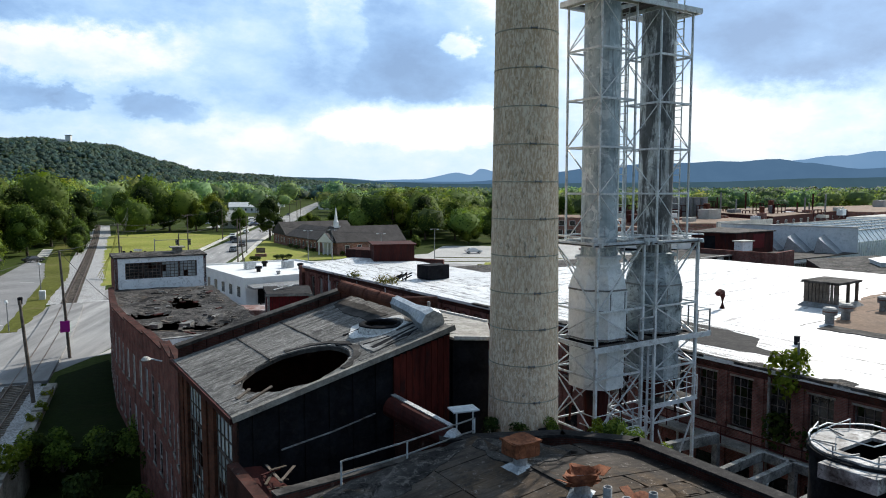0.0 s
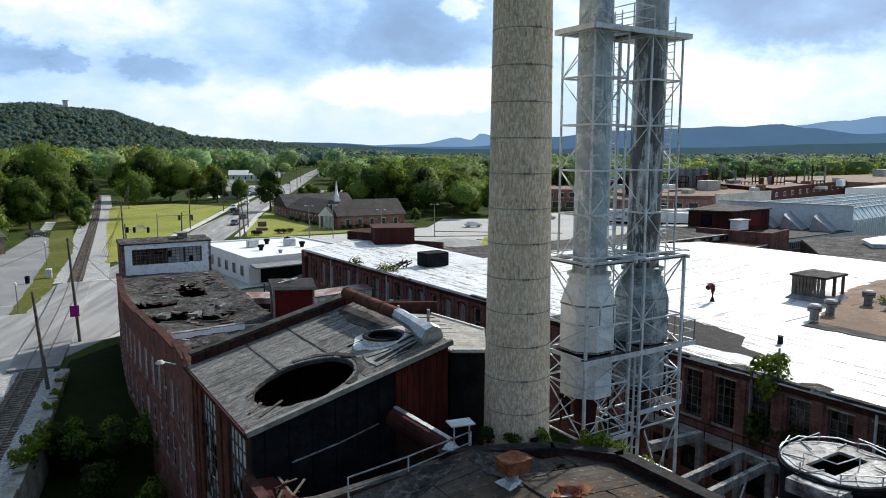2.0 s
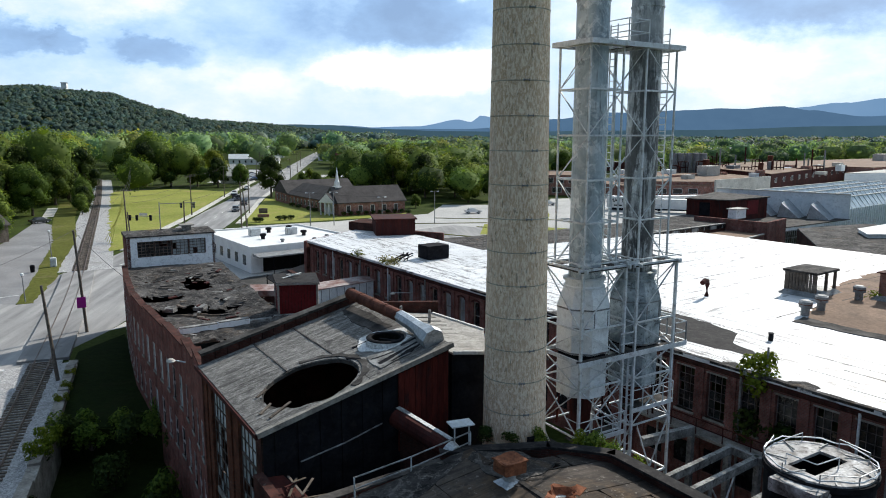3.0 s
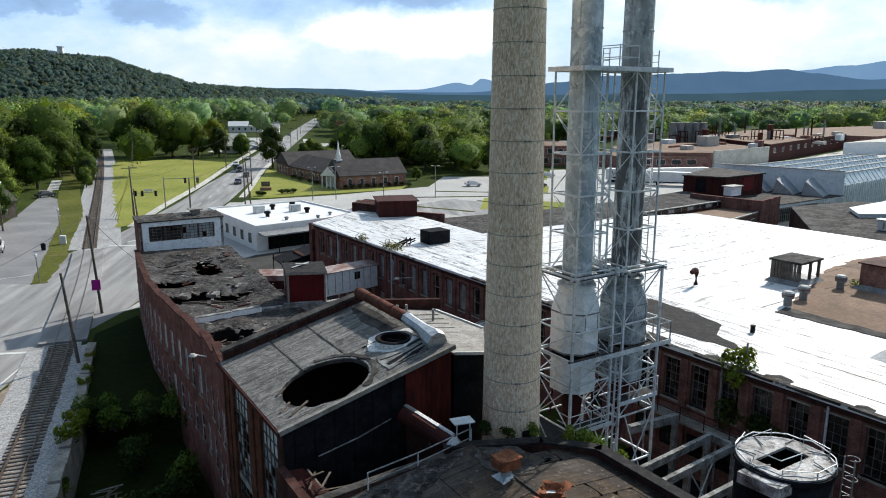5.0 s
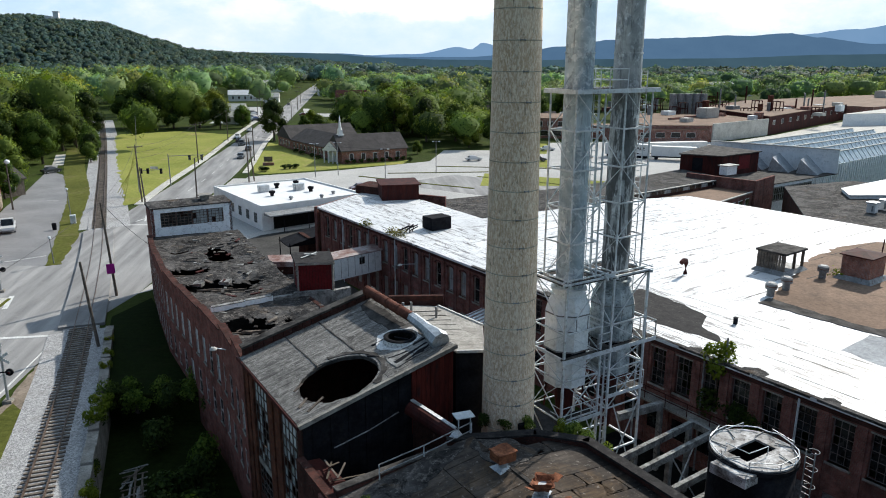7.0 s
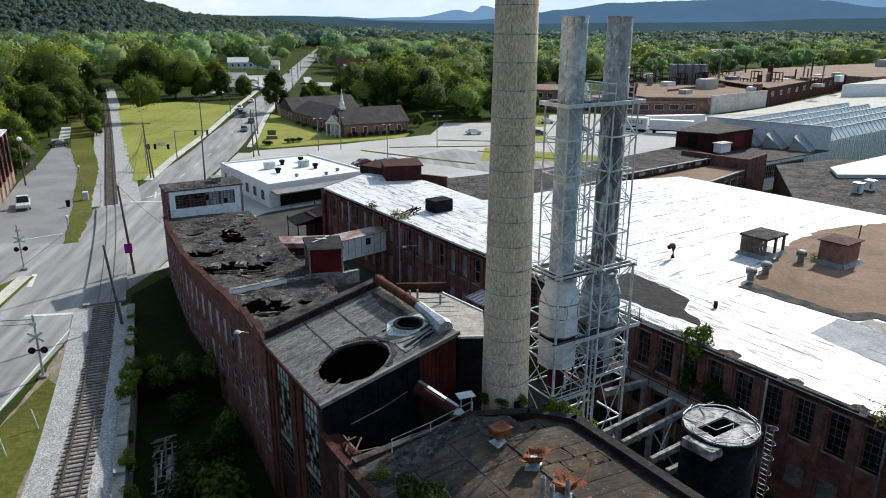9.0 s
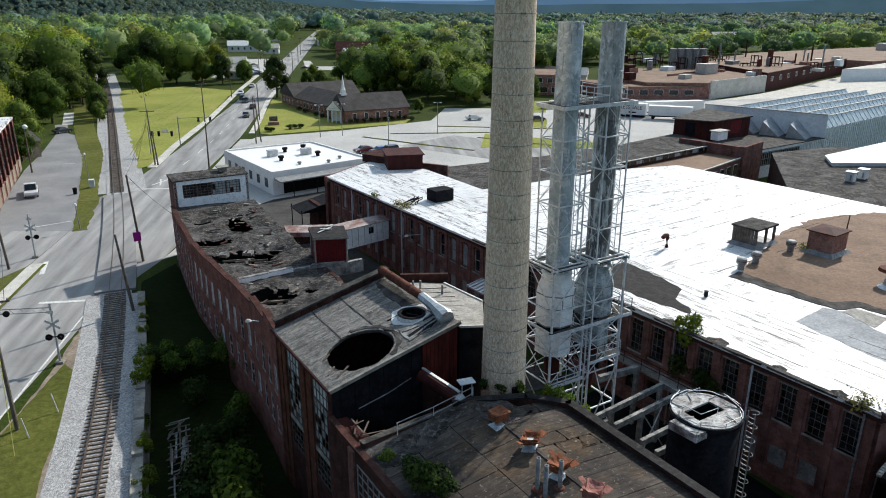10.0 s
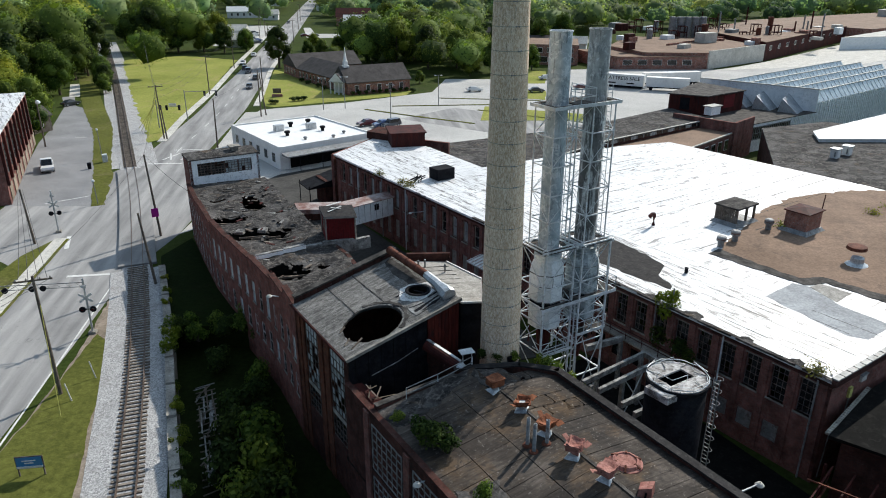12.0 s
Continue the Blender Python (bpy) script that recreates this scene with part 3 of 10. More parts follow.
        loops = np.empty(len(me.loops), dtype=np.int32)
        me.loops.foreach_get("vertex_index", loops)
        nrm = np.empty(len(me.polygons) * 3)
        me.polygons.foreach_get("normal", nrm)
        tot = np.empty(len(me.polygons), dtype=np.int32)
        me.polygons.foreach_get("loop_total", tot)
        nl = np.repeat(nrm.reshape(-1, 3), tot, axis=0)
        c = co[loops]
        flat_ = np.abs(nl[:, 2]) > 0.7
        side = np.stack([-nl[:, 1], nl[:, 0]], 1)
        side /= np.maximum(np.linalg.norm(side, axis=1, keepdims=True), 1e-6)
        us = np.where(flat_, c[:, 0], (c[:, :2] * side).sum(1))
        vs = np.where(flat_, c[:, 1], c[:, 2])
        uv.data.foreach_set("uv", np.stack([us, vs], 1).ravel())
        if smooth:
            me.polygons.foreach_set("use_smooth", [True] * len(me.polygons))
        return me


def part(name, shape, material, parent=None, label="", smooth=False, kind=""):
    """One mesh object under a thing or a part."""
    me = shape.mesh(name, smooth) if isinstance(shape, Shape) else shape
    if not me.materials:
        me.materials.append(material)
    ob = new(name, me)
    ob.parent = parent
    if label or kind:
        tagged(ob, label, kind=kind)
    return ob


def thing(name, label, category, at=None, group="", kind=""):
    """An empty at the base of a thing, which its parts hang from."""
    ob = tagged(new(name), label, category, group, kind)
    ob.empty_display_size = 0.2
    if at is not None:
        ob.matrix_basis = at
    return ob


def single(name, shape, material, label, category, group="", kind="", smooth=False):
    return tagged(part(name, shape, material, None, "", smooth), label, category, group, kind)


def lerp(a, b, f):
    return tuple(x + (y - x) * f for x, y in zip(a, b))


def strip(path, left, right, z):
    """A flat band along a line: left and right of it by so many metres, with a little thickness."""
    s = Shape()
    pts = [Vector(p) for p in path]
    rows = []
    for i, p in enumerate(pts):
        d = (pts[min(i + 1, len(pts) - 1)] - pts[max(i - 1, 0)]).normalized()
        nrm = Vector((-d.y, d.x))
        l = left[i] if isinstance(left, (list, tuple)) else left
        r = right[i] if isinstance(right, (list, tuple)) else right
        rows.append((p + nrm * l, p - nrm * r))
    for a, b in rows:
        s.v += [(*a, z), (*b, z), (*b, z - 0.3), (*a, z - 0.3)]
    for i in range(len(rows) - 1):
        o, e = 4 * i, 4 * i + 4
        s.f += [(o, o + 1, e + 1, e), (o + 1, o + 2, e + 2, e + 1), (o + 2, o + 3, e + 3, e + 2), (o + 3, o, e, e + 3)]
    k = len(s.v) - 4
    s.f += [(3, 2, 1, 0), (k, k + 1, k + 2, k + 3)]
    return s


def smooth_path(path, step):
    """Points every step metres along a rounded line through the given ones."""
    pts = [Vector(p) for p in path]
    pts = [pts[0] * 2 - pts[1]] + pts + [pts[-1] * 2 - pts[-2]]
    dense = []
    for a, b, c, d in zip(pts, pts[1:], pts[2:], pts[3:]):
        for k in range(40):
            f = k / 40
            dense.append(0.5 * ((2 * b) + (c - a) * f + (2 * a - 5 * b + 4 * c - d) * f * f + (3 * b - a - 3 * c + d) * f ** 3))
    dense.append(pts[-2])
    out, gone = [dense[0]], 0.0
    for a, b in zip(dense, dense[1:]):
        seg = (b - a).length
        while gone + seg >= step:
            f = (step - gone) / seg
            a = a.lerp(b, f)
            out.append(a)
            seg, gone = (b - a).length, 0.0
        gone += seg
    return out


def frame_at(x, y, deg):
    """A function that turns local (along, across) into plan coordinates."""
    ca, sa = math.cos(radians(deg)), math.sin(radians(deg))
    return lambda a, b: (x + a * ca - b * sa, y + a * sa + b * ca)

# ---- ground, roads, railway ----
# rows of plan: y, then the two edges of the sunken strip beside the factory
PIT = [(-12, -6.0, 14.0), (2, -11.5, 6.0), (22.4, -19.3, -4.0), (30.1, -22.3, -9.0), (40.5, -26.2, -15.0), (47.5, -28.9, -19.6)]
s, pit_s = Shape(), Shape()
rows_y = [(-1500, -6, 14)] + PIT + [(80, -40, -30), (200, -100, 0), (600, -200, 100), (4700, -900, 900)]
for k, ((y0, l0, r0), (y1, l1, r1)) in enumerate(zip(rows_y, rows_y[1:])):
    for (a, b), (c, d) in (((-4700, l0), (-4700, l1)), ((l0, r0), (l1, r1)), ((r0, 4700), (r1, 4700))):
        if a == l0 and y0 >= -12 and y1 <= 47.5:
            pit_s.add([(a, y0, -2.6), (b, y0, -2.6), (d, y1, -2.6), (c, y1, -2.6)], [(0, 1, 2, 3)])
            pit_s.add([(b, y0, -2.6), (b, y0, 0), (d, y1, 0), (d, y1, -2.6)], [(0, 1, 2, 3)])
            pit_s.add([(a, y0, 0), (a, y0, -2.6), (c, y1, -2.6), (c, y1, 0)], [(0, 1, 2, 3)])
        else:
            s.add([(a, y0, 0), (b, y0, 0), (d, y1, 0), (c, y1, 0)], [(0, 1, 2, 3)])
pit_s.add([(-28.9, 47.5, 0), (-28.9, 47.5, -2.6), (-19.6, 47.5, -2.6), (-19.6, 47.5, 0)], [(0, 1, 2, 3)])
single("ground", s, ROUGH_GRASS, "rough green grass and weeds over the valley floor", "ground", kind="structure")

single("sunken_strip", pit_s, PIT_SOIL_SHADED, "weedy soil of the sunken strip beside the factory, shade painted into its colour", "ground", kind="structure")
single("alley_grass", Shape().prism([(-29.6, 47.6), (-19.4, 47.6), (-25.6, 57), (-34.6, 72.4), (-36.4, 66), (-34.2, 60)], -0.3, 0.05), WING_GRASS_SHADED, "grass beside the brick wing, shade painted into its colour", "grass", kind="structure")

def rough_edge(poly, amp, seed, step=0.8):
    """The outline with an uneven, grown-over edge."""
    out = []
    for a, b in zip(poly, poly[1:] + poly[:1]):
        a, b = Vector(a), Vector(b)
        n_ = max(1, int((b - a).length / step))
        d = (b - a).normalized()
        nrm = Vector((-d.y, d.x))
        for j in range(n_):
            p = a.lerp(b, j / n_)
            out.append(tuple(p + nrm * amp * (noise.noise((p.x * .7, p.y * .7, seed)) + .7 * noise.noise((p.x * 2.3, p.y * 2.3, seed)))))
    return out

TRACK = [(-14.4, -6), (-18.1, 7.5), (-22.83, 22.4), (-24.55, 27.3), (-27.2, 34.9), (-30.05, 42.6), (-33.8, 52.3), (-38.95, 64.9), (-44.0, 77.3), (-52.2, 96.4), (-69.2, 134), (-91.4, 183), (-121.5, 248.4), (-160, 330)]
ROAD = [(-38.5, 0), (-41.0, 28), (-42.6, 45), (-44.6, 62), (-48.0, 85), (-52.0, 110), (-56.2, 159), (-60.7, 193), (-64.5, 227), (-73.3, 294), (-81.5, 357), (-104, 530), (-121, 662), (-150, 900)]
track_pts = smooth_path(TRACK, 0.56)
road_pts = smooth_path(ROAD, 6.0)

single("road", strip(road_pts, 5.4, 5.8, 0.03), ASPHALT, "worn grey asphalt two-lane road crossing the railway", "road", kind="structure")
s = Shape().prism([(-38.2, 62), (-36.9, 74), (-37.2, 86), (-43.6, 112), (-58, 112), (-60, 100), (-67.5, 86.6), (-66, 76), (-58, 66), (-50, 60)], -0.3, 0.022)
single("junction_pavement", s, ASPHALT, "grey asphalt of the street junction beside the railway", "pavement", kind="structure")
s = Shape().prism([(-67.5, 86), (-54.2, 86), (-64.5, 110), (-76.8, 137), (-88, 161), (-96, 168), (-103, 182), (-106, 181), (-98, 166), (-88.5, 141), (-84, 127)], -0.3, 0.026)
single("side_street", s, ASPHALT_DARK, "grey asphalt side street and lot beside the red building", "pavement", kind="structure")
s = Shape().prism([(-104, 181), (-101.5, 182), (-112, 204), (-114.5, 203)], -0.3, 0.03)
single("footpath", s, CONC_PALE, "pale concrete path leading into the trees", "path", kind="structure")
s = Shape().prism([(-47, 158), (-44.5, 124), (-36, 126), (-28, 136), (-14, 119), (-10, 96), (10, 90), (40, 100), (62, 170), (40, 215), (0, 215), (-4, 190), (-26, 173.5), (-47, 163)], -0.3, 0.018)
single("parking_lot", s, LOT, "bleached grey asphalt parking lot with faded joints", "pavement", kind="structure")
single("shop_forecourt", Shape().prism([(-36.6, 84), (-36.9, 74), (-33.0, 79.0), (-28.0, 100), (-14, 117), (-26, 138), (-44, 128), (-47, 160), (-49.9, 160), (-48.4, 142), (-46.2, 122), (-43.4, 112)], -0.3, 0.014), LOT, "pale asphalt forecourt beside the white shop", "pavement", kind="structure")
single("rear_yard", Shape().prism([(24, 176), (40, 150), (64, 150), (98, 165), (170, 215), (330, 300), (330, 425), (200, 305), (130, 262), (95, 238), (60, 240), (36, 236), (31, 206), (27, 178)], -0.3, 0.012), LOT, "pale dusty asphalt yards behind the works", "pavement", kind="structure")
for pl in ([(24.4, 206.1), (30.9, 206.2), (34.4, 232.4), (27.6, 236.1)], [(21.6, 179.8), (27.1, 177.6), (29.1, 192.2), (23.2, 194.8)]):
    single("lot_lawn", Shape().prism(rough_edge(pl, 0.4, 5, 2.0), -0.3, 0.05), LAWN, "green lawn strip beside the lots", "grass", kind="structure")
s = Shape().prism([(8, 150), (34, 150), (38, 156), (10, 168)], -0.3, 0.06)
single("grass_island", s, LAWN, "grassy strip in the parking lot", "grass", kind="structure")
s = Shape().prism([(-11, 152), (22, 128), (40, 140), (2, 166)], -0.3, 0.035)
single("lot_slab", s, ASPHALT, "darker grey asphalt bay of the parking lot", "pavement", kind="structure")
s = Shape().prism(rough_edge([(-61.3, 127), (-59.6, 131), (-63.2, 152), (-68.6, 193), (-79.5, 262), (-104, 276), (-122, 262), (-118, 250), (-88, 184)], 0.9, 3, 2.0), -0.3, 0.05)
single("lawn_field", s, LAWN, "open green lawn between the railway and the road", "grass", kind="structure")
s = Shape().prism([(-59.5, 236), (-50.3, 180), (-46.9, 167.8), (-44.1, 166.5), (-27, 176), (-11.2, 184.6), (-10, 192), (-30.6, 188), (-36, 197), (-48, 217), (-55, 230)], -0.3, 0.05)
single("church_lawn", s, LAWN, "mown lawn in front of the brick church", "grass", kind="structure")
s = Shape().prism(rough_edge([(-54.4, 85.9), (-52.6, 86.6), (-58.2, 102.7), (-61.4, 109.2), (-74.4, 140.3), (-95.4, 181.1), (-116, 224), (-119, 218), (-100.8, 181.0), (-91.8, 163.2), (-77.7, 137.8), (-62.4, 104.3)], 0.35, 2, 1.5), -0.3, 0.07)
single("grass_verge", s, VERGE, "worn grass verge between side street and railway", "grass", kind="structure")
s = Shape().prism(rough_edge([(-33.6, 10), (-23.0, 10), (-25.2, 18), (-26.7, 23.0), (-28.9, 30.1), (-30.7, 36.2), (-33.6, 44.2), (-35.4, 45.6), (-34.9, 39), (-34.3, 32), (-34.2, 24)], 0.22, 1), -0.3, 0.1)
single("track_verge", s, VERGE, "strip of green grass between road and railway", "grass", kind="structure")
s = Shape().prism([(-54.0, 66), (-52.6, 72), (-50.9, 72), (-47.1, 50), (-44.6, 20), (-52, 20)], -0.3, 0.10)
single("sidewalk_corner", s, VERGE, "dry grass corner beside the sidewalk", "grass", kind="structure")
single("sidewalk", strip([(-45.4, 20), (-48.0, 50), (-51.9, 72)], 0.9, 0.6, 0.16), CONC_PALE, "pale concrete sidewalk with a kerb", "pavement", kind="structure")
single("sidewalk_far", strip([(-59.2, 128), (-62.9, 152), (-67.6, 193), (-78, 262), (-96, 400)], 0.8, 0.9, 0.14), CONC_PALE, "pale concrete sidewalk along the lawn", "pavement", kind="structure")
single("sidewalk_lawn", strip([(-49.3, 168), (-52.2, 187), (-60.6, 235), (-69, 300)], 0.7, 0.8, 0.13), CONC_PALE, "pale concrete sidewalk beside the church lawn", "pavement", kind="structure")

single("ballast_bed", strip(track_pts[::8], 1.7, 1.7, 0.125), BALLAST, "grey crushed stone ballast under the track", "ballast", kind="structure")
north = [p for p in track_pts if p.y > 108]
single("gravel_shoulder", strip(north[::10], 3.6, 4.8, 0.045), BALLAST, "pale gravel shoulder along the railway", "gravel", kind="structure")
south = [p for p in track_pts if p.y < 64]
single("dirt_shoulder", Shape().prism(rough_edge([(-34.0, 10), (-16.0, 10), (-21.0, 25), (-33.6, 58), (-39.0, 61), (-36.2, 47), (-35.0, 39), (-34.4, 30)], 0.2, 8), -0.3, 0.085), DIRT, "pale trodden dirt along the road edge", "ground", kind="structure")
single("gravel_yard", strip(south[::8], [3.0 + .5 * noise.noise((k, 1, 0)) for k in range(len(south[::8]))], [2.7 + .3 * noise.noise((k, 5, 0)) for k in range(len(south[::8]))], 0.105), BALLAST, "grey gravel beside the track", "gravel", kind="structure")

def rag_strip(a, b):
    n_ = 12
    pts_ = [lerp(a, b, k / n_) for k in range(n_ + 1)]
    return strip(pts_, [.4 + .25 * noise.noise((k, a[0], 0)) for k in range(n_ + 1)], [.4 + .25 * noise.noise((k, a[1], 3)) for k in range(n_ + 1)], 0.12)
for a, b in (((-20.5, 163.5), (-4, 152.5)), ((-4, 152.5), (6.5, 146.5)), ((-14, 168), (18, 171)), ((8, 163), (40, 143)), ((-2, 180), (30, 176))):
    single("kerb_strip", rag_strip(a, b), VERGE, "weedy kerb strip dividing the parking lot", "kerb", "kerb strips", "structure")
single("court_pavement", Shape().prism([(-37.0, 80), (-25.6, 78), (-17.0, 84.6), (-11.2, 97.4), (-12.8, 116), (-29.4, 103.6), (-37.4, 88)], -0.3, 0.04), TAR_DARK, "dark worn asphalt between the wing and the shop", "pavement", kind="structure")
for pl in ([(-84.5, 312), (-98.5, 425), (-118, 425), (-104, 312)], [(-68.5, 350), (-40, 352), (-36, 372), (-68, 372), (-77, 410), (-81, 410)]):
    single("roadside_lot", Shape().prism(pl, -0.3, 0.024), LOT, "pale asphalt lot of roadside shops", "pavement", kind="structure")
# painted markings
def marking(a, b, w, z=0.05):
    s = Shape()
    return single("road_marking", s.beam((*a, z - 0.01), (*b, z - 0.01), w, 0.02), PAINT_WHITE, "worn white painted line on asphalt", "road marking", "road markings", "structure")

for a, b, w in (((-34.0, 22), (-36.4, 40), 0.16), ((-36.4, 40), (-39.3, 60.6), 0.16), ((-45.2, 59.7), (-39.3, 60.6), 0.55),
                ((-55.3, 110.6), (-49.0, 111.0), 0.5), ((-54, 121), (-48.6, 121.5), 0.3), ((-50.2, 113.5), (-48.9, 118.7), 0.3), ((-48.6, 113.5), (-50.4, 118.7), 0.3),
                ((-53.6, 113.5), (-52, 118.3), 0.3), ((-52, 113.5), (-53.7, 118.3), 0.3), ((-49.6, 68.5), (-51.4, 73), 0.55), ((-46.5, 44), (-45, 44.5), 0.4), ((-62, 87), (-57, 91), 0.2), ((-52.2, 60), (-50, 63), 0.5), ((-79, 132), (-76.5, 132), 0.2)):
    marking(a, b, w)
for k in range(12):
    q = road_pts[20 + k * 2]
    e = road_pts[20 + k * 2 + 1]
    marking(q, lerp(q, e, 0.7), 0.14)

# railway
railway = thing("railway_track", "single railway track of rusty rails on weathered wooden sleepers", "railway track", kind="structure")
for name, off in (("rail", 0.65), ("rail", -0.65)):
    s = Shape()
    mid = track_pts[::4]
    for lo, hi, w in ((0.22, 0.25, 0.14), (0.25, 0.36, 0.03), (0.34, 0.385, 0.075)):
        for i in range(len(mid) - 1):
            d = (mid[i + 1] - mid[i]).normalized()
            nrm = Vector((-d.y, d.x))
            a0, a1 = mid[i] + nrm * (off - w / 2), mid[i] + nrm * (off + w / 2)
            b0, b1 = mid[i + 1] + nrm * (off - w / 2), mid[i + 1] + nrm * (off + w / 2)
            s.hexa([(*a0, lo), (*b0, lo), (*b1, lo), (*a1, lo), (*a0, hi), (*b0, hi), (*b1, hi), (*a1, hi)])
    part(name, s, RAIL, railway)
# the crossing is filled level with asphalt
s = strip([p for p in track_pts if 62.5 < p.y < 108][::6], 2.2, 2.2, 0.33)
single("crossing_pavement", s, ASPHALT, "asphalt filled level with the rails", "pavement", kind="structure")

# ---- retaining wall along the track ----
WALL = [(-11.5, 2), (-19.3, 22.4), (-22.3, 30.1), (-26.2, 40.5), (-29.7, 49.6), (-35.0, 62.5)]
rw = thing("retaining_wall", "low cracked concrete retaining wall overgrown with weeds", "retaining wall", kind="structure")
rng = random.Random(4)
pts = smooth_path(WALL, 2.4)
for i, (a, b) in enumerate(zip(pts, pts[1:])):
    d = (b - a).normalized()
    nrm = Vector((-d.y, d.x)) * 0.38
    h = 0.75 + rng.uniform(-0.12, 0.1)
    if i % 7 == 5:
        h = 0.4
    c = [a - nrm + d * 0.02, b - nrm - d * 0.02, b + nrm - d * 0.02, a + nrm + d * 0.02]
    part("wall_block", Shape().prism([tuple(p) for p in c], -2.7, [h + rng.uniform(-.06, .06) for _ in c]), CONCRETE, rw)

# ---- sleepers ----
tie_me = Shape().box((0, 0, 0), (2.25, 0.22, 0.17), 0).mesh("sleeper")
tie_me.materials.append(TIE)
rng = random.Random(9)
far_s = Shape()
for i in range(1, len(track_pts) - 1):
    p = track_pts[i]
    d = (track_pts[i + 1] - track_pts[i - 1]).normalized()
    deg = math.degrees(math.atan2(d.y, d.x)) - 90
    if 62.5 < p.y < 108:
        continue
    if p.y < 62.5:
        ob = part("sleeper", tie_me, TIE, railway)
        ob.matrix_basis = pose(p.x + rng.uniform(-.05, .05), p.y, 0.135 + rng.uniform(-.012, .008), 0, 0, deg + rng.uniform(-2, 2))
    else:
        far_s.box((p.x, p.y, 0.135), (2.2, 0.22, 0.17), deg)
part("far_sleepers", far_s, TIE, railway, "sleepers further along the line", kind="stuff")

# ---- boiler house with the holed shed roof ----
BO = frame_at(-7.2, 24.4, 32)          # along: towards the chimney, across: towards the wing
BW, BD = 8.75, 9.9

def roof_z(a):
    return 10.0 + a * 0.25

def grid_window(p, q, z0, z1, cols, rows, parent, name="window", pane_mat=None, set_back=0.18, broken=0.0, seed=0, bar=0.06, frame_mat=None):
    """A steel or wood window between plan points p and q: outer frame, glazing bars and panes."""
    r_ = random.Random(seed)
    fm = frame_mat or STEEL_DULL
    a, b = Vector((*p, 0)), Vector((*q, 0))
    d = (b - a).normalized()
    out = Vector((-d.y, d.x, 0))
    inn = out * set_back
    a, b = a + inn, b + inn
    length = (b - a).length
    zz = Vector((0, 0, 1))
    w = bar * 1.5
    def slab(e0, e1, h0, h1, t0, t1):
        return [e0 + out * t0 + zz * h0, e1 + out * t0 + zz * h0, e1 + out * t1 + zz * h0, e0 + out * t1 + zz * h0, e0 + out * t0 + zz * h1, e1 + out * t0 + zz * h1, e1 + out * t1 + zz * h1, e0 + out * t1 + zz * h1]
    s = Shape()
    # outer frame as one closed ring
    ring_ = [(0, z0), (length, z0), (length, z1), (0, z1)]
    inner = [(w, z0 + w), (length - w, z0 + w), (length - w, z1 - w), (w, z1 - w)]
    for t in (-bar / 2, bar / 2):
        s.v += [tuple(a + d * x + zz * h + out * t) for x, h in ring_ + inner]
    for k in range(4):
        m_ = (k + 1) % 4
        s.f += [(k, m_, 4 + m_, 4 + k), (8 + m_, 8 + k, 12 + k, 12 + m_), (m_, k, 8 + k, 8 + m_), (4 + k, 4 + m_, 12 + m_, 12 + k)]
    win = part(name, s, fm, parent)
    for k in range(1, cols):
        e = a + d * (length * k / cols)
        part("glazing_bar", Shape().hexa(slab(e - d * bar / 2, e + d * bar / 2, z0 + w, z1 - w, -bar / 2, bar / 2)), fm, win)
    for k in range(1, rows):
        h = z0 + (z1 - z0) * k / rows
        part("glazing_bar", Shape().hexa(slab(a + d * w, b - d * w, h - bar / 2, h + bar / 2, -bar / 2 + .004, bar / 2 + .004)), fm, win)
    for i in range(cols):
        for j in range(rows):
            if r_.random() < broken:
                continue
            e0, e1 = a + d * (length * i / cols), a + d * (length * (i + 1) / cols)
            h0, h1 = z0 + (z1 - z0) * j / rows, z0 + (z1 - z0) * (j + 1) / rows
            part("pane", Shape().hexa(slab(e0, e1, h0, h1, 0.03, 0.04)), pane_mat or GLASS, win)
    return win

boiler = thing("boiler_house", "derelict brick boiler house with a holed grey corrugated roof", "factory building")

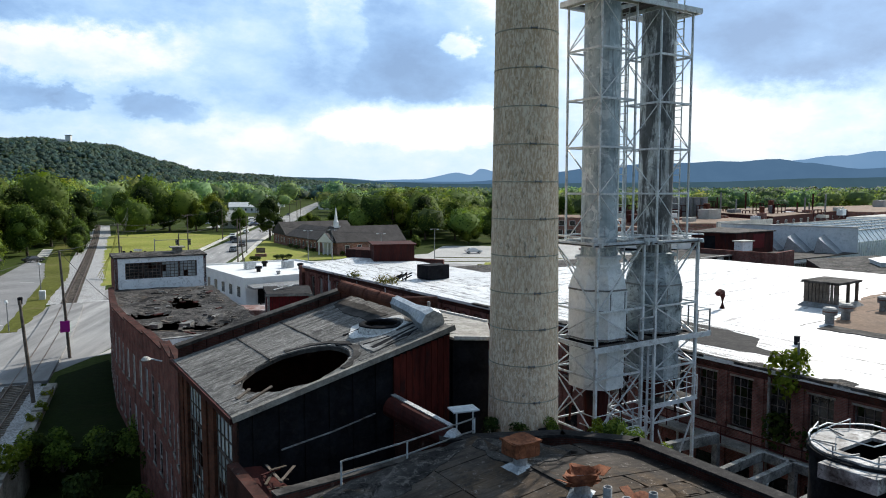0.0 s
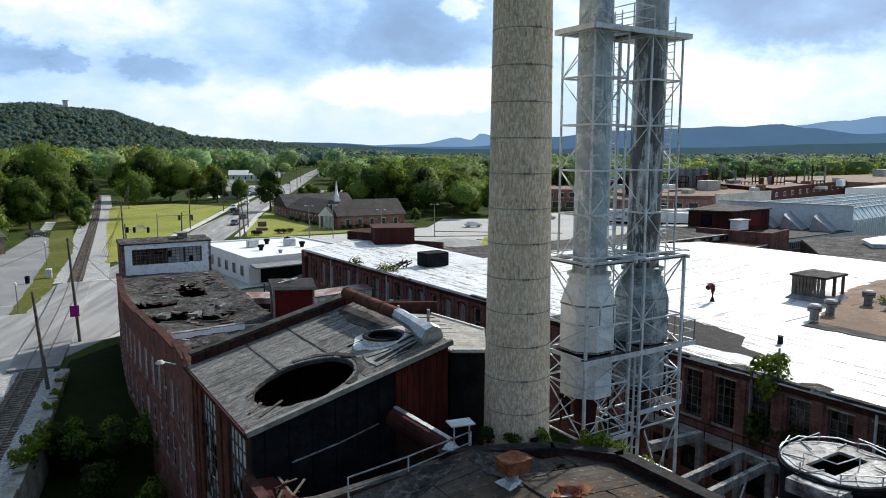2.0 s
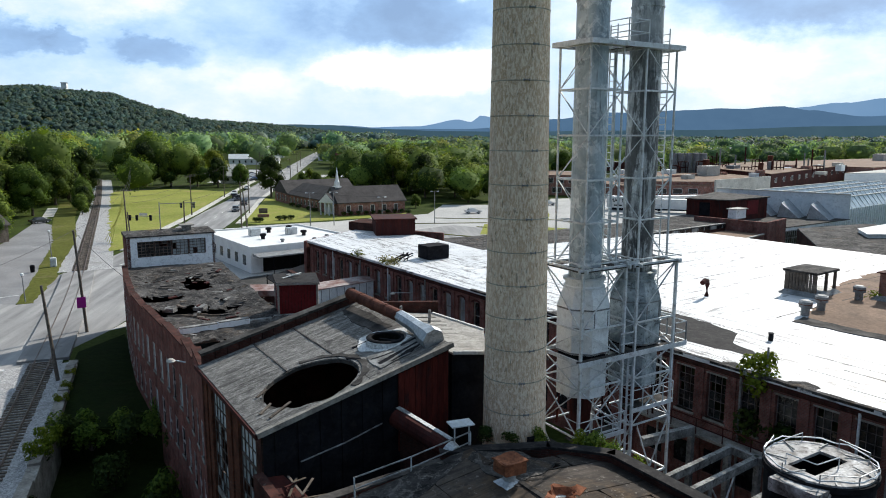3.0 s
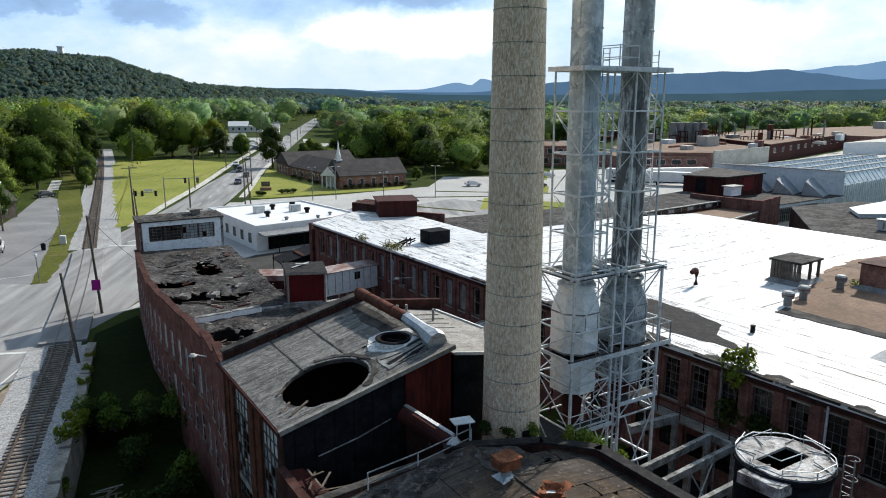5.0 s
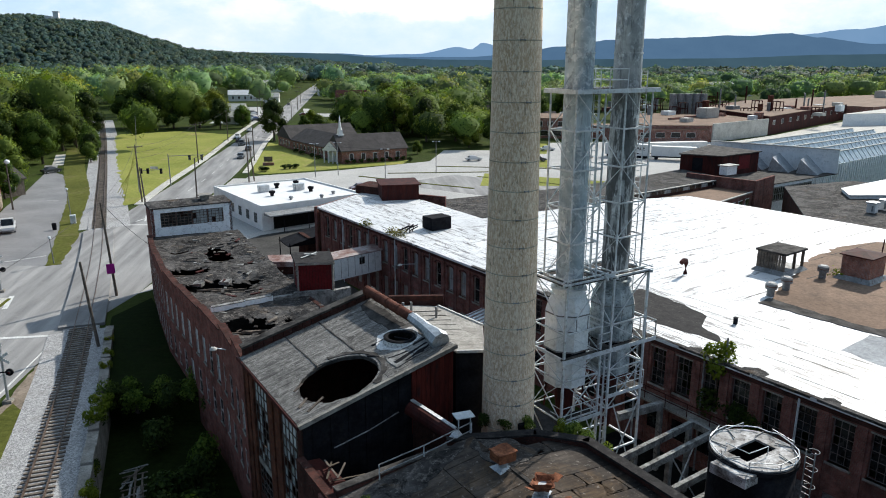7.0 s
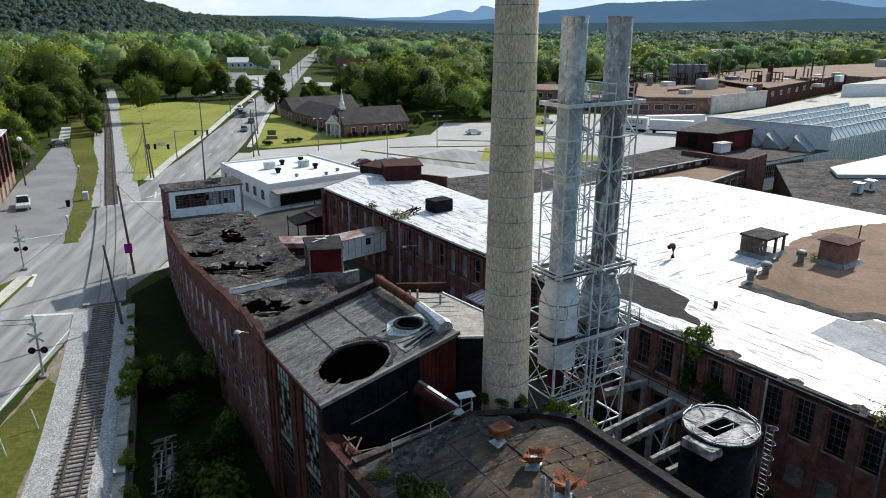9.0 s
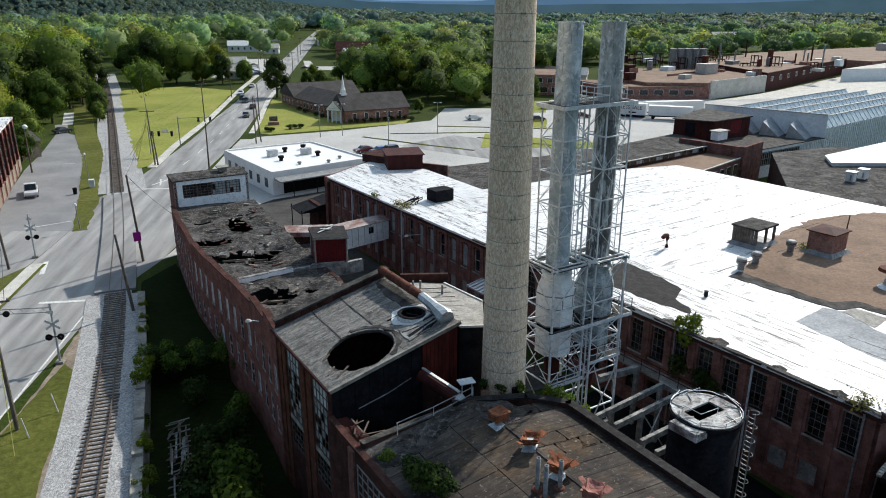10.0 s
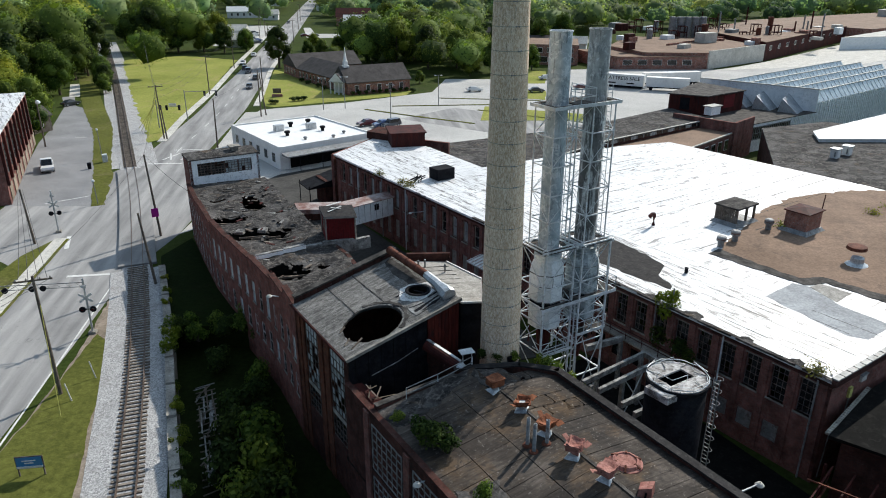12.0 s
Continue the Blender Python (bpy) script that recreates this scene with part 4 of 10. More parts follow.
# shed roof with a large round hole and a smaller one
def holed_roof(holes, a0, a1, b0, b1, n=84):
    """Roof sheet between local bounds with round holes; a fine grid whose cells inside the holes are left out and whose rims are rounded."""
    bm = bmesh.new()
    na, nb = n, n
    vs = {}
    for i in range(na + 1):
        for j in range(nb + 1):
            a, b = a0 + (a1 - a0) * i / na, b0 + (b1 - b0) * j / nb
            for ha, hb, hr in holes:
                dd = math.hypot(a - ha, b - hb)
                cell = (a1 - a0) / na
                hr = hr * (1 + (0.05 if hr > 1 else 0.02) * noise.noise((math.atan2(b - hb, a - ha) * 3, hr, 0)))
                if abs(dd - hr) < cell * 0.75 and dd > 0:
                    k = hr / dd
                    a, b = ha + (a - ha) * k, hb + (b - hb) * k
            vs[i, j] = bm.verts.new((*BO(a, b), roof_z(a) + 0.025 * math.sin(a * 9) * 0))
    for i in range(na):
        for j in range(nb):
            a, b = a0 + (a1 - a0) * (i + 0.5) / na, b0 + (b1 - b0) * (j + 0.5) / nb
            if any(math.hypot(a - ha, b - hb) < hr * (1 + (0.05 if hr > 1 else 0.02) * noise.noise((math.atan2(b - hb, a - ha) * 3, hr, 0))) for ha, hb, hr in holes):
                continue
            bm.faces.new((vs[i, j], vs[i + 1, j], vs[i + 1, j + 1], vs[i, j + 1]))
    bmesh.ops.delete(bm, geom=[v for v in bm.verts if not v.link_faces], context="VERTS")
    top = list(bm.faces)
    ext = bmesh.ops.extrude_face_region(bm, geom=top)
    for e in ext["geom"]:
        if isinstance(e, bmesh.types.BMVert):
            e.co.z -= 0.16
    bmesh.ops.recalc_face_normals(bm, faces=bm.faces)
    sh = Shape()
    bm.verts.index_update()
    sh.add([v.co[:] for v in bm.verts], [tuple(v.index for v in f.verts) for f in bm.faces])
    bm.free()
    return sh

HOLE_A, HOLE_B = (2.95, 2.2, 2.1), (7.15, 3.0, 0.85)
deck_ = holed_roof((HOLE_A, HOLE_B), -0.2, BW + 0.0, -0.22, BD - 0.4)
deck_.v = [(x, y, z - 0.055) for x, y, z in deck_.v]
part("roof_deck", deck_, TAR, boiler, "dark roof deck with a big round hole")
# weathered boards on the deck, cut off round the holes
SEAMS = [-0.27, 2.62, 4.8, BW + 0.05]
rng = random.Random(23)
n_b = 48
for k in range(n_b):
    b0, b1 = -0.28 + 9.83 * k / n_b, -0.28 + 9.83 * (k + 1) / n_b - 0.012
    for s0, s1 in zip(SEAMS, SEAMS[1:]):
        runs = [((s0, s0), (s1 - .02, s1 - .02))]
        for ha, hb_, hr in (HOLE_A, HOLE_B):
            ch = [math.sqrt(max(0.0, (hr + .02) ** 2 - (b - hb_) ** 2)) for b in (b0, b1)]
            if max(ch) < 0.02:
                continue
            jag = rng.uniform(-.05, .2) if hr > 1 else 0.0
            nxt = []
            for (l0, l1), (r0, r1) in runs:
                ca, cb = (ha - ch[0] - jag, ha - ch[1] - jag), (ha + ch[0] + .02, ha + ch[1] + .02)
                left_ = ((l0, l1), (min(r0, ca[0]), min(r1, ca[1])))
                right_ = ((max(l0, cb[0]), max(l1, cb[1])), (r0, r1))
                nxt += [q for q in (left_, right_) if min(q[1][0] - q[0][0], q[1][1] - q[0][1]) > 0.05]
            runs = nxt
        for (l0, l1), (r0, r1) in runs:
            dz, up = rng.uniform(-.012, .012), rng.uniform(.0, .014)
            pl = [(l0, b0), (r0, b0), (r1, b1), (l1, b1)]
            part("roof_board", Shape().prism([BO(*p) for p in pl], [roof_z(p[0]) - .05 for p in pl], [roof_z(p[0]) + dz + (up if i > 1 else 0) for i, p in enumerate(pl)]), SHEET_ROOF, boiler)
for f in SEAMS[1:3]:
    part("roof_joint", Shape().beam((*BO(f, 4.2), roof_z(f) + .012), (*BO(f, BD - .4), roof_z(f) + .012), 0.09, 0.03), TAR, boiler)

# walls
s = Shape()
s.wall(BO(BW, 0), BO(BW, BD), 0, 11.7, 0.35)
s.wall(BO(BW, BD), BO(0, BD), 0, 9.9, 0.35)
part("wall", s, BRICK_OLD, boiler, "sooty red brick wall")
# dark sheet cladding towards the yard, following the roof
s = Shape()
n = 18
for k in range(n):
    a, b = BW * k / n, BW * (k + 1) / n
    d = 0.05 if k % 2 else 0.0
    p, q, r_, t_ = BO(a, -0.06 - d), BO(b, -0.06 - d), BO(b, 0.2), BO(a, 0.2)
    s.prism([p, q, r_, t_], 0.0, [roof_z(a) - 0.2, roof_z(b) - 0.2, roof_z(b) - 0.2, roof_z(a) - 0.2])
part("cladding", s, BLACK, boiler, "black sheet cladding with rusty patches")
s = Shape()
for k in range(9):
    a = 6.1 + k * 0.29
    p, q, r_, t_ = BO(a, -0.17), BO(a + 0.27, -0.17), BO(a + 0.27, -0.1), BO(a, -0.1)
    part("rusty_sheet", Shape().prism([p, q, r_, t_], 7.6, roof_z(a) - 0.3), RUST_RED, boiler, "rusty red-brown sheet")
# eaves board
s = Shape()
s.beam((*BO(-0.3, -0.3), roof_z(-0.3) - 0.05), (*BO(BW + 0.1, -0.3), roof_z(BW) - 0.03), 0.18, 0.22)
part("fascia", s, CONCRETE, boiler, "pale worn verge strip")
s = Shape()
s.beam((*BO(-0.3, -0.3), roof_z(-0.3) - 0.12), (*BO(-0.3, BD), roof_z(-0.3) - 0.12), 0.14, 0.2)
part("gutter", s, RUST_DARK, boiler)
# parapet towards the wing
s = Shape()
for k in range(14):
    a, b = BW * k / 14, BW * (k + 1) / 14
    p, q, r_, t_ = BO(a + 0.02, BD - 0.42), BO(b - 0.02, BD - 0.42), BO(b - 0.02, BD), BO(a + 0.02, BD)
    part("parapet_block", Shape().prism([p, q, r_, t_], [roof_z(a) - 0.6, roof_z(b) - 0.6] * 2, [roof_z(a) + 0.42, roof_z(b) + 0.42, roof_z(b) + 0.42, roof_z(a) + 0.42]), BRICK_OLD, boiler)
s = Shape()
s.beam((*BO(-0.1, BD - 0.2), roof_z(0) + 0.5), (*BO(BW + 0.1, BD - 0.2), roof_z(BW) + 0.5), 0.62, 0.14)
part("coping", s, TAR, boiler, "black bitumen coping")

# street front: piers and tall glazed bays
s = Shape()
for a, b in ((0, 0.85), (3.55, 4.4), (4.7, 5.5), (8.15, 8.75), (9.05, BD)):
    part("pier", Shape().wall(BO(0, b), BO(0, a), -2.7, 9.8, 0.5), BRICK_OLD if a == 0 else BRICK_RUST, boiler, "sooty brick pier" if a == 0 else "rust-stained brick pier")
s.wall(BO(0.14, 4.7), BO(0.14, 4.4), -2.7, 9.8, 0.3).wall(BO(0.14, 9.05), BO(0.14, 8.75), -2.7, 9.8, 0.3)
part("recess", s, BRICK_OLD, boiler)
s = Shape()
s.wall(BO(0.08, BD), BO(0.08, 0), -2.7, 1.6, 0.4)
part("plinth", s, BRICK_OLD, boiler)
s = Shape()
for a, b in ((0.85, 3.55), (5.5, 8.15)):
    part("spandrel", Shape().wall(BO(0.1, b), BO(0.1, a), 3.6, 3.95, 0.3), CONCRETE, boiler)
for i, (a, b) in enumerate(((0.85, 3.55), (5.5, 8.15))):
    for j, (z0, z1, rows, mat) in enumerate(((1.6, 3.6, 4, GLASS), (3.95, 7.6, 6, GLASS_DIRTY), (7.62, 9.75, 3, GLASS_PALE))):
        grid_window(BO(0, b), BO(0, a), z0, z1, 5, rows, boiler, pane_mat=mat, broken=0.3 if j < 2 else 0.0, seed=i * 7 + j, set_back=0.15, bar=0.04, frame_mat=DARK_FRAME)

# big rusty duct lying along the roof's upper edge, with a bare metal elbow
s = Shape()
duct = [(*BO(BW - 0.55, BD - 0.6), roof_z(BW) + 0.55), (*BO(BW - 0.5, 3.6), roof_z(BW) + 0.5)]
s.tube(duct[0], duct[1], 0.31, n=18)
roof_duct = thing("roof_duct", "large rusty sheet metal duct lying along the roof edge", "duct")
part("pipe", s, RUST, roof_duct, smooth=False)
for f in (0.0, 0.25, 0.5, 0.75, 1.0):
    c = Vector(duct[0]).lerp(Vector(duct[1]), f)
    d = (Vector(duct[1]) - Vector(duct[0])).normalized() * 0.05
    part("flange", Shape().tube(c - d, c + d, 0.335, n=18), RUST, roof_duct)
s = Shape()
s.tube(duct[1], (*BO(BW - 0.45, 1.9), roof_z(BW) + 0.3), 0.34, 0.36, n=8)
s.tube((*BO(BW - 0.45, 1.9), roof_z(BW) + 0.3), (*BO(BW - 0.5, 0.7), roof_z(BW) + 0.15), 0.36, 0.58, n=8)
s.tube((*BO(BW - 0.5, 0.7), roof_z(BW) + 0.15), (*BO(BW - 0.52, 0.35), roof_z(BW) + 0.1), 0.58, 0.54, n=8)
part("elbow", s, ALU, roof_duct, "bright bare metal elbow box")
# curb of the small hole
hb = (*BO(HOLE_B[0], HOLE_B[1]), roof_z(HOLE_B[0]))
curb = thing("vent_curb", "round vent collar with a tarred rim on the shed roof", "vent")
part("collar", Shape().lathe(hb, [(0.74, -0.4), (0.98, -0.42), (0.94, 0.1), (0.74, 0.1), (0.74, -0.4)], 26), VENT_WHITE, curb, "stained white sheet collar")
part("rim", Shape().lathe(hb, [(0.72, 0.1), (0.96, 0.1), (0.97, 0.16), (0.86, 0.2), (0.72, 0.17), (0.72, 0.1)], 26), BLACK, curb, "tarred black rim")
# added near-black tube stands in for shade inside the vent
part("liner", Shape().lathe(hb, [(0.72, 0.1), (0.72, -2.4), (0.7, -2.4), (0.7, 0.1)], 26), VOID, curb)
# tar daubed round the vent and the duct, with peeling white streaks
def roof_sheet(quad_, mat, lift, label, amp=0.14):
    out = rough_edge(quad_, amp, len(quad_) + quad_[0][0], 0.3)
    sh = Shape().prism([BO(*p) for p in out], [roof_z(p[0]) - .02 for p in out], [roof_z(p[0]) + lift for p in out])
    return part("patch_sheet", sh, mat, boiler, label)
roof_sheet([(5.5, 0.35), (8.2, 0.7), (8.4, 2.0), (8.0, 2.1), (6.7, 1.7), (5.7, 2.1)], YARD_CONC, 0.044, "worn pale flashing on the roof")
s = Shape()
ring = []
for k in range(41):
    t_ = 2 * math.pi * (k % 40) / 40
    r1 = 1.16 + 0.25 * noise.noise((math.cos(t_) * 1.6, math.sin(t_) * 1.6, 2.0)) + 0.16 * noise.noise((math.cos(t_) * 5, math.sin(t_) * 5, 4.0)) + 0.25 * max(0.0, -math.cos(t_ + 0.6))
    ring.append([BO(HOLE_B[0] + r_ * math.cos(t_), HOLE_B[1] + r_ * math.sin(t_)) + (roof_z(HOLE_B[0] + r_ * math.cos(t_)),) for r_ in (0.99, r1)])
for (a, b), (c, d) in zip(ring, ring[1:]):
    s.hexa([(a[0], a[1], a[2] - .02), (b[0], b[1], b[2] - .02), (d[0], d[1], d[2] - .02), (c[0], c[1], c[2] - .02), (a[0], a[1], a[2] + .04), (b[0], b[1], b[2] + .04), (d[0], d[1], d[2] + .04), (c[0], c[1], c[2] + .04)])
part("patch_sheet", s, VENT_WHITE, boiler, "peeling white coating round the vent")
for a0, b0, a1, b1, w in ((5.7, 0.9, 7.9, 1.3, 0.1), (6.2, 0.6, 8.1, 1.0, 0.05), (7.2, 1.7, 8.2, 1.8, 0.12), (5.6, 1.6, 6.7, 1.4, 0.09), (5.0, 2.9, 5.4, 2.2, 0.08), (7.0, 3.4, 7.4, 2.5, 0.1), (5.7, 3.7, 6.8, 3.75, 0.07)):
    roof_sheet([(a0, b0 - w), (a1, b1 - w), (a1, b1 + w), (a0, b0 + w)], BLACK, 0.052, "black tar streak", 0.12)
roof_sheet([(7.3, 4.3), (8.15, 4.2), (8.25, 9.2), (7.5, 9.0), (7.2, 6.8)], TAR, 0.04, "dark tar strip along the roof edge")
# tar ring round the upper side of the large hole
s = Shape()
ring = []
n_ = 30
for k in range(n_ + 1):
    t_ = (-0.35 + 0.8 * k / n_) * math.pi
    ring.append([BO(HOLE_A[0] + r_ * math.cos(t_), HOLE_A[1] + r_ * math.sin(t_)) + (roof_z(HOLE_A[0] + r_ * math.cos(t_)),) for r_ in (2.28, 2.55 + 0.08 * math.sin(k * 1.3))])
for (a, b), (c, d) in zip(ring, ring[1:]):
    s.hexa([(a[0], a[1], a[2] - .1), (b[0], b[1], b[2] - .1), (d[0], d[1], d[2] - .1), (c[0], c[1], c[2] - .1), (a[0], a[1], a[2] + .04), (b[0], b[1], b[2] + .03), (d[0], d[1], d[2] + .03), (c[0], c[1], c[2] + .04)])
part("hole_rim", s, TAR, boiler, "black tar ring")
# ---- concrete chimney ----
CX, CY = 3.25, 28.25
def chim_r(z):
    return 1.42 - (z - 8.5) * 0.0128

chimney = thing("chimney", "tall round weathered concrete chimney bound with steel hoops", "chimney")
rows = [(chim_r(z), z) for z in (0, 4, 8, 12, 16, 20, 24, 28, 32, 36)]
s = Shape().lathe((CX, CY, 0), rows + [(0.75, 36), (0.75, 20)], 40)
part("shaft", s, CHIMNEY, chimney, smooth=True)
z = 8.15
k = 0
while z < 35.5:
    r_ = chim_r(z)
    s = Shape().lathe((CX, CY, z), [(r_ - 0.01, -0.025), (r_ + 0.014, -0.02), (r_ + 0.014, 0.02), (r_ - 0.01, 0.025)], 40)
    hoop = part("hoop", s, HOOP, chimney)
    ang_ = radians(-66 - 9 * (k % 3))
    c = (CX + (r_ + 0.03) * math.cos(ang_), CY + (r_ + 0.03) * math.sin(ang_), z + 0.01)
    cl = Shape().box(c, (0.05, 0.26, 0.04), math.degrees(ang_))
    for o in (-0.11, 0.11):
        cl.box((c[0] - o * math.sin(ang_), c[1] + o * math.cos(ang_), c[2]), (0.05, 0.035, 0.1), math.degrees(ang_))
    part("clamp", cl, STEEL_DULL, hoop)
    z += 1.42
    k += 1
s = Shape().box((CX + 0.65, CY - 1.22, 8.0), (0.5, 0.5, 1.1), -62)
part("flue_door", s, BLACK, chimney)

# ---- twin steel stacks in their lattice towers ----
LEVELS = [7.5, 9.9, 11.2, 12.7, 15.5, 17.6, 19.55, 21.55, 23.6, 25.55]
HALF, SLIM = 1.35, 1.0
def stack_tower(cx, cy, sheet, label):
    F = frame_at(cx, cy, 32)
    wide = [F(-HALF, -HALF), F(HALF, -HALF), F(HALF, HALF), F(-HALF, HALF)]
    slim = [F(-SLIM, -SLIM), F(SLIM, -SLIM), F(SLIM, SLIM), F(-SLIM, SLIM)]
    tower = thing("stack_tower", label, "lattice tower", group="twin stack towers")
    for p, q in zip(wide, slim):
        part("post", Shape().beam((*p, 0), (*p, 15.6), 0.12, 0.12, radians(32)), STEEL, tower)
        part("post", Shape().beam((*q, 15.5), (*q, 25.6), 0.075, 0.075, radians(32)), STEEL, tower)
    for i, z in enumerate(LEVELS):
        big = z in (15.5, 25.55, 11.2)
        corner = wide if z < 15.6 else slim
        for a, b in zip(corner, corner[1:] + corner[:1]):
            e = 0.28 if z == 15.5 else 0.0
            d = (Vector(b) - Vector(a)).normalized() * e
            part("ring_beam", Shape().beam((*(Vector(a) - d), z), (*(Vector(b) + d), z), 0.1 if big else 0.07, 0.17 if big else 0.08), STEEL, tower)
            if z == 15.5:
                part("upper_beam", Shape().beam((*(Vector(a) - d), z + 0.28), (*(Vector(b) + d), z + 0.28), 0.06, 0.06), STEEL, tower)
        if i:
            z0 = LEVELS[i - 1]
            for k, (a, b) in enumerate(zip(corner, corner[1:] + corner[:1])):
                if (k + i) % 2:
                    a, b = b, a
                part("brace", Shape().beam((*a, z0), (*b, z), 0.05 if z < 15.6 else 0.035), STEEL, tower)
                if i < 3:
                    part("brace", Shape().beam((*b, z0), (*a, z), 0.05), STEEL, tower)
    for a, b in zip(wide, wide[1:] + wide[:1]):
        part("brace", Shape().beam((*a, 2.0), (*b, 7.5), 0.06), STEEL, tower)
        part("ring_beam", Shape().beam((*a, 4.6), (*b, 4.6), 0.1), STEEL, tower)
    # platform plates with an opening for the stack
    for z, H in ((15.45, HALF),):
        s = Shape()
        for lo, hi, w0, w1 in ((-H - .2, H + .2, -H - .12, -0.85), (-H - .12, H + .12, 0.85, H + .12), (-H - .12, -0.85, -0.85, 0.85), (0.85, H + .12, -0.85, 0.85)):
            s.prism([F(lo, w0), F(hi, w0), F(hi, w1), F(lo, w1)], z, z + 0.04)
        part("platform", s, TAR, tower)
    # ladder between the stacks
    s = Shape()
    for o in (-0.22, 0.22):
        s.beam((*F(SLIM + 0.35, o), 9), (*F(SLIM + 0.35, o), 26.6), 0.05)
    z = 9.2
    while z < 26.4:
        s.beam((*F(SLIM + 0.35, -0.22), z), (*F(SLIM + 0.35, 0.22), z), 0.035)
        z += 0.33
    part("ladder", s, STEEL, tower)
    # the stack itself
    stack = thing("steel_stack", "round " + ("pale blue-grey" if sheet is STACK_PALE else "black-streaked grey") + " steel stack rising from a housing", "stack", group="twin steel stacks")
    r0 = 0.76
    s = Shape().lathe((cx, cy, 0), [(r0, 14.9), (r0, 21.5), (r0 - 0.02, 30.3), (r0 + 0.03, 30.3), (r0 + 0.03, 30.38), (r0 - 0.06, 30.38), (r0 - 0.06, 20)], 28)
    part("shaft", s, sheet, stack, smooth=False)
    for z in (17.6, 19.55, 21.55, 23.6, 27.5):
        part("seam_band", Shape().lathe((cx, cy, z), [(r0 - .01, -0.04), (r0 + .025, -0.03), (r0 + .025, 0.03), (r0 - .01, 0.04)], 28), sheet, stack)
    # tapered housing, octagonal in plan
    def octa(z, w, cut):
        pts = []
        for a, b in ((-1, -1), (1, -1), (1, 1), (-1, 1)):
            e = w - cut
            first, second = ((a * e, b * w), (a * w, b * e)) if a * b < 0 else ((a * w, b * e), (a * e, b * w))
            pts += [first, second]
        return [(*F(*p), z) for p in pts]
    rings = [octa(11.36, 1.16, 0.66), octa(11.42, 1.2, 0.68), octa(13.55, 1.2, 0.68), octa(13.95, 1.12, 0.64), octa(14.3, 0.97, 0.56), octa(14.5, 0.88, 0.51)]
    s = Shape()
    vs = [p for r_ in rings for p in r_]
    nr = len(rings)
    s.add(vs, [(k * 8 + i, k * 8 + (i + 1) % 8, (k + 1) * 8 + (i + 1) % 8, (k + 1) * 8 + i) for k in range(nr - 1) for i in range(8)] + [tuple(range(7, -1, -1)), tuple(range(8 * nr - 8, 8 * nr))])
    skin = HOUSING if sheet is STACK_PALE else HOUSING_DARK
    housing = part("housing", s, skin, stack, "dented pale sheet metal housing" if sheet is STACK_PALE else "mottled grey sheet metal housing")
    part("neck", Shape().lathe((cx, cy, 14.42), [(0.86, 0), (0.98, 0.02), (0.98, 0.12), (0.9, 0.16), (0.9, 0.36), (1.0, 0.38), (1.0, 0.5), (0.8, 0.54)], 28), skin, stack)
    for zf, wf in ((11.4, 1.24), (12.62, 1.235), (13.5, 1.225)):
        part("flange", Shape().prism([p[:2] for p in octa(0, wf, wf * 0.565)], zf, zf + 0.07), STEEL_DULL, housing)
    for o in (-0.42, 0.42):
        part("sheet_joint", Shape().box((*F(o, -1.205), 13.05), (0.05, 0.03, 0.8), 32), STEEL_DULL, housing)
    part("hatch", Shape().box((*F(0.72, -0.98), 13.1), (0.6, 0.1, 0.7), 77), skin, housing, "square access hatch")
    part("doorway", Shape().box((*F(0.86, -0.84), 11.98), (0.75, 0.1, 0.95), 77), BLACK, housing)
    for zf in (12.5, 11.48):
        part("door_frame", Shape().box((*F(0.9, -0.88), zf), (0.95, 0.08, 0.08), 77), STEEL, housing)
    # lower box under the deck, closed below by a dark hopper
    part("lower_box", Shape().prism([p[:2] for p in octa(0, 1.14, 0.64)], 9.25, 11.0), skin, stack)
    part("dark_band", Shape().prism([p[:2] for p in octa(0, 1.1, 0.62)], 11.0, 11.36), BLACK, stack)
    part("hopper", Shape().tube((cx, cy, 5.5), (cx, cy, 9.24), 0.3, 0.62, 14), RUST_DARK, stack)
    for a, b in ((-0.8, -0.8), (0.8, -0.8), (0.8, 0.8), (-0.8, 0.8)):
        part("strut", Shape().beam((*F(a, b), 7.5), (*F(a * .9, b * .9), 9.3), 0.1), RUST_DARK, stack)
    return F

T1 = stack_tower(6.75, 30.8, STACK_PALE, "grey steel lattice tower round the pale stack")
stack_tower(9.65, 32.45, STACK_BLACK, "grey steel lattice tower round the streaked stack")

# top platform joining both towers, notched round the stacks, with a rail in the middle
top = thing("top_platform", "dark steel platform joining the tops of both stack towers", "walkway")
s = Shape()
for lo, hi, w0, w1 in ((-1.25, 4.65, -1.3, -0.95), (-1.25, 4.65, 0.85, 1.2), (-1.25, -0.85, -0.95, 0.85), (0.85, 2.45, -0.95, 0.85), (4.2, 4.65, -0.95, 0.85)):
    s.prism([T1(lo, w0), T1(hi, w0), T1(hi, w1), T1(lo, w1)], 25.62, 25.68)
part("plate", s, TAR, top)
for b in (-1.32, 1.22):
    part("edge_beam", Shape().beam((*T1(-1.28, b), 25.6), (*T1(4.68, b), 25.6), 0.1, 0.22), STEEL, top)
for a in (-1.28, 4.68):
    part("edge_beam", Shape().beam((*T1(a, -1.27), 25.6), (*T1(a, 1.17), 25.6), 0.1, 0.22), STEEL, top)
for z in (26.15, 26.7):
    part("handrail", Shape().pipe([(*T1(1.0, 1.2), z), (*T1(1.0, -1.25), z), (*T1(2.3, -1.25), z), (*T1(2.3, 1.2), z)], 0.026, 5), STEEL, top)
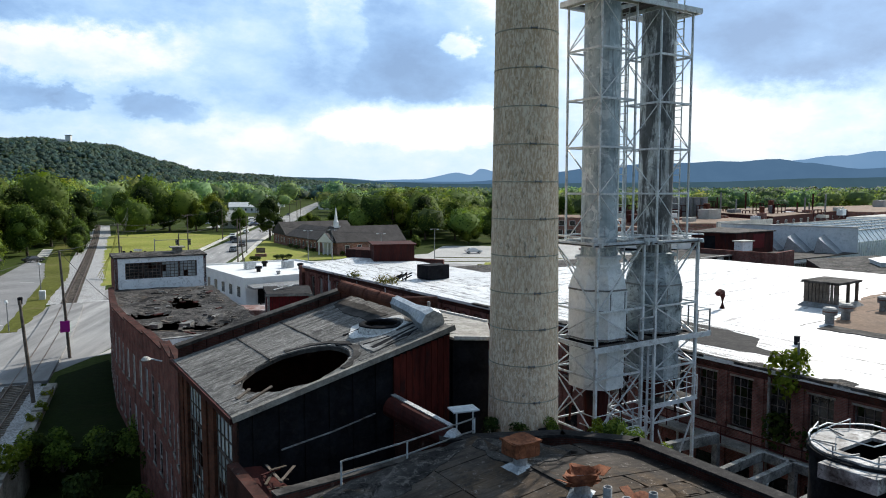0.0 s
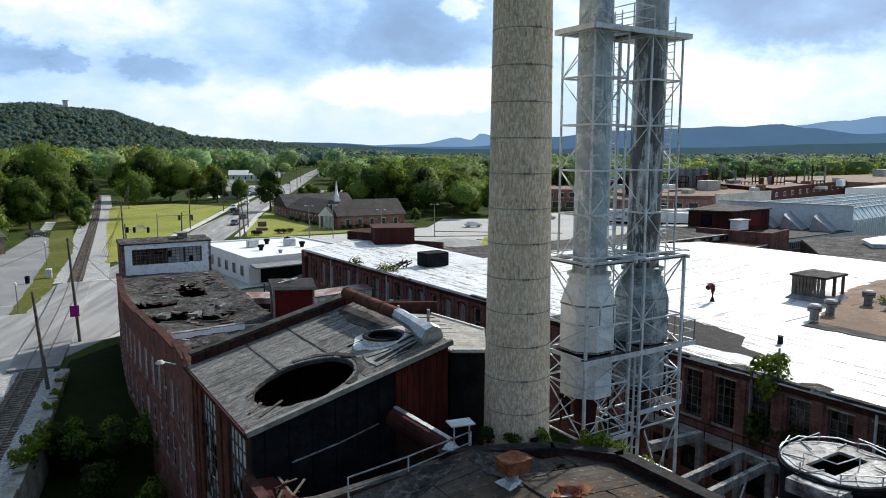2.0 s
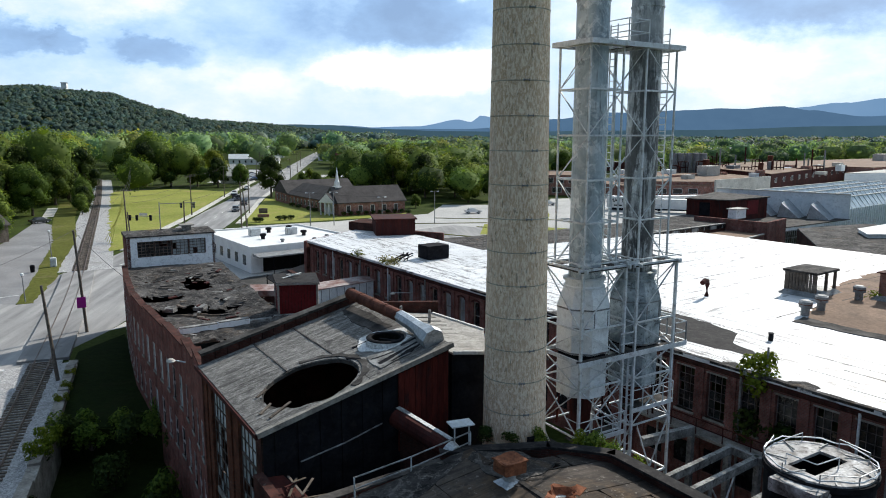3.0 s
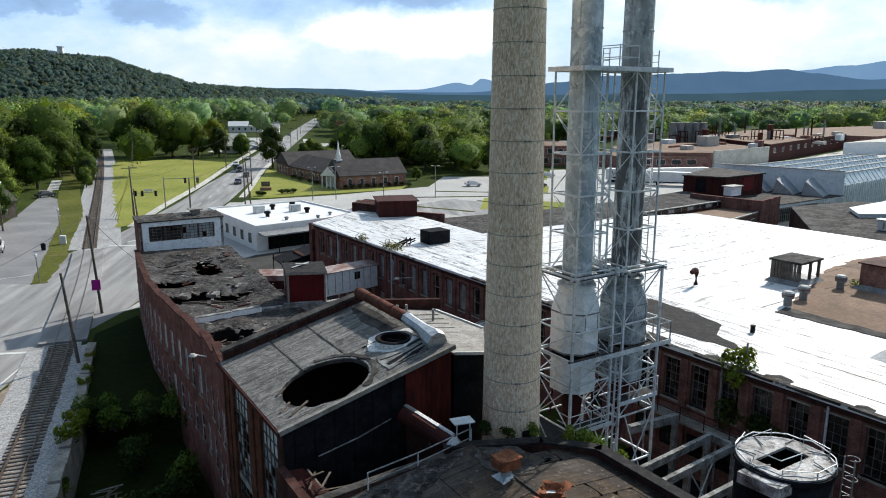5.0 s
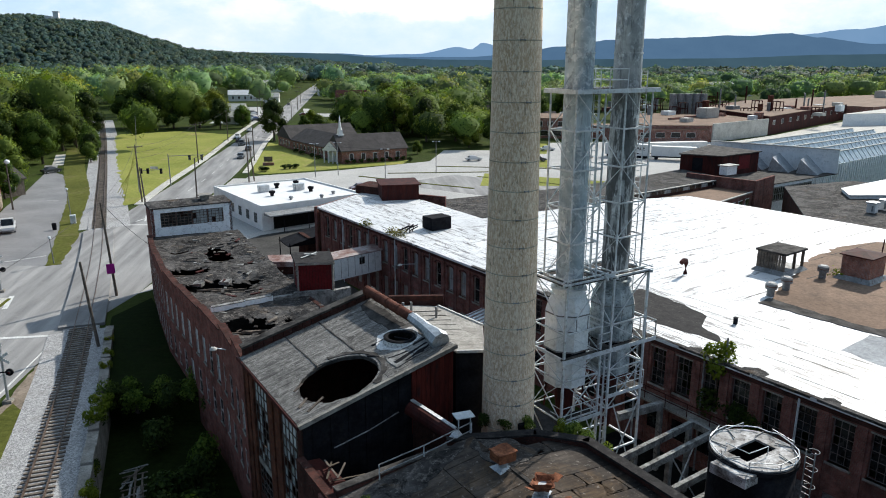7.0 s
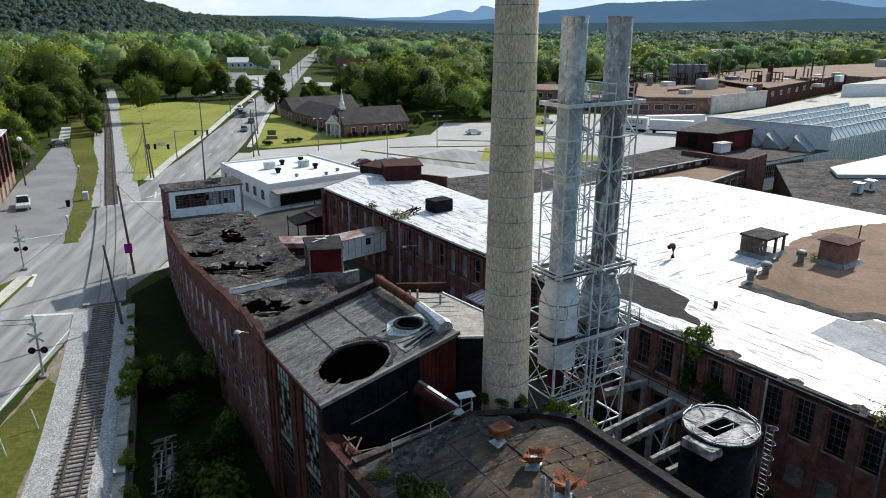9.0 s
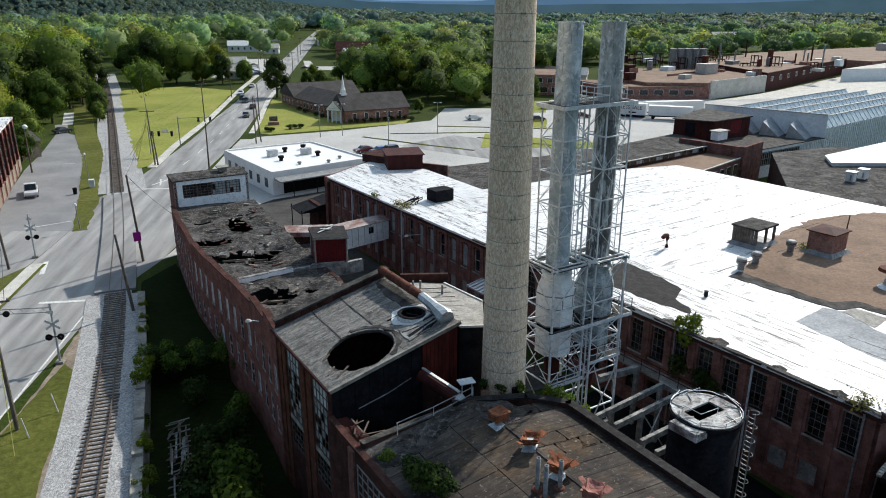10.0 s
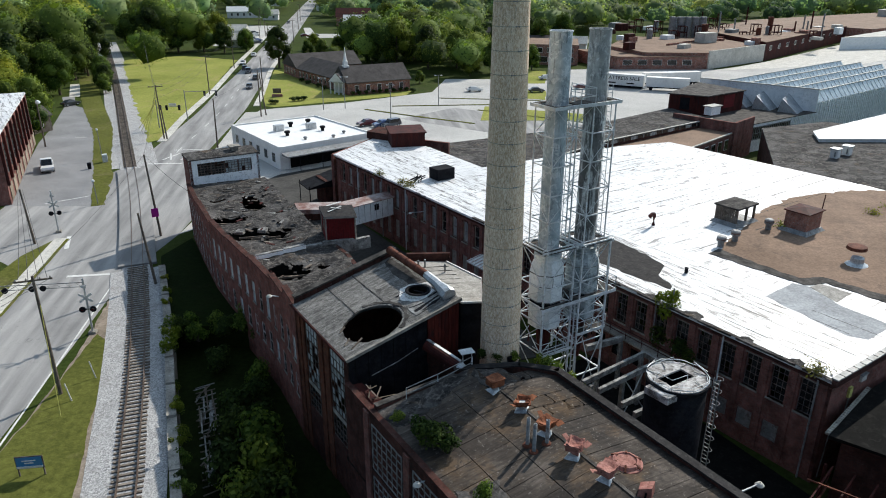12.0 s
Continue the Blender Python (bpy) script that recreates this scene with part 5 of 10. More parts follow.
for a, b in ((1.0, 1.2), (1.0, -1.25), (2.3, -1.25), (2.3, 1.2)):
    part("rail_post", Shape().beam((*T1(a, b), 25.66), (*T1(a, b), 26.74), 0.05), STEEL, top)
# middle platform between the towers
mid_deck = thing("middle_platform", "steel platform joining the two stack towers", "walkway")
part("plate", Shape().prism([T1(1.58, -1.3), T1(1.85, -1.3), T1(1.85, 1.1), T1(1.58, 1.1)], 15.46, 15.5), TAR, mid_deck)
for b in (-1.42, 1.22):
    part("edge_beam", Shape().beam((*T1(1.3, b), 15.62), (*T1(2.1, b), 15.62), 0.1, 0.17), STEEL, mid_deck)

# walkway deck joining both towers
deck = thing("walkway_deck", "steel walkway with handrails joining the two stack towers", "walkway")
s = Shape()
for lo, hi, w0, w1 in ((-1.5, 5.6, -1.5, -1.25), (1.25, 2.2, -1.25, 1.5), (4.6, 5.6, -1.25, 1.5)):
    s.prism([T1(lo, w0), T1(hi, w0), T1(hi, w1), T1(lo, w1)], 11.22, 11.3)
part("plate", s, TAR, deck)
s = Shape()
s.beam((*T1(-1.6, -1.5), 11.16), (*T1(5.7, -1.5), 11.16), 0.1, 0.24)
s.beam((*T1(5.7, -1.5), 11.16), (*T1(5.7, 1.5), 11.16), 0.1, 0.24)
part("edge_beam", s, STEEL, deck)
for a, b in ((4.8, -1.5), (5.65, -1.5), (5.65, -0.3), (5.65, 1.4), (1.0, -1.5), (1.9, -1.5)):
    part("rail_post", Shape().beam((*T1(a, b), 11.2), (*T1(a, b), 12.3), 0.06), STEEL_DULL, deck)
for z in (11.75, 12.28):
    part("handrail", Shape().pipe([(*T1(4.8, -1.5), z), (*T1(5.65, -1.5), z), (*T1(5.65, 1.4), z)], 0.028, 5), STEEL, deck)
    part("handrail", Shape().beam((*T1(1.0, -1.5), z), (*T1(1.9, -1.5), z), 0.05), STEEL, deck)

# landings with rails under the deck, and the ladder between the towers
gantry = thing("service_landings", "grey steel landings with handrails under the stack towers", "walkway")
for z, a0, a1 in ((7.4, -1.5, 1.5), (8.3, 2.0, 4.9)):
    part("plate", Shape().prism([T1(a0, -1.5), T1(a1, -1.5), T1(a1, -0.6), T1(a0, -0.6)], z - .06, z), TAR, gantry)
    part("edge_beam", Shape().beam((*T1(a0, -1.5), z - .05), (*T1(a1, -1.5), z - .05), 0.08, 0.2), STEEL, gantry)
    for h in (0.5, 0.98):
        part("handrail", Shape().pipe([(*T1(a0, -0.6), z + h), (*T1(a0, -1.5), z + h), (*T1(a1, -1.5), z + h), (*T1(a1, -0.6), z + h)], 0.024, 5), STEEL, gantry)
    for k in range(5):
        p = T1(a0 + (a1 - a0) * k / 4, -1.5)
        part("rail_post", Shape().beam((*p, z), (*p, z + 1.0), 0.045), STEEL, gantry)
for a in (1.65, 2.0):
    part("leg", Shape().beam((*T1(a, -1.45), 0), (*T1(a, -1.45), 11.1), 0.09), STEEL, gantry)
z = 0.6
while z < 11:
    part("rung", Shape().beam((*T1(1.65, -1.45), z), (*T1(2.0, -1.45), z), 0.035), STEEL, gantry)
    z += 0.5

# ---- long brick mill with the white coated roof ----
ML = 73.5
MI = frame_at(25.3, 23.9, 34.6)              # origin: its near corner; across: along the facade
def MF(s_, d=0.0):
    """Plan point s_ metres along the facade from the near corner, d metres into the building."""
    return MI(d, s_)

mill = thing("mill_building", "long two-storey red brick mill with a white coated flat roof", "factory building")
EAVE = 8.45
holes, win_at = [], []
pitch = 2.12
n_win = int((ML - 1.0) / pitch)
for k in range(n_win):
    s0 = 0.9 + k * pitch
    near = s0 < 33
    w = 1.25 if near else 1.0
    up0, up1 = (4.95, 7.7) if near else (5.0, 7.5)
    win_at.append((s0, s0 + w, up0, up1, near))
    holes.append((s0, s0 + w, up0, up1))
    if s0 > 2.5:
        holes.append((s0, s0 + w, 1.5 if near else 1.0, 3.0 if near else 3.4))
# the wall runs from its far end to the near corner, so that its body lies inside
flip = [(ML - b, ML - a, lo, hi) for a, b, lo, hi in holes]
s = Shape().wall(MF(ML), MF(0), 0, EAVE, 0.5, flip)
facade = part("facade", s, BRICK, mill, "long sooty red brick facade")
s = Shape()
s.wall(MF(0), MF(0, 60), 0, EAVE, 0.5, [])
part("end_wall", s, BRICK, mill)
s = Shape()
s.wall((-16.9, 84.6), (-10.9, 97.2), 0, EAVE, 0.0 + 0.4)
s.wall((-10.9, 97.2), (0, 92), 0, EAVE, 0.4)
part("street_wall", s, BRICK, mill)
for i, (a, b, lo, hi, near) in enumerate(win_at):
    if near:
        w = grid_window(MF(b), MF(a), lo, hi, 3, 5, mill, pane_mat=GLASS, broken=0.15, seed=i, set_back=0.25, bar=0.035, frame_mat=MILL_FRAME)
        part("lintel", Shape().wall(MF(b + .06, -.03), MF(a - .06, -.03), hi, hi + .1, 0.2), CONCRETE, w)
    else:
        # boarded arched sash: board leaf in a frame with an arched head
        w = grid_window(MF(b), MF(a), lo, hi, 1, 2, mill, pane_mat=GLASS_DIRTY if i % 3 else GLASS, seed=i, set_back=0.2, bar=0.07, frame_mat=CONCRETE)
        s = Shape()
        m_ = (a + b) / 2
        rows_ = []
        for k in range(9):
            t0 = math.pi * k / 8
            rows_.append([(*MF(m_ + r_ * math.cos(t0), o), hi - 0.1 + r_ * 0.45 * math.sin(t0)) for r_ in (0.5, 0.66) for o in (-0.06, 0.05)])
        s.v = [p for q in rows_ for p in q]
        for k in range(8):
            o, e = 4 * k, 4 * k + 4
            s.f += [(o, o + 2, e + 2, e), (o + 1, e + 1, e + 3, o + 3), (o + 2, o + 3, e + 3, e + 2), (o, e, e + 1, o + 1)]
        part("arch", s, BRICK_OLD, w)
    sill = Shape()
    sill.wall(MF(b + 0.1, -0.08), MF(a - 0.1, -0.08), lo - 0.14, lo, 0.34)
    part("sill", sill, CONCRETE, w)
    if i:
        low = Shape().wall(MF(b, 0.12), MF(a, 0.12), 1.5 if near else 1.0, 3.0 if near else 3.4, 0.06)
        part("boarded_opening", low, STEEL_DULL if i < 4 else (GLASS if near else CONCRETE), mill, "boarded-up lower window")
# piers, cornice, downpipes
s = Shape()
for k in range(n_win + 1):
    a = 0.9 + k * pitch - 0.68
    part("pilaster", Shape().wall(MF(a + 0.5, -0.1), MF(a, -0.1), 0.4, EAVE - 0.5, 0.11), BRICK, mill)
s = Shape()
s.wall(MF(ML, -0.22), MF(-0.2, -0.22), EAVE - 0.35, EAVE - 0.1, 0.24)
s.wall(MF(ML, -0.12), MF(-0.1, -0.12), EAVE - 0.5, EAVE - 0.35, 0.13)
part("cornice", s, BRICK_OLD, mill)
for k, a in enumerate((1.2, 8.6, 15.0, 20.5, 47.5, 54.4, 60.3, 67)):
    p = MF(a - 0.3, -0.2)
    part("downpipe", Shape().tube((*p, 0), (*p, EAVE - 0.3 + (0.0 if k else 0)), 0.07, n=8), STEEL if k % 2 else STEEL_DULL, mill)
# roofs: white sheet in the outline of the block
roof_poly = [MF(-0.35, -0.35), MF(-0.35, 34), (60, 55), (52.5, 68.5), (34.5, 92.2), (26.0, 89.5), (4.5, 77.2), (-2.8, 88.6), (-10.6, 97.4), MF(ML + 0.1, -0.35)]
part("roof", Shape().prism(roof_poly, EAVE - 0.1, EAVE + 0.12), WHITE_ROOF, mill, "white coated roof with dark worn streaks")
def ragged(poly, amp, seed, step=0.7):
    """The outline with uneven, worn edges."""
    out = []
    for k, (a, b) in enumerate(zip(poly, poly[1:] + poly[:1])):
        a, b = Vector(a), Vector(b)
        n_ = max(1, int((b - a).length / step))
        d = (b - a).normalized()
        nrm = Vector((-d.y, d.x))
        for j in range(n_):
            p = a.lerp(b, j / n_)
            out.append(tuple(p + nrm * amp * (noise.noise((p.x * .9, p.y * .9, seed)) + .6 * noise.noise((p.x * 2.7, p.y * 2.7, seed)))))
    return out
# worn dark strip and brown gravel field
s = Shape().prism(ragged([(13.6, 44.0), (16.4, 40.6), (18.6, 38.0), (18.9, 39.4), (18.2, 41.2), (19.6, 43.2), (18.2, 46.6), (16.4, 49.9), (14.4, 48.6)], 0.35, 1), EAVE, EAVE + 0.128)
part("worn_patch", s, BITUMEN, mill, "bare dark bitumen patch")
s = Shape().prism(ragged([(25.3, 46.4), (28.6, 42.2), (30.5, 39.6), (32.7, 40.1), (35.8, 36.3), (47, 42.4), (56, 52), (53.2, 67.0), (47, 66.4), (40, 63.6), (33.5, 57.2), (29.0, 51.2)], 0.6, 3), EAVE, EAVE + 0.125)
part("gravel_field", s, GRAVEL_ROOF, mill, "brown gravel covered roof area")
s = Shape().prism(ragged([(24.6, 46.2), (28.0, 41.9), (30.4, 38.9), (32.5, 39.4), (35.5, 35.5), (36.4, 36.6), (32.8, 40.7), (30.6, 40.4), (28.8, 43.0), (26, 47.4)], 0.25, 4), EAVE, EAVE + 0.17)
part("gravel_kerb", s, TAR, mill)
s = Shape().prism(ragged([(30.7, 38.6), (31.9, 39.4), (33.6, 37.3), (31.5, 35.6)], 0.15, 5), EAVE, EAVE + 0.14)
part("tan_patch", s, GRAVEL_PALE, mill, "pale tan patch on the white roof")
s = Shape().prism(ragged([(26.0, 36.7), (29.3, 29.9), (30.6, 29.4), (33.6, 31.4), (31.4, 35.5), (30.7, 38.6), (29.6, 39.4)], 0.2, 6), EAVE, EAVE + 0.126)
part("grey_patch", s, GREY_COAT, mill, "bluish grey worn patch on the white roof")
# lap seams of the roofing, lifted and blackened in stretches
rng = random.Random(41)
def seam_strip(p, q, w, seed):
    n_ = max(2, int((Vector(q) - Vector(p)).length / 0.6))
    line = [Vector(p).lerp(Vector(q), k / n_) for k in range(n_ + 1)]
    side = [w * (0.45 + 0.9 * abs(noise.noise((pt.x * 1.3, pt.y * 1.3, seed)))) for pt in line]
    sh = strip([tuple(pt) for pt in line], side, [x * .4 for x in side], EAVE + 0.129)
    return part("lap_seam", sh, TAR, mill, "blackened lap seam")
for d in (1.6, 2.9, 4.4, 5.6, 7.2, 8.8):
    s_ = rng.uniform(0.5, 3)
    while s_ < 36:
        l_ = rng.uniform(1.5, 6)
        if rng.random() < 0.6:
            seam_strip(MF(s_, d), MF(s_ + l_, d + rng.uniform(-.1, .1)), rng.uniform(.03, .09), s_)
        s_ += l_ + rng.uniform(.4, 2.5)
for s_ in range(44, 72, 3):
    d = rng.uniform(1, 4)
    while d < 11:
        l_ = rng.uniform(1.5, 4)
        if rng.random() < 0.5:
            seam_strip(MF(s_, d), MF(s_, d + l_), rng.uniform(.03, .08), s_ + d)
        d += l_ + rng.uniform(.5, 2)
for s_ in range(14, 62, 3):
    d = rng.uniform(12, 16)
    while d < 42:
        l_ = rng.uniform(2, 8)
        p, q = MF(s_, d), MF(s_, d + l_)
        if rng.random() < 0.55 and q[1] > 0.9 * q[0] + 22 and q[1] < 92 - abs(q[0] - 27) * 0.8 and q[1] > 47.5 + max(0, 27 - q[0]) * .1:
            seam_strip(p, q, rng.uniform(.05, .13), s_ + d)
        d += l_ + rng.uniform(.5, 3)
# worn dark edge along the eave, with stains running in from it
part("drip_edge", Shape().prism(ragged([MF(-0.3, -0.36), MF(-0.3, -0.02), MF(40, -0.02), MF(40, -0.36)], 0.07, 11, 0.35), EAVE, EAVE + 0.15), FELT, mill, "worn black roof edge")
for k, (a, w_, d) in enumerate(((10.6, 1.6, .5), (2.2, 1.0, .4), (6.2, .9, .35), (14.8, 1.4, .4), (23, 2.0, .5), (29, 1.5, .4))):
    part("edge_stain", Shape().prism(ragged([MF(a, -.28), MF(a, d), MF(a + w_ * .6, d * 1.6), MF(a + w_, d * .6), MF(a + w_, -.28)], 0.12, 20 + k, 0.25), EAVE, EAVE + 0.136), FELT, mill, "black stain at the roof edge")
# side parapet of the near end
s = Shape().wall(MF(-0.4, -0.4), MF(-0.4, 60), EAVE - 0.2, EAVE + 0.3, 0.35)
part("end_parapet", s, BRICK_OLD, mill)
for k in range(20):
    a, b = MF(-0.45, -0.4 + k * 0.9), MF(-0.45, -0.4 + k * 0.9 + 0.8)
    part("coping_tile", Shape().wall(a, b, EAVE + 0.3, EAVE + 0.42, 0.46), STEEL_DULL, mill)

# ---- curved brick wing with the collapsing roof ----
wing = thing("brick_wing", "long curved red brick wing with a collapsing tar roof", "factory building")
WEST = [(-34.4, 72.6), (-30.4, 64.2), (-26.5, 56.5), (-23.2, 51.1), (-19.4, 45.3), (-16.2, 40.2), (-14.2, 36.4), (-12.5, 32.9)]
EAST = [(-25.3, 77.2), (-20.3, 67.6), (-15.6, 58.6), (-12.6, 53.4), (-10.4, 50.0), (-8.9, 46.4), (-6.8, 42), (-4.7, 37)]
tops = [7.5, 7.9, 8.2, 8.4, 8.6, 9.0, 9.6, 9.9]
for i, (a, b) in enumerate(zip(WEST, WEST[1:])):
    length = (Vector(b) - Vector(a)).length
    n_ = max(1, int(length / 1.75))
    hs = []
    for k in range(n_):
        c = (k + 0.5) * length / n_
        for lo, hi in ((0.9, 2.9), (4.2, 6.4)):
            hs.append((c - 0.42, c + 0.42, lo, hi))
    s = Shape().wall(a, b, -2.7, tops[i], 0.45, hs)
    w = part("wall", s, BRICK_WING, wing, "sooty red brick wall")
    d = (Vector(b) - Vector(a)).normalized()
    for j, h in enumerate(hs):
        p, q = Vector(a) + d * h[0], Vector(a) + d * h[1]
        nrm = Vector((-d.y, d.x)) * 0.16
        s = Shape().wall(p + nrm * .5, q + nrm * .5, h[2], h[3], 0.05)
        fr_w = part("window", s, (PAINT_WHITE if i in (2, 3) and h[2] > 4 else GLASS_PALE if (i + j) % 4 == 1 else BRICK_WING if (i * 5 + j) % 6 == 2 else GLASS), w)
        n2 = nrm * 0.06
        e_ = Shape().wall(p + n2, p + n2 + d * .07, h[2], h[3], 0.05).wall(q + n2 - d * .07, q + n2, h[2], h[3], 0.05).wall(p + n2 + d * .07, q + n2 - d * .07, h[3] - .08, h[3], 0.05).wall(p + n2 + d * .07, q + n2 - d * .07, (h[2] + h[3]) / 2 - .04, (h[2] + h[3]) / 2 + .04, 0.05)
        part("sash", e_, WOODPAINT, fr_w)
        part("sill", Shape().wall(Vector(a) + d * (h[0] - .08) - nrm * .4, Vector(a) + d * (h[1] + .08) - nrm * .4, h[2] - .12, h[2], 0.2), CONCRETE, fr_w)
    part("coping", Shape().wall(Vector(a) - Vector((-d.y, d.x)) * 0.06, Vector(b) - Vector((-d.y, d.x)) * 0.06, tops[i], tops[i] + 0.09, 0.54), BRICK_OLD, w)
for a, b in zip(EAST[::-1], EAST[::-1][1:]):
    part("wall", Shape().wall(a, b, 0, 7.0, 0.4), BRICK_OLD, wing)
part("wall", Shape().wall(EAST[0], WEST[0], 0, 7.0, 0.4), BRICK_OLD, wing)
# roof field: fine grid with sag and torn holes
def wing_roof():
    sh = Shape()
    nu, nv = 170, 60
    holes_ = [(-24.2, 66.2, 2.6, 1.2, 118), (-25.9, 60.2, 2.7, 1.2, 28), (-22.2, 55.9, 2.4, 1.7, 28), (-19.4, 56.0, 1.9, 1.6, 40), (-15.8, 45.8, 2.0, 1.9, 30), (-18.4, 58.2, 0.5, 0.4, 0), (-20.4, 63.6, 1.2, 0.3, 20), (-29.0, 67.4, 0.9, 0.4, 30), (-12.6, 47.6, 0.6, 0.4, 20)]
    def at(u, v):
        f = u * (len(WEST) - 1)
        k = min(int(f), len(WEST) - 2)
        a = lerp(WEST[k], WEST[k + 1], f - k)
        b = lerp(EAST[k], EAST[k + 1], f - k)
        return lerp(a, b, v)
    def inside(x, y):
        for hx, hy, ra, rb, deg in holes_:
            dx, dy = x - hx, y - hy
            ca, sa = math.cos(radians(deg)), math.sin(radians(deg))
            q = ((dx * ca + dy * sa) / ra) ** 2 + ((-dx * sa + dy * ca) / rb) ** 2
            if q < 1 + 0.8 * noise.noise((x * 1.7, y * 1.7, 3)) + 0.35 * noise.noise((x * 4.5, y * 4.5, 6)):
                return True
        return False
    idx = []
    for i in range(nu + 1):
        for j in range(nv + 1):
            x, y = at(i / nu, 0.03 + 0.97 * j / nv)
            z = 6.75 + 0.5 * (1 - i / nu) + 0.25 * noise.noise((x * 0.2, y * 0.2, 0)) + 0.09 * noise.noise((x * 1.1, y * 1.1, 5)) + 0.05 * noise.noise((x * 2.9, y * 2.9, 8)) - sum(0.5 * math.exp(-((x - h_[0]) ** 2 + (y - h_[1]) ** 2) / (2.2 * h_[2])) for h_ in holes_)
            sh.v.append((x, y, z))
    for i in range(nu):
        for j in range(nv):
            x, y = at((i + .5) / nu, 0.03 + 0.97 * (j + .5) / nv)
            if not inside(x, y):
                k = i * (nv + 1) + j
                sh.f.append((k, k + 1, k + nv + 2, k + nv + 1))
    return sh
part("roof", wing_roof(), FELT, wing, "sagging torn black tar roof", smooth=False)
# floor coloured near-black as the shade under the torn roof
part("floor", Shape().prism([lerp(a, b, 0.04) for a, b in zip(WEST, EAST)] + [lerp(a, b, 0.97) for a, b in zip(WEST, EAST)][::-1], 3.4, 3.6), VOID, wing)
# joists and debris in the holes
rng = random.Random(11)
for hx, hy in ((-25.9, 60.2), (-22.2, 55.9), (-19.4, 56.0), (-24.2, 66.2), (-15.8, 45.8)):
    for k in range(2):
        t = radians(28 + rng.uniform(-12, 12))
        c = (hx + rng.uniform(-.9, .9), hy + rng.uniform(-.9, .9))
        part("joist", Shape().beam((c[0] - 1.6 * math.cos(t), c[1] - 1.6 * math.sin(t), 6.4), (c[0] + 1.6 * math.cos(t), c[1] + 1.6 * math.sin(t), 6.35 - rng.random() * 0.8), 0.1, 0.18), TIE, wing)
# white low wall across the roof
fw = [(-19.4, 48.3), (-17.0, 49.9), (-15.0, 51.3), (-13.4, 52.2), (-10.2, 53.1), (-8.6, 54.2)]
for k, (a, b) in enumerate(zip(fw, fw[1:])):
    z_ = (7.35, 7.4, 7.15, 7.3, 7.2)[k]
    part("fire_wall", Shape().wall(a, b, 6.0, z_, 0.36), WHITE_FLAKED if k < 2 else YARD_CONC, wing, "flaking white fire wall across the roof")
    part("wall_cap", Shape().wall(lerp(a, b, .02), lerp(a, b, .98), z_, z_ + .07, 0.42), YARD_CONC, wing)

# penthouse at the street end
PH = frame_at(-33.9, 73.0, 30.7)
pent = thing("penthouse", "white flaking penthouse with a grid window on the roof", "penthouse")
s = Shape().wall(PH(0, 0), PH(9.2, 0), 0.2, 10.45, 0.3, [(1.0, 8.2, 8.25, 9.95)])
part("front_wall", s, WHITE_FLAKED, pent, "flaking white painted wall")
s = Shape().wall(PH(9.2, 0), PH(9.2, 3.5), 0.2, 10.45, 0.3).wall(PH(9.2, 3.5), PH(0, 3.5), 0, 10.45, 0.3).wall(PH(0, 3.5), PH(0, 0), 0, 10.45, 0.3)
part("side_wall", s, BRICK, pent, "brick side walls")
part("roof", Shape().prism([PH(-0.1, -0.1), PH(9.3, -0.1), PH(9.3, 3.6), PH(-0.1, 3.6)], 10.45, [10.58, 10.58, 10.8, 10.8]), FELT, pent)
for k in range(4):
    grid_window(PH(1.0 + k * 1.8, 0), PH(1.0 + k * 1.8 + 1.72, 0), 8.25, 9.95, 4, 5, pent, pane_mat=GLASS_DIRTY if k > 1 else GLASS, seed=k, broken=0.12, set_back=0.1, bar=0.045, frame_mat=DARK_FRAME)
s = Shape().box((*PH(6.6, 2.2), 10.95), (0.9, 0.9, 0.6), 30).box((*PH(6.6, 2.2), 11.3), (1.5, 1.5, 0.12), 30)
single("roof_cowl", s, CONCRETE, "small square cowl on the penthouse roof", "roof vent")

# red stair head and the sheet-clad bridge
hut = thing("rooftop_hut", "small red painted roof hut with a dark flat roof", "roof hut")
rb = [(-13.1, 53.0), (-10.1, 53.4), (-10.9, 56.4), (-14.0, 55.8)]
s = Shape()
s.wall(rb[0], rb[1], 6.6, 9.75, 0.15).wall(rb[1], rb[2], 6.6, 9.75, 0.15).wall(rb[2], rb[3], 6.6, 9.75, 0.15).wall(rb[3], rb[0], 6.6, 9.75, 0.15, [(0.9, 1.9, 8.1, 9.3)])
part("wall", s, RED_PAINT, hut, "red painted boards")
for k in range(1, 12):
    p = lerp(rb[0], rb[1], k / 12)
    part("board_joint", Shape().box((p[0] + .01, p[1] - .012, 8.2), (0.025, 0.03, 3.0), 7.6), RUST_DARK, hut)
c = (sum(p[0] for p in rb) / 4, sum(p[1] for p in rb) / 4)
part("roof", Shape().prism([lerp(c, p, 1.13) for p in rb], 9.75, [9.9, 9.88, 10.02, 10.04]), BITUMEN, hut)
part("fascia", Shape().beam((*lerp(c, rb[0], 1.14), 9.78), (*lerp(c, rb[1], 1.14), 9.78), 0.05, 0.16), CONCRETE, hut)
for p in rb[:2] + rb[3:]:
    part("corner_board", Shape().beam((*lerp(c, p, 1.01), 6.6), (*lerp(c, p, 1.01), 9.75), 0.15), CONCRETE, hut)
part("window", Shape().wall(lerp(rb[3], rb[0], .31), lerp(rb[3], rb[0], .64), 8.1, 9.3, 0.05), GLASS, hut)
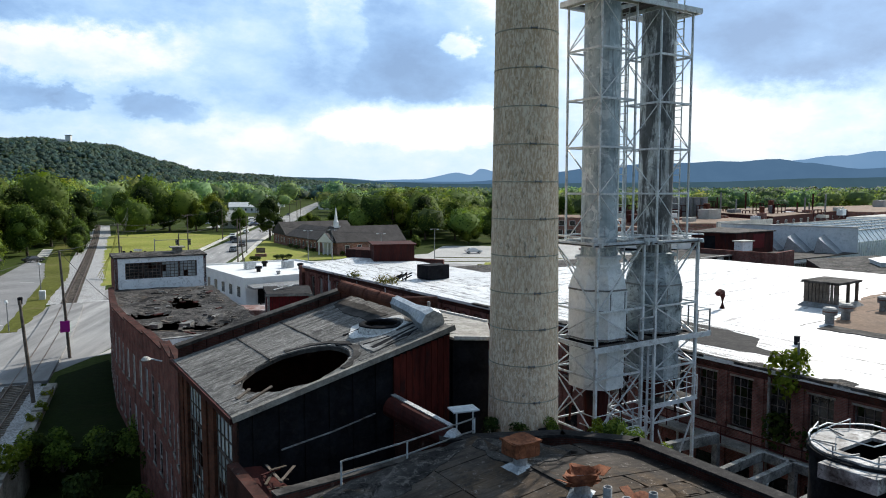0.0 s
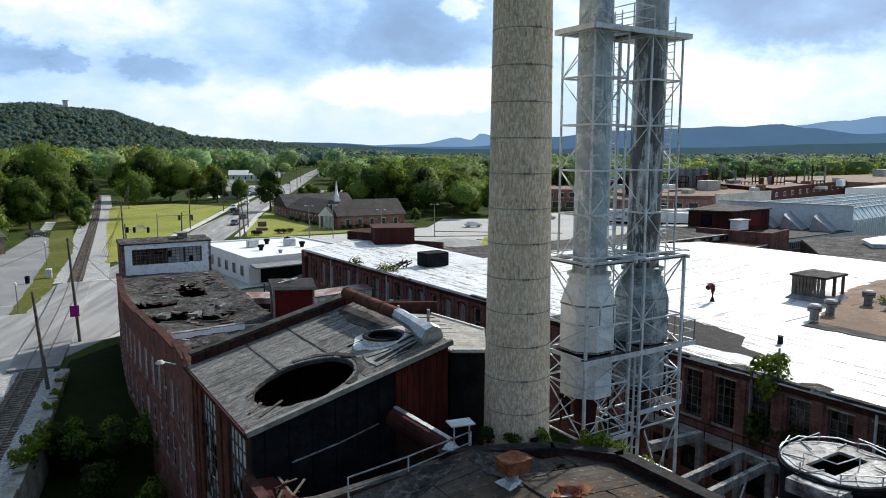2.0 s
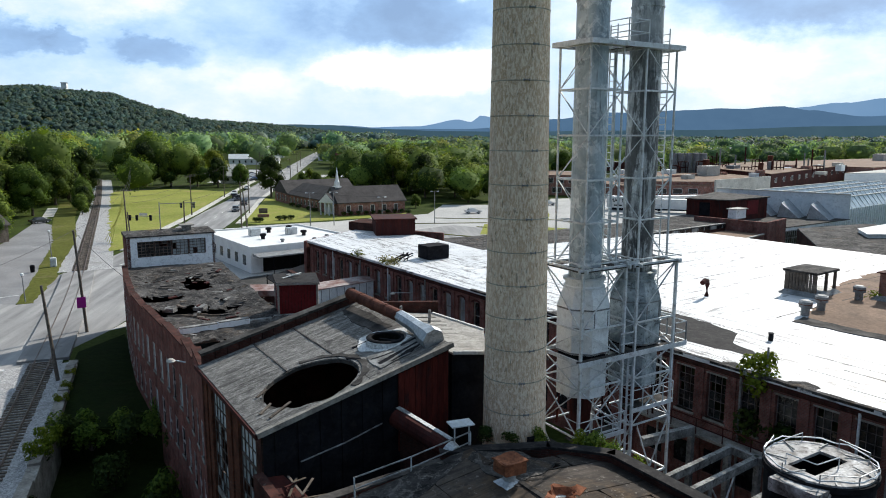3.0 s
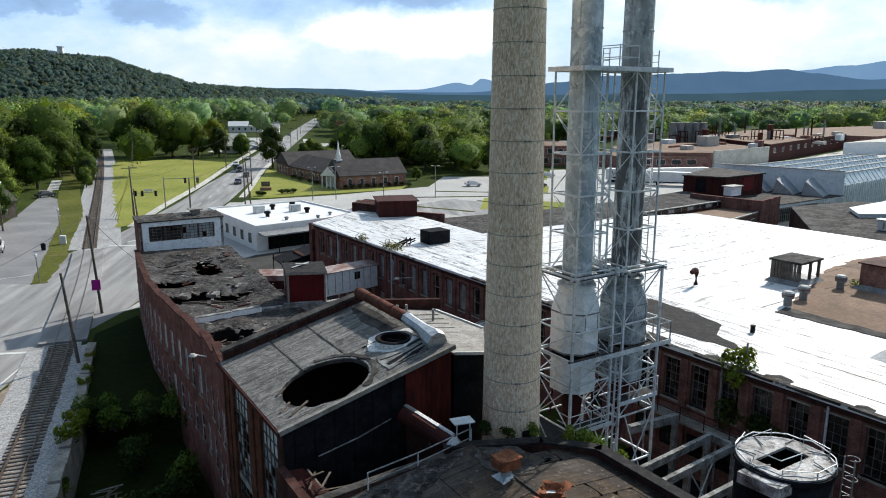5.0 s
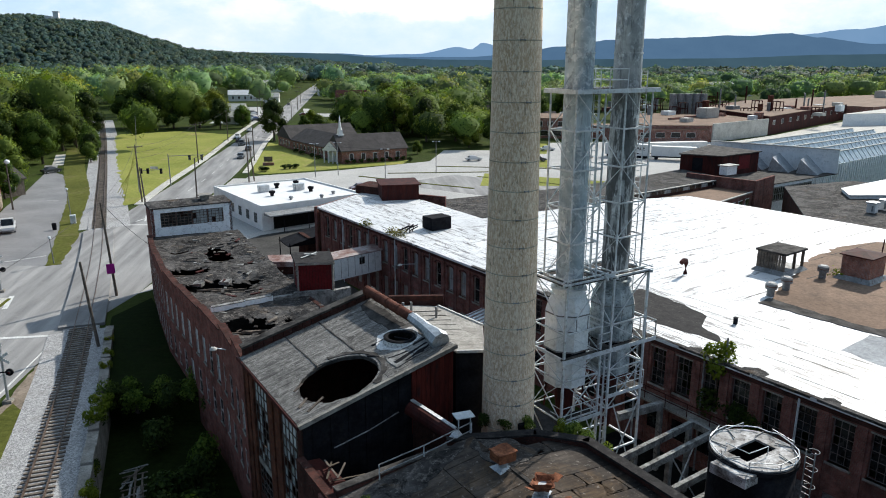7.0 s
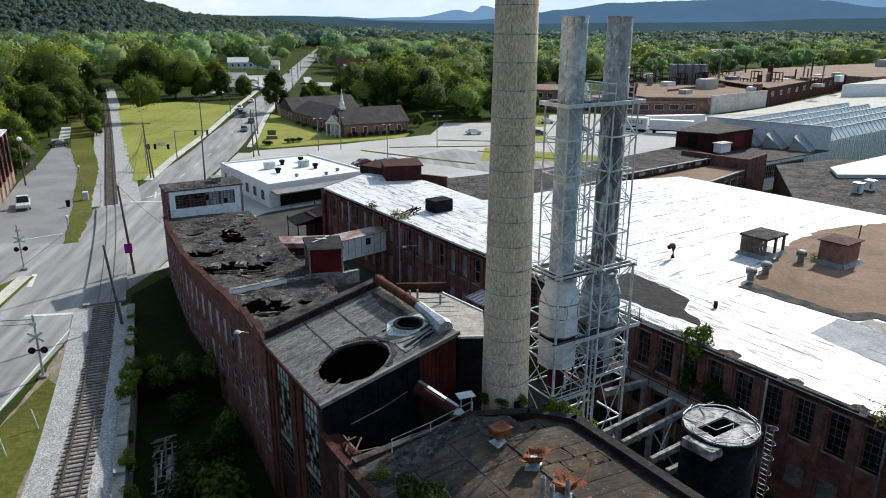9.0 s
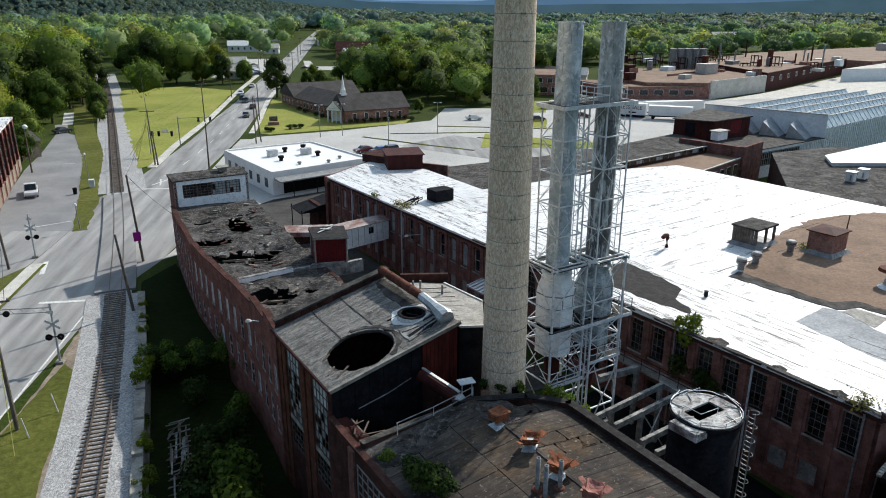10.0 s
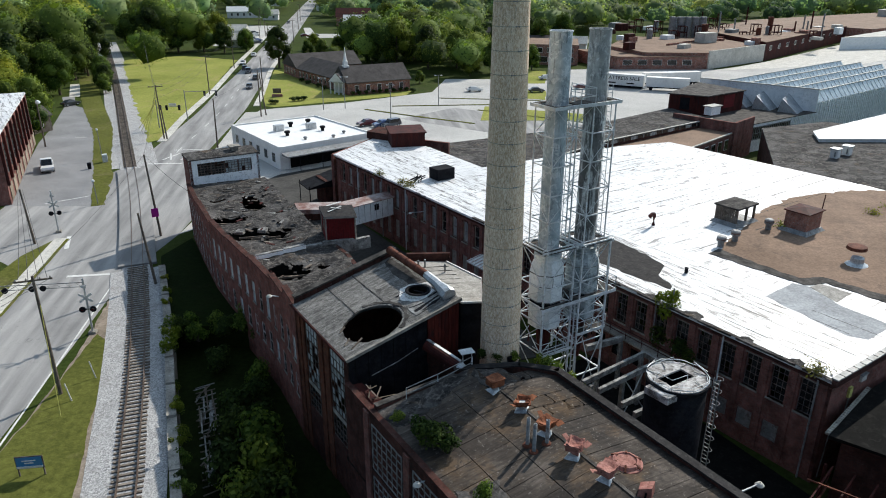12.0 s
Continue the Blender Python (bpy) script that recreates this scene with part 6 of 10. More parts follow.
for k, (q0, q1) in enumerate((((-13.0, 54.2), (-11.8, 55.6)), ((-12.9, 55.3), (-11.7, 54.6)))):
    single("fallen_board", Shape().beam((*q0, 10.02 + .08 * k), (*q1, 10.2 + .06 * k), 0.16, 0.04), PAINT_WHITE, "pale board lying on the hut roof", "board", "boards on the hut")
bridge = thing("link_bridge", "pale sheet-clad link bridge between wing and mill", "bridge")
bq = [(-13.4, 65.3), (-7.3, 70.8), (-8.4, 72.6), (-14.7, 67.2)]
part("body", Shape().wall(bq[0], bq[1], 4.1, 6.3, 0.12, [(5.2, 5.9, 5.2, 6.0)]).wall(bq[2], bq[3], 4.1, 6.3, 0.12).wall(bq[3], bq[0], 4.1, 6.3, 0.12).prism(bq, 3.95, 4.1), HOUSING, bridge, "grey-white sheet cladding")
for k in range(1, 9):
    p = lerp(bq[0], bq[1], k / 9)
    part("sheet_joint", Shape().box((p[0] + .02, p[1] - .02, 5.2), (0.04, 0.03, 2.1), 42), STEEL_DULL, bridge)
part("roof", Shape().prism([lerp((-10.9, 69), p, 1.07) for p in bq], 6.3, [6.4, 6.4, 6.55, 6.55]), RUST_PALE, bridge, "pale rust-stained sheet roof")
part("window", Shape().wall(lerp(bq[0], bq[1], .632), lerp(bq[0], bq[1], .72), 5.2, 6.0, 0.04), GLASS, bridge)
ps = thing("passage_roof", "low rust-pink sheet roof leading from wing to bridge", "roof")
part("sheet", Shape().prism([(-18.6, 65.2), (-13.2, 65.8), (-14.3, 68.4), (-19.4, 67.6)], 5.9, [6.5, 6.35, 6.5, 6.6]), RUST_PALE, ps)
part("wall", Shape().prism([(-18.2, 65.5), (-13.5, 66.0), (-14.5, 68.1), (-19.0, 67.4)], 0.1, 5.9), BRICK_OLD, ps)
part("ridge_board", Shape().beam((-15.2, 66.4, 6.62), (-13.6, 67.6, 6.75), 0.3, 0.06), PAINT_WHITE, ps)

# dark sheet canopy and rusty trusses by the mill's near end
annexe = thing("dark_annexe", "low annexe with a black sheet roof edged by pale tiles", "factory building")
AX = [(24.2, 21.4), (33.5, 14.5), (52.0, 30.0), (43.0, 35.6), (29.6, 26.3)]
part("roof", Shape().prism(AX, 5.7, [5.95, 5.5, 5.5, 6.3, 6.3]), VOID, annexe, "black sheet roof")
part("wall", Shape().prism([lerp((36, 25), p, 0.9) for p in AX], 0, 5.7), BRICK_OLD, annexe, "sooty brick wall")
for k in range(24):
    p, q = lerp(AX[4], AX[0], (k + .06) / 24), lerp(AX[4], AX[0], (k + .9) / 24)
    z_ = 6.3 - .35 * k / 24
    part("edge_tile", Shape().wall(p, q, z_ - .05, z_ + .1, -0.26), CONCRETE, annexe)
for k in range(5):
    p, q = lerp(AX[0], AX[1], (k + .5) / 5), lerp(AX[4], AX[2], (k + .5) / 5)
    part("roof_rib", Shape().beam((*p, 5.76 - .04 * k), (*q, 6.12 - .08 * k), 0.08, 0.05), BLACK, annexe)
trs = thing("rusty_trusses", "fallen rusty roof trusses leaning beside the annexe", "trusses")
TQ = frame_at(24.0, 21.0, -36)
for k in range(6):
    p, q = TQ(0.6 + 1.3 * k, -0.4), TQ(-0.6 + 1.3 * k, -7.0)
    part("chord", Shape().beam((*p, 4.3 - .1 * k), (*q, 3.2 + .12 * k), 0.1, 0.14), RUST_DARK, trs)
    part("chord", Shape().beam((*p, 2.9 - .1 * k), (*q, 2.0 + .12 * k), 0.1, 0.14), RUST, trs)
    for j in range(5):
        e, g = lerp(p, q, j / 5), lerp(p, q, (j + 1) / 5)
        f0, f1 = 4.3 - .1 * k - 1.1 * j / 5, 2.9 - .1 * k - .9 * (j + 1) / 5
        part("web", Shape().beam((*e, f0), (*g, f1), 0.06), RUST_DARK, trs)
for p in (TQ(0.2, -0.5), TQ(7.0, -0.5), TQ(-0.6, -6.8), TQ(6.0, -6.8)):
    part("post", Shape().beam((*p, 0), (*p, 4.4), 0.16), RUST_DARK, trs)
part("purlin", Shape().beam((*TQ(-0.5, -2.5), 4.2), (*TQ(8, -2.5), 4.0), 0.1), RUST, trs)
part("purlin", Shape().beam((*TQ(-0.5, -5.0), 3.9), (*TQ(8, -5.0), 3.7), 0.1), RUST, trs)
# fittings on the mill's end wall
p = MF(-0.06, 4.2)
wb = thing("wall_cabinet", "small pale box fixed to the brick end wall", "cabinet")
part("case", Shape().box((*p, 7.3), (0.7, 0.2, 0.5), 34.6), CONC_PALE, wb)
part("hood", Shape().box((*p, 7.6), (0.8, 0.34, 0.08), 34.6), STEEL_DULL, wb)
p = MF(-0.05, 2.6)
wl_ = thing("wall_fitting", "yellowish wall fitting on the brick end wall", "wall lamp")
part("case", Shape().box((*p, 6.7), (0.4, 0.24, 0.8), 34.6), GUY, wl_)
part("conduit", Shape().pipe([(*MF(-0.08, 2.6), 6.3), (*MF(-0.08, 2.5), 4.6), (*MF(-0.08, 1.0), 4.2), (*MF(-0.08, 0.6), 0.3)], 0.05, 6), STEEL_DULL, wl_)

# ---- lower flat building in front of the chimney ----
NE = frame_at(7.5, 24.9, 32)                  # across (minus): along its long parapet towards the camera
near_b = thing("pump_house", "low derelict brick building with a panelled concrete roof", "factory building")
NZ = 8.5
W0 = -13.3
roof_pl = [NE(W0, -30), NE(-0.2, -30), NE(-0.2, 0), NE(-2.2, 2.0), NE(-6.0, 3.4), NE(W0, 3.2)]
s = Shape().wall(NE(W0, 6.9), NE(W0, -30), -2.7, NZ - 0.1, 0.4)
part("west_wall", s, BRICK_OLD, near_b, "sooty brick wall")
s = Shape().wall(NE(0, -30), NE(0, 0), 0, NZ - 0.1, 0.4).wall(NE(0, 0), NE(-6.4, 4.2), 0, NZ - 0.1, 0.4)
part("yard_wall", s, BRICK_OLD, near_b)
def near_z(a):
    """The roof is a shallow gable with its ridge along the row of vents."""
    return 9.05 - 0.11 * abs(a + 5.5)
# near-black slab paints the darkness below the broken panels
part("floor_slab", Shape().prism(roof_pl, 4.0, 4.2), VOID, near_b)
# parapet
def kerb(pts, z0, z1, t, mat, parent, name="parapet"):
    for a, b in zip(pts, pts[1:]):
        part(name, Shape().wall(a, b, z0, z1, t), mat, parent)
kerb([NE(-0.45, -30), NE(-0.45, 0.1), NE(-2.3, 2.1), NE(-6.5, 4.0)], NZ - 0.3, NZ + 0.42, 0.45, BRICK_OLD, near_b)
kerb([NE(-0.5, -30), NE(-0.5, 0.1), NE(-2.35, 2.15), NE(-6.5, 4.05)], NZ + 0.42, NZ + 0.52, 0.55, BITUMEN, near_b, "coping")
# concrete roof panels
rng = random.Random(5)
panel_mesh = {}
def panel_shape(w, d, k):
    key = (round(w, 2), round(d, 2), k)
    if key not in panel_mesh:
        sh = Shape().box((0, 0, 0), (w - 0.035, d - 0.03, 0.1), 0)
        panel_mesh[key] = sh.mesh("roof_panel")
        panel_mesh[key].materials.append(PANEL)
    return panel_mesh[key]
m = Mat("roof_panel_concrete", 0.88, 0, 0.2)
c = m.ramp(m.noise(0.3, 7, 0.65), [(0.32, (0.018, 0.016, 0.015)), (0.5, (0.05, 0.041, 0.034)), (0.66, (0.105, 0.088, 0.074))])
c = m.mix(m.ramp(m.noise(0.22, 6, 0.7, warp=0.4), [(0.52, 0.0), (0.64, 0.6)]), c, (0.125, 0.078, 0.04))
c = m.mix(0.6, c, m.ramp(m.random(), [(0.0, 0.65), (1.0, 1.2)]), "MULTIPLY")
grain_ = m.n.new("ShaderNodeTexNoise"); grain_.inputs["Scale"].default_value, grain_.inputs["Detail"].default_value, grain_.inputs["Roughness"].default_value = 1.0, 8, 0.75
m.l.new(m.turned(-32, (0.8, 5.5, 1)), grain_.inputs["Vector"])
c = m.mix(0.8, c, m.ramp(grain_.outputs["Fac"], [(0.36, 0.45), (0.64, 1.45)]), "MULTIPLY")
c = m.mix(m.ramp(m.noise(1.5, 9, 0.78, warp=0.9), [(0.54, 0.0), (0.62, 0.8)]), c, (0.03, 0.026, 0.023))
c = m.mix(m.ramp(m.noise(4.5, 9, 0.8, warp=0.5), [(0.58, 0.0), (0.65, 0.75)]), c, (0.32, 0.29, 0.265))
m.colour(c).bump(m.noise(5, 6), 0.4, 0.03)
PANEL = m.m
def holed_panel(w, d, hx, hy, rx, ry, seed):
    """A roof panel with a ragged hole broken through it."""
    n_ = 16
    sh = Shape()
    out, inn = [], []
    for k in range(n_):
        t = 2 * math.pi * (k + 0.5) / n_
        cx_, sy = math.cos(t), math.sin(t)
        q_ = min((w / 2 - .02) / max(abs(cx_), 1e-6), (d / 2 - .02) / max(abs(sy), 1e-6))
        out.append((cx_ * q_, sy * q_))
        e = 1 + 0.45 * noise.noise((k * 0.9, seed, 0))
        inn.append((hx + rx * e * cx_, hy + ry * e * sy))
    for z in (0.05, -0.05):
        sh.v += [(*p, z) for p in out] + [(*p, z) for p in inn]
    for k in range(n_):
        m_ = (k + 1) % n_
        sh.f += [(k, m_, n_ + m_, n_ + k), (2 * n_ + m_, 2 * n_ + k, 3 * n_ + k, 3 * n_ + m_), (n_ + k, n_ + m_, 3 * n_ + m_, 3 * n_ + k)]
    return sh
# holes broken through: place (along, across) and half sizes
HOLES_N = [(-3.5, -2.85, 0.5, 0.26), (-2.55, -3.7, 0.55, 0.27), (-4.1, -1.8, 0.2, 0.12), (-3.5, 0.55, 0.45, 0.3)]
def lay_panel(a0, a1, b, d):
    am, bmid = (a0 + a1) / 2, b - d / 2
    tip = math.degrees(math.atan(0.11)) * (1 if am > -5.5 else -1)
    spot = [h_ for h_ in HOLES_N if a0 < h_[0] < a1 and b - d < h_[1] < b]
    if spot and a1 - a0 > 2:
        h_ = spot[0]
        e0, e1 = max(a0, h_[0] - 0.85), min(a1, h_[0] + 0.85)
        for q0, q1 in ((a0, e0), (e0, e1), (e1, a1)):
            if q1 - q0 > 0.05:
                lay_panel(q0, q1, b, d)
        return
    if spot:
        h_ = spot[0]
        lim = min(h_[3], h_[1] - (b - d) - .06, b - h_[1] - .06)
        ob = part("roof_panel", holed_panel(a1 - a0, d, h_[0] - am, h_[1] - bmid, h_[2], lim, b), PANEL, near_b)
    else:
        ob = part("roof_panel", panel_shape(a1 - a0, d, 0), PANEL, near_b)
    ob.matrix_basis = pose(*NE(am, bmid), near_z(am) + rng.uniform(-0.012, 0.012), 0, 0, 32) @ pose(0, 0, 0, rng.uniform(-0.4, 0.4), tip, 0)
for a1, a0, b, d in ((-0.5, -5.5, 1.3, 1.02), (-5.5, -8.05, 3.1, 1.5), (-8.05, -10.6, 3.1, 1.5), (-10.6, W0 + 0.05, 3.1, 1.5)):
    while b > -22:
        lay_panel(a0, a1, b, d)
        b -= d
# collapsed section next to the boiler house
sec = thing("open_pit_house", "roofless brick section with a rusty rim and a dark interior", "factory building")
kerb([NE(-5.6, 3.75), NE(-9.0, 3.6), NE(W0 + .4, 3.3)], 3, NZ + 0.12, 0.35, BRICK_OLD, sec, "rim_wall")
kerb([NE(-5.6, 3.85), NE(-9.0, 3.7), NE(W0 + .4, 3.4)], NZ + 0.12, NZ + 0.18, 0.45, TAR, sec, "rim_coping")
kerb([NE(-6.6, 7.2), NE(-5.6, 3.8)], 3, NZ + .1, 0.4, BRICK_OLD, sec, "rim_wall")
# pit floor: shade of the interior put into its colour
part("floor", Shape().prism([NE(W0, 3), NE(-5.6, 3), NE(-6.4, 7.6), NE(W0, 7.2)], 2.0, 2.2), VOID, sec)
# rusty edge strip and fallen sheets along the street side of the pit
part("edge_sheet", Shape().prism([NE(W0 + .38, 6.6), NE(W0 + .38, 3.4), NE(W0 + 1.5, 3.4), NE(W0 + 1.1, 6.6)], NZ - .45, [NZ - .2, NZ - .3, NZ - .34, NZ - .28]), RUST_DARK, sec, "dull red rusty sheet ledge")
rng = random.Random(8)
for k in range(9):
    p = NE(W0 + 1.2 + rng.uniform(-.7, .6), 3.9 + rng.random() * 1.6)
    q_ = NE(W0 + 1.2 + rng.uniform(-.6, 1.2), 3.7 + rng.random() * 2.2)
    part("fallen_lath", Shape().beam((*p, NZ - .2 + .05 * k), (*q_, NZ - .35 + .07 * k), 0.09, 0.03), (RUST_DARK, BARK, WOOD)[k % 3], sec)

# dark soil and moss drifted over the far, low side of the roof
def soil(poly, mat, label, seed, lift=0.075):
    pts_ = [NE(*p) for p in poly]
    out = []
    for a, b in zip(poly, poly[1:] + poly[:1]):
        n_ = max(1, int(math.hypot(b[0] - a[0], b[1] - a[1]) / 0.35))
        for j in range(n_):
            x, y = lerp(a, b, j / n_)
            out.append((x + .35 * noise.noise((x * 1.3, y * 1.3, seed)), y + .35 * noise.noise((x * 1.3, y * 1.3, seed + 5))))
    return part("soil_drift", Shape().prism([NE(*p) for p in out], [near_z(p[0]) - .05 for p in out], [near_z(p[0]) + lift for p in out]), mat, near_b, label)
soil([(-12.6, 0.6), (-9.6, 1.2), (-6.4, 2.4), (-6.0, 3.1), (-12.9, 2.9)], FELT, "black soil drifted over the roof", 1)
soil([(-6.0, -0.4), (-3.4, 0.6), (-3.9, 1.9), (-5.6, 2.9), (-6.2, 2.2)], FELT, "black soil drifted over the roof", 2)
soil([(-12.8, -9.6), (-10.9, -9.0), (-10.4, -6.4), (-12.8, -5.8)], FELT, "black soil drifted over the roof", 3)

# ---- buildings further off ----
def gable(poly4, z0, z1, over=0.4):
    """Gabled roof on a rectangle given by four corners; the ridge runs along the first side."""
    a, b, c, d = [Vector(p) for p in poly4]
    u, v = (b - a).normalized() * over, (d - a).normalized() * over
    a, b, c, d = a - u - v, b + u - v, c + u + v, d - u + v
    m0, m1 = (a + d) / 2, (b + c) / 2
    s = Shape()
    s.add([(*a, z0), (*b, z0), (*c, z0), (*d, z0), (*m0, z1), (*m1, z1), (*a, z0 - .2), (*b, z0 - .2), (*c, z0 - .2), (*d, z0 - .2)],
          [(0, 1, 5, 4), (2, 3, 4, 5), (1, 2, 5), (3, 0, 4), (6, 7, 1, 0), (7, 8, 2, 1), (8, 9, 3, 2), (9, 6, 0, 3), (9, 8, 7, 6)])
    return s

def rect(x, y, deg, w, d):
    f = frame_at(x, y, deg)
    return [f(0, 0), f(w, 0), f(w, d), f(0, d)]

def punch(shape_parent, a, b, z0, z1, n, w, mat, set_=0.02, margin=1.0, name="window"):
    """A row of windows with frames on the wall face from a to b."""
    a, b = Vector(a), Vector(b)
    length = (b - a).length
    d = (b - a).normalized()
    out = Vector((d.y, -d.x)) * set_
    for k in range(n):
        c = margin + (length - 2 * margin) * (k + 0.5) / n
        p, q = a + d * (c - w / 2) + out, a + d * (c + w / 2) + out
        fr_ = part(name, Shape().wall(p - d * .1, q + d * .1, z0 - .1, z1 + .1, 0.06), WHITE_WALL, shape_parent)
        o2 = out * (0.04 / set_)
        part("pane", Shape().wall(p + o2, q + o2, z0, z1, 0.05), GLASS, fr_)

# one-storey white shop
shop = thing("white_shop", "one-storey white painted shop with a flat white roof and canopy", "shop building")
sp = [(-29.8, 106.4), (-14.4, 118.8), (-28.2, 135.4), (-43.6, 125.6)]
part("wall", Shape().prism(sp, 0, 3.8), WHITE_WALL, shop)
cc = (sum(p[0] for p in sp) / 4, sum(p[1] for p in sp) / 4)
part("roof", Shape().prism([lerp(cc, p, 0.985) for p in sp], 3.7, 3.88), WHITE_WALL, shop)
for a, b in zip(sp, sp[1:] + sp[:1]):
    part("parapet", Shape().wall(a, b, 3.8, 4.15, 0.3), WHITE_WALL, shop)
can = [(-29.4, 106.0), (-14.2, 118.2), (-12.7, 116.4), (-27.9, 104.2)]
part("canopy", Shape().prism(can[::-1], 2.75, [2.95, 2.95, 3.2, 3.2]), STEEL_DULL, shop, "grey sloping canopy")
punch(shop, sp[3], sp[0], 1.0, 2.6, 6, 1.3, GLASS)
for f in (0.12, 0.35, 0.6, 0.85):
    part("canopy_post", Shape().tube((*lerp(can[3], can[2], f), 0), (*lerp(can[3], can[2], f), 2.8), 0.06, n=8), BLACK, shop)
# front painted near-black for the shade under the canopy
part("shop_front", Shape().wall(lerp(sp[0], sp[1], 0.1), lerp(sp[0], sp[1], 0.92), 0.1, 2.75, -0.1), VOID, shop)
roof_kit = [(-33, 121, "box"), (-30.5, 117, "fan"), (-27, 123, "box"), (-24.5, 121.5, "fan"), (-26.5, 113.8, "dome"), (-21.5, 115.5, "dome"), (-20, 119, "dome"), (-31.5, 125, "fan"), (-28.5, 128, "fan")]
for x, y, kind_ in roof_kit:
    if kind_ == "box":
        t = thing("air_conditioner", "pale box air conditioner on the shop roof", "air conditioner", group="shop roof units")
        part("case", Shape().box((x, y, 4.5), (1.8, 1.2, 1.2), 39), ALU, t)
        part("grille", Shape().box((x + .05, y - .62, 4.5), (1.2, .1, .8), 39), STEEL_DULL, t)
    elif kind_ == "fan":
        single("exhaust_fan", Shape().lathe((x, y, 3.88), [(0.35, 0), (0.35, 0.5), (0.55, 0.55), (0.55, 0.9), (0.2, 1.0)], 14, True), BLACK, "dark exhaust fan on the shop roof", "roof fan", "shop roof fans")
    else:
        single("roof_vent", Shape().lathe((x, y, 3.88), [(0.25, 0), (0.25, 0.3), (0.42, 0.32), (0.3, 0.55)], 12, True), STEEL_DULL, "small grey dome vent on the shop roof", "roof vent", "shop roof vents")

# church
church = thing("church", "low red brick church with grey shingle roofs and a white steeple", "church")
ch1 = rect(-27.4, 184.0, 27, 19, 11.5)
part("wall", Shape().prism(ch1, 0, 3.5), BRICK_NEW, church)
part("roof", gable(ch1, 3.5, 7.4), SLATE_ROOF, church, "grey shingle gable roof")
punch(church, ch1[0], ch1[1], 0.9, 2.6, 5, 1.0, GLASS)
punch(church, ch1[1], ch1[2], 0.9, 2.6, 2, 1.0, GLASS)
ch2 = rect(-47.7, 216.1, -55.4, 25.5, 11)
part("wall", Shape().prism(ch2, 0, 3.2), BRICK_NEW, church)
part("roof", gable(ch2, 3.2, 6.4), SLATE_ROOF, church, "grey shingle gable roof")
punch(church, ch2[0], ch2[1], 0.9, 2.3, 9, 0.8, GLASS)
ch3 = rect(-54.4, 228.2, -61, 14, 22)
part("wall", Shape().prism(ch3, 0, 3.4), BRICK_NEW, church)
part("roof", gable([ch3[3], ch3[0], ch3[1], ch3[2]], 3.4, 7.0), SLATE_ROOF, church, "grey shingle gable roof")
punch(church, ch3[0], ch3[1], 0.9, 2.4, 4, 0.9, GLASS)
por = rect(-33.2, 187.3, -31, 5.6, 9)
part("porch", Shape().prism([lerp(por[3], por[0], 0.75), lerp(por[2], por[1], 0.75), por[2], por[3]], 0, 3.5), WHITE_WALL, church)
part("porch_roof", gable([por[3], por[0], por[1], por[2]], 3.5, 5.9, 0.25), SLATE_ROOF, church)
c0_, c1_ = Vector(por[0]), Vector(por[1])
out_ = Vector((c1_ - c0_).normalized().yx) * Vector((1, -1)) * 0.28
part("pediment", Shape().add([(*(c0_ + out_), 3.35), (*(c1_ + out_), 3.35), (*((c0_ + c1_) / 2 + out_), 5.85), (*c0_, 3.35), (*c1_, 3.35), (*((c0_ + c1_) / 2), 5.85)], [(0, 1, 2), (5, 4, 3), (0, 3, 4, 1), (1, 4, 5, 2), (2, 5, 3, 0)]), WHITE_WALL, church, "white pediment")
for k in range(4):
    p = lerp(por[0], por[1], (k + 0.4) / 3.8)
    part("column", Shape().tube((*p, 0), (*p, 3.4), 0.2, n=10), WHITE_WALL, church, "white column")
s = Shape().box((-28.6, 190.0, 6.2), (1.6, 1.6, 2.2), 27).box((-28.6, 190.0, 7.35), (1.85, 1.85, 0.2), 27).box((-28.6, 190.0, 8.0), (1.15, 1.15, 1.2), 27)
steeple = part("steeple", s, WHITE_WALL, church, "white steeple with a thin spire")
part("spire", Shape().lathe((-28.6, 190.0, 8.55), [(0.7, 0), (0.45, 0.6), (0.04, 4.0)], 8), WHITE_WALL, steeple)

# red brick building by the side street
red = thing("red_street_building", "red painted brick building with tall piers beside the street", "commercial building")
rbp = [(-66.8, 86.6), (-84.0, 125.8), (-100, 118), (-84, 79)]
part("wall", Shape().prism(rbp, 0, 10.2), BRICK, red)
part("roof", Shape().prism([lerp((-84, 102), p, 1.01) for p in rbp], 10.2, 10.5), WHITE_ROOF, red)
for k in range(9):
    p = lerp(rbp[0], rbp[1], (k + 0.1) / 9)
    part("pier", Shape().box((p[0] + .15, p[1] + .05, 6.6), (0.5, 0.7, 7.2), 24), RUST_DARK, red, "dark red pier")
    q0, q1 = lerp(rbp[0], rbp[1], (k + 0.3) / 9), lerp(rbp[0], rbp[1], (k + 0.9) / 9)
    w = part("window", Shape().wall((q0[0] + .12, q0[1] + .05), (q1[0] + .12, q1[1] + .05), 4.4, 9.0, 0.06), GLASS, red)
    part("base_panel", Shape().wall((q0[0] + .1, q0[1] + .04), (q1[0] + .1, q1[1] + .04), 0.2, 2.8, 0.06), DIRT, red)

# dark-roofed workshop behind the mill
back = thing("rear_workshop", "long dark-roofed brick workshop behind the mill", "factory building")
bp = [(-2.2, 90.5), (4.9, 80.2), (14.3, 88.0), (27.6, 101.8), (51.3, 119.8), (46.3, 131.2), (31.0, 118.0), (16.6, 108.3), (-2.4, 98.5)]
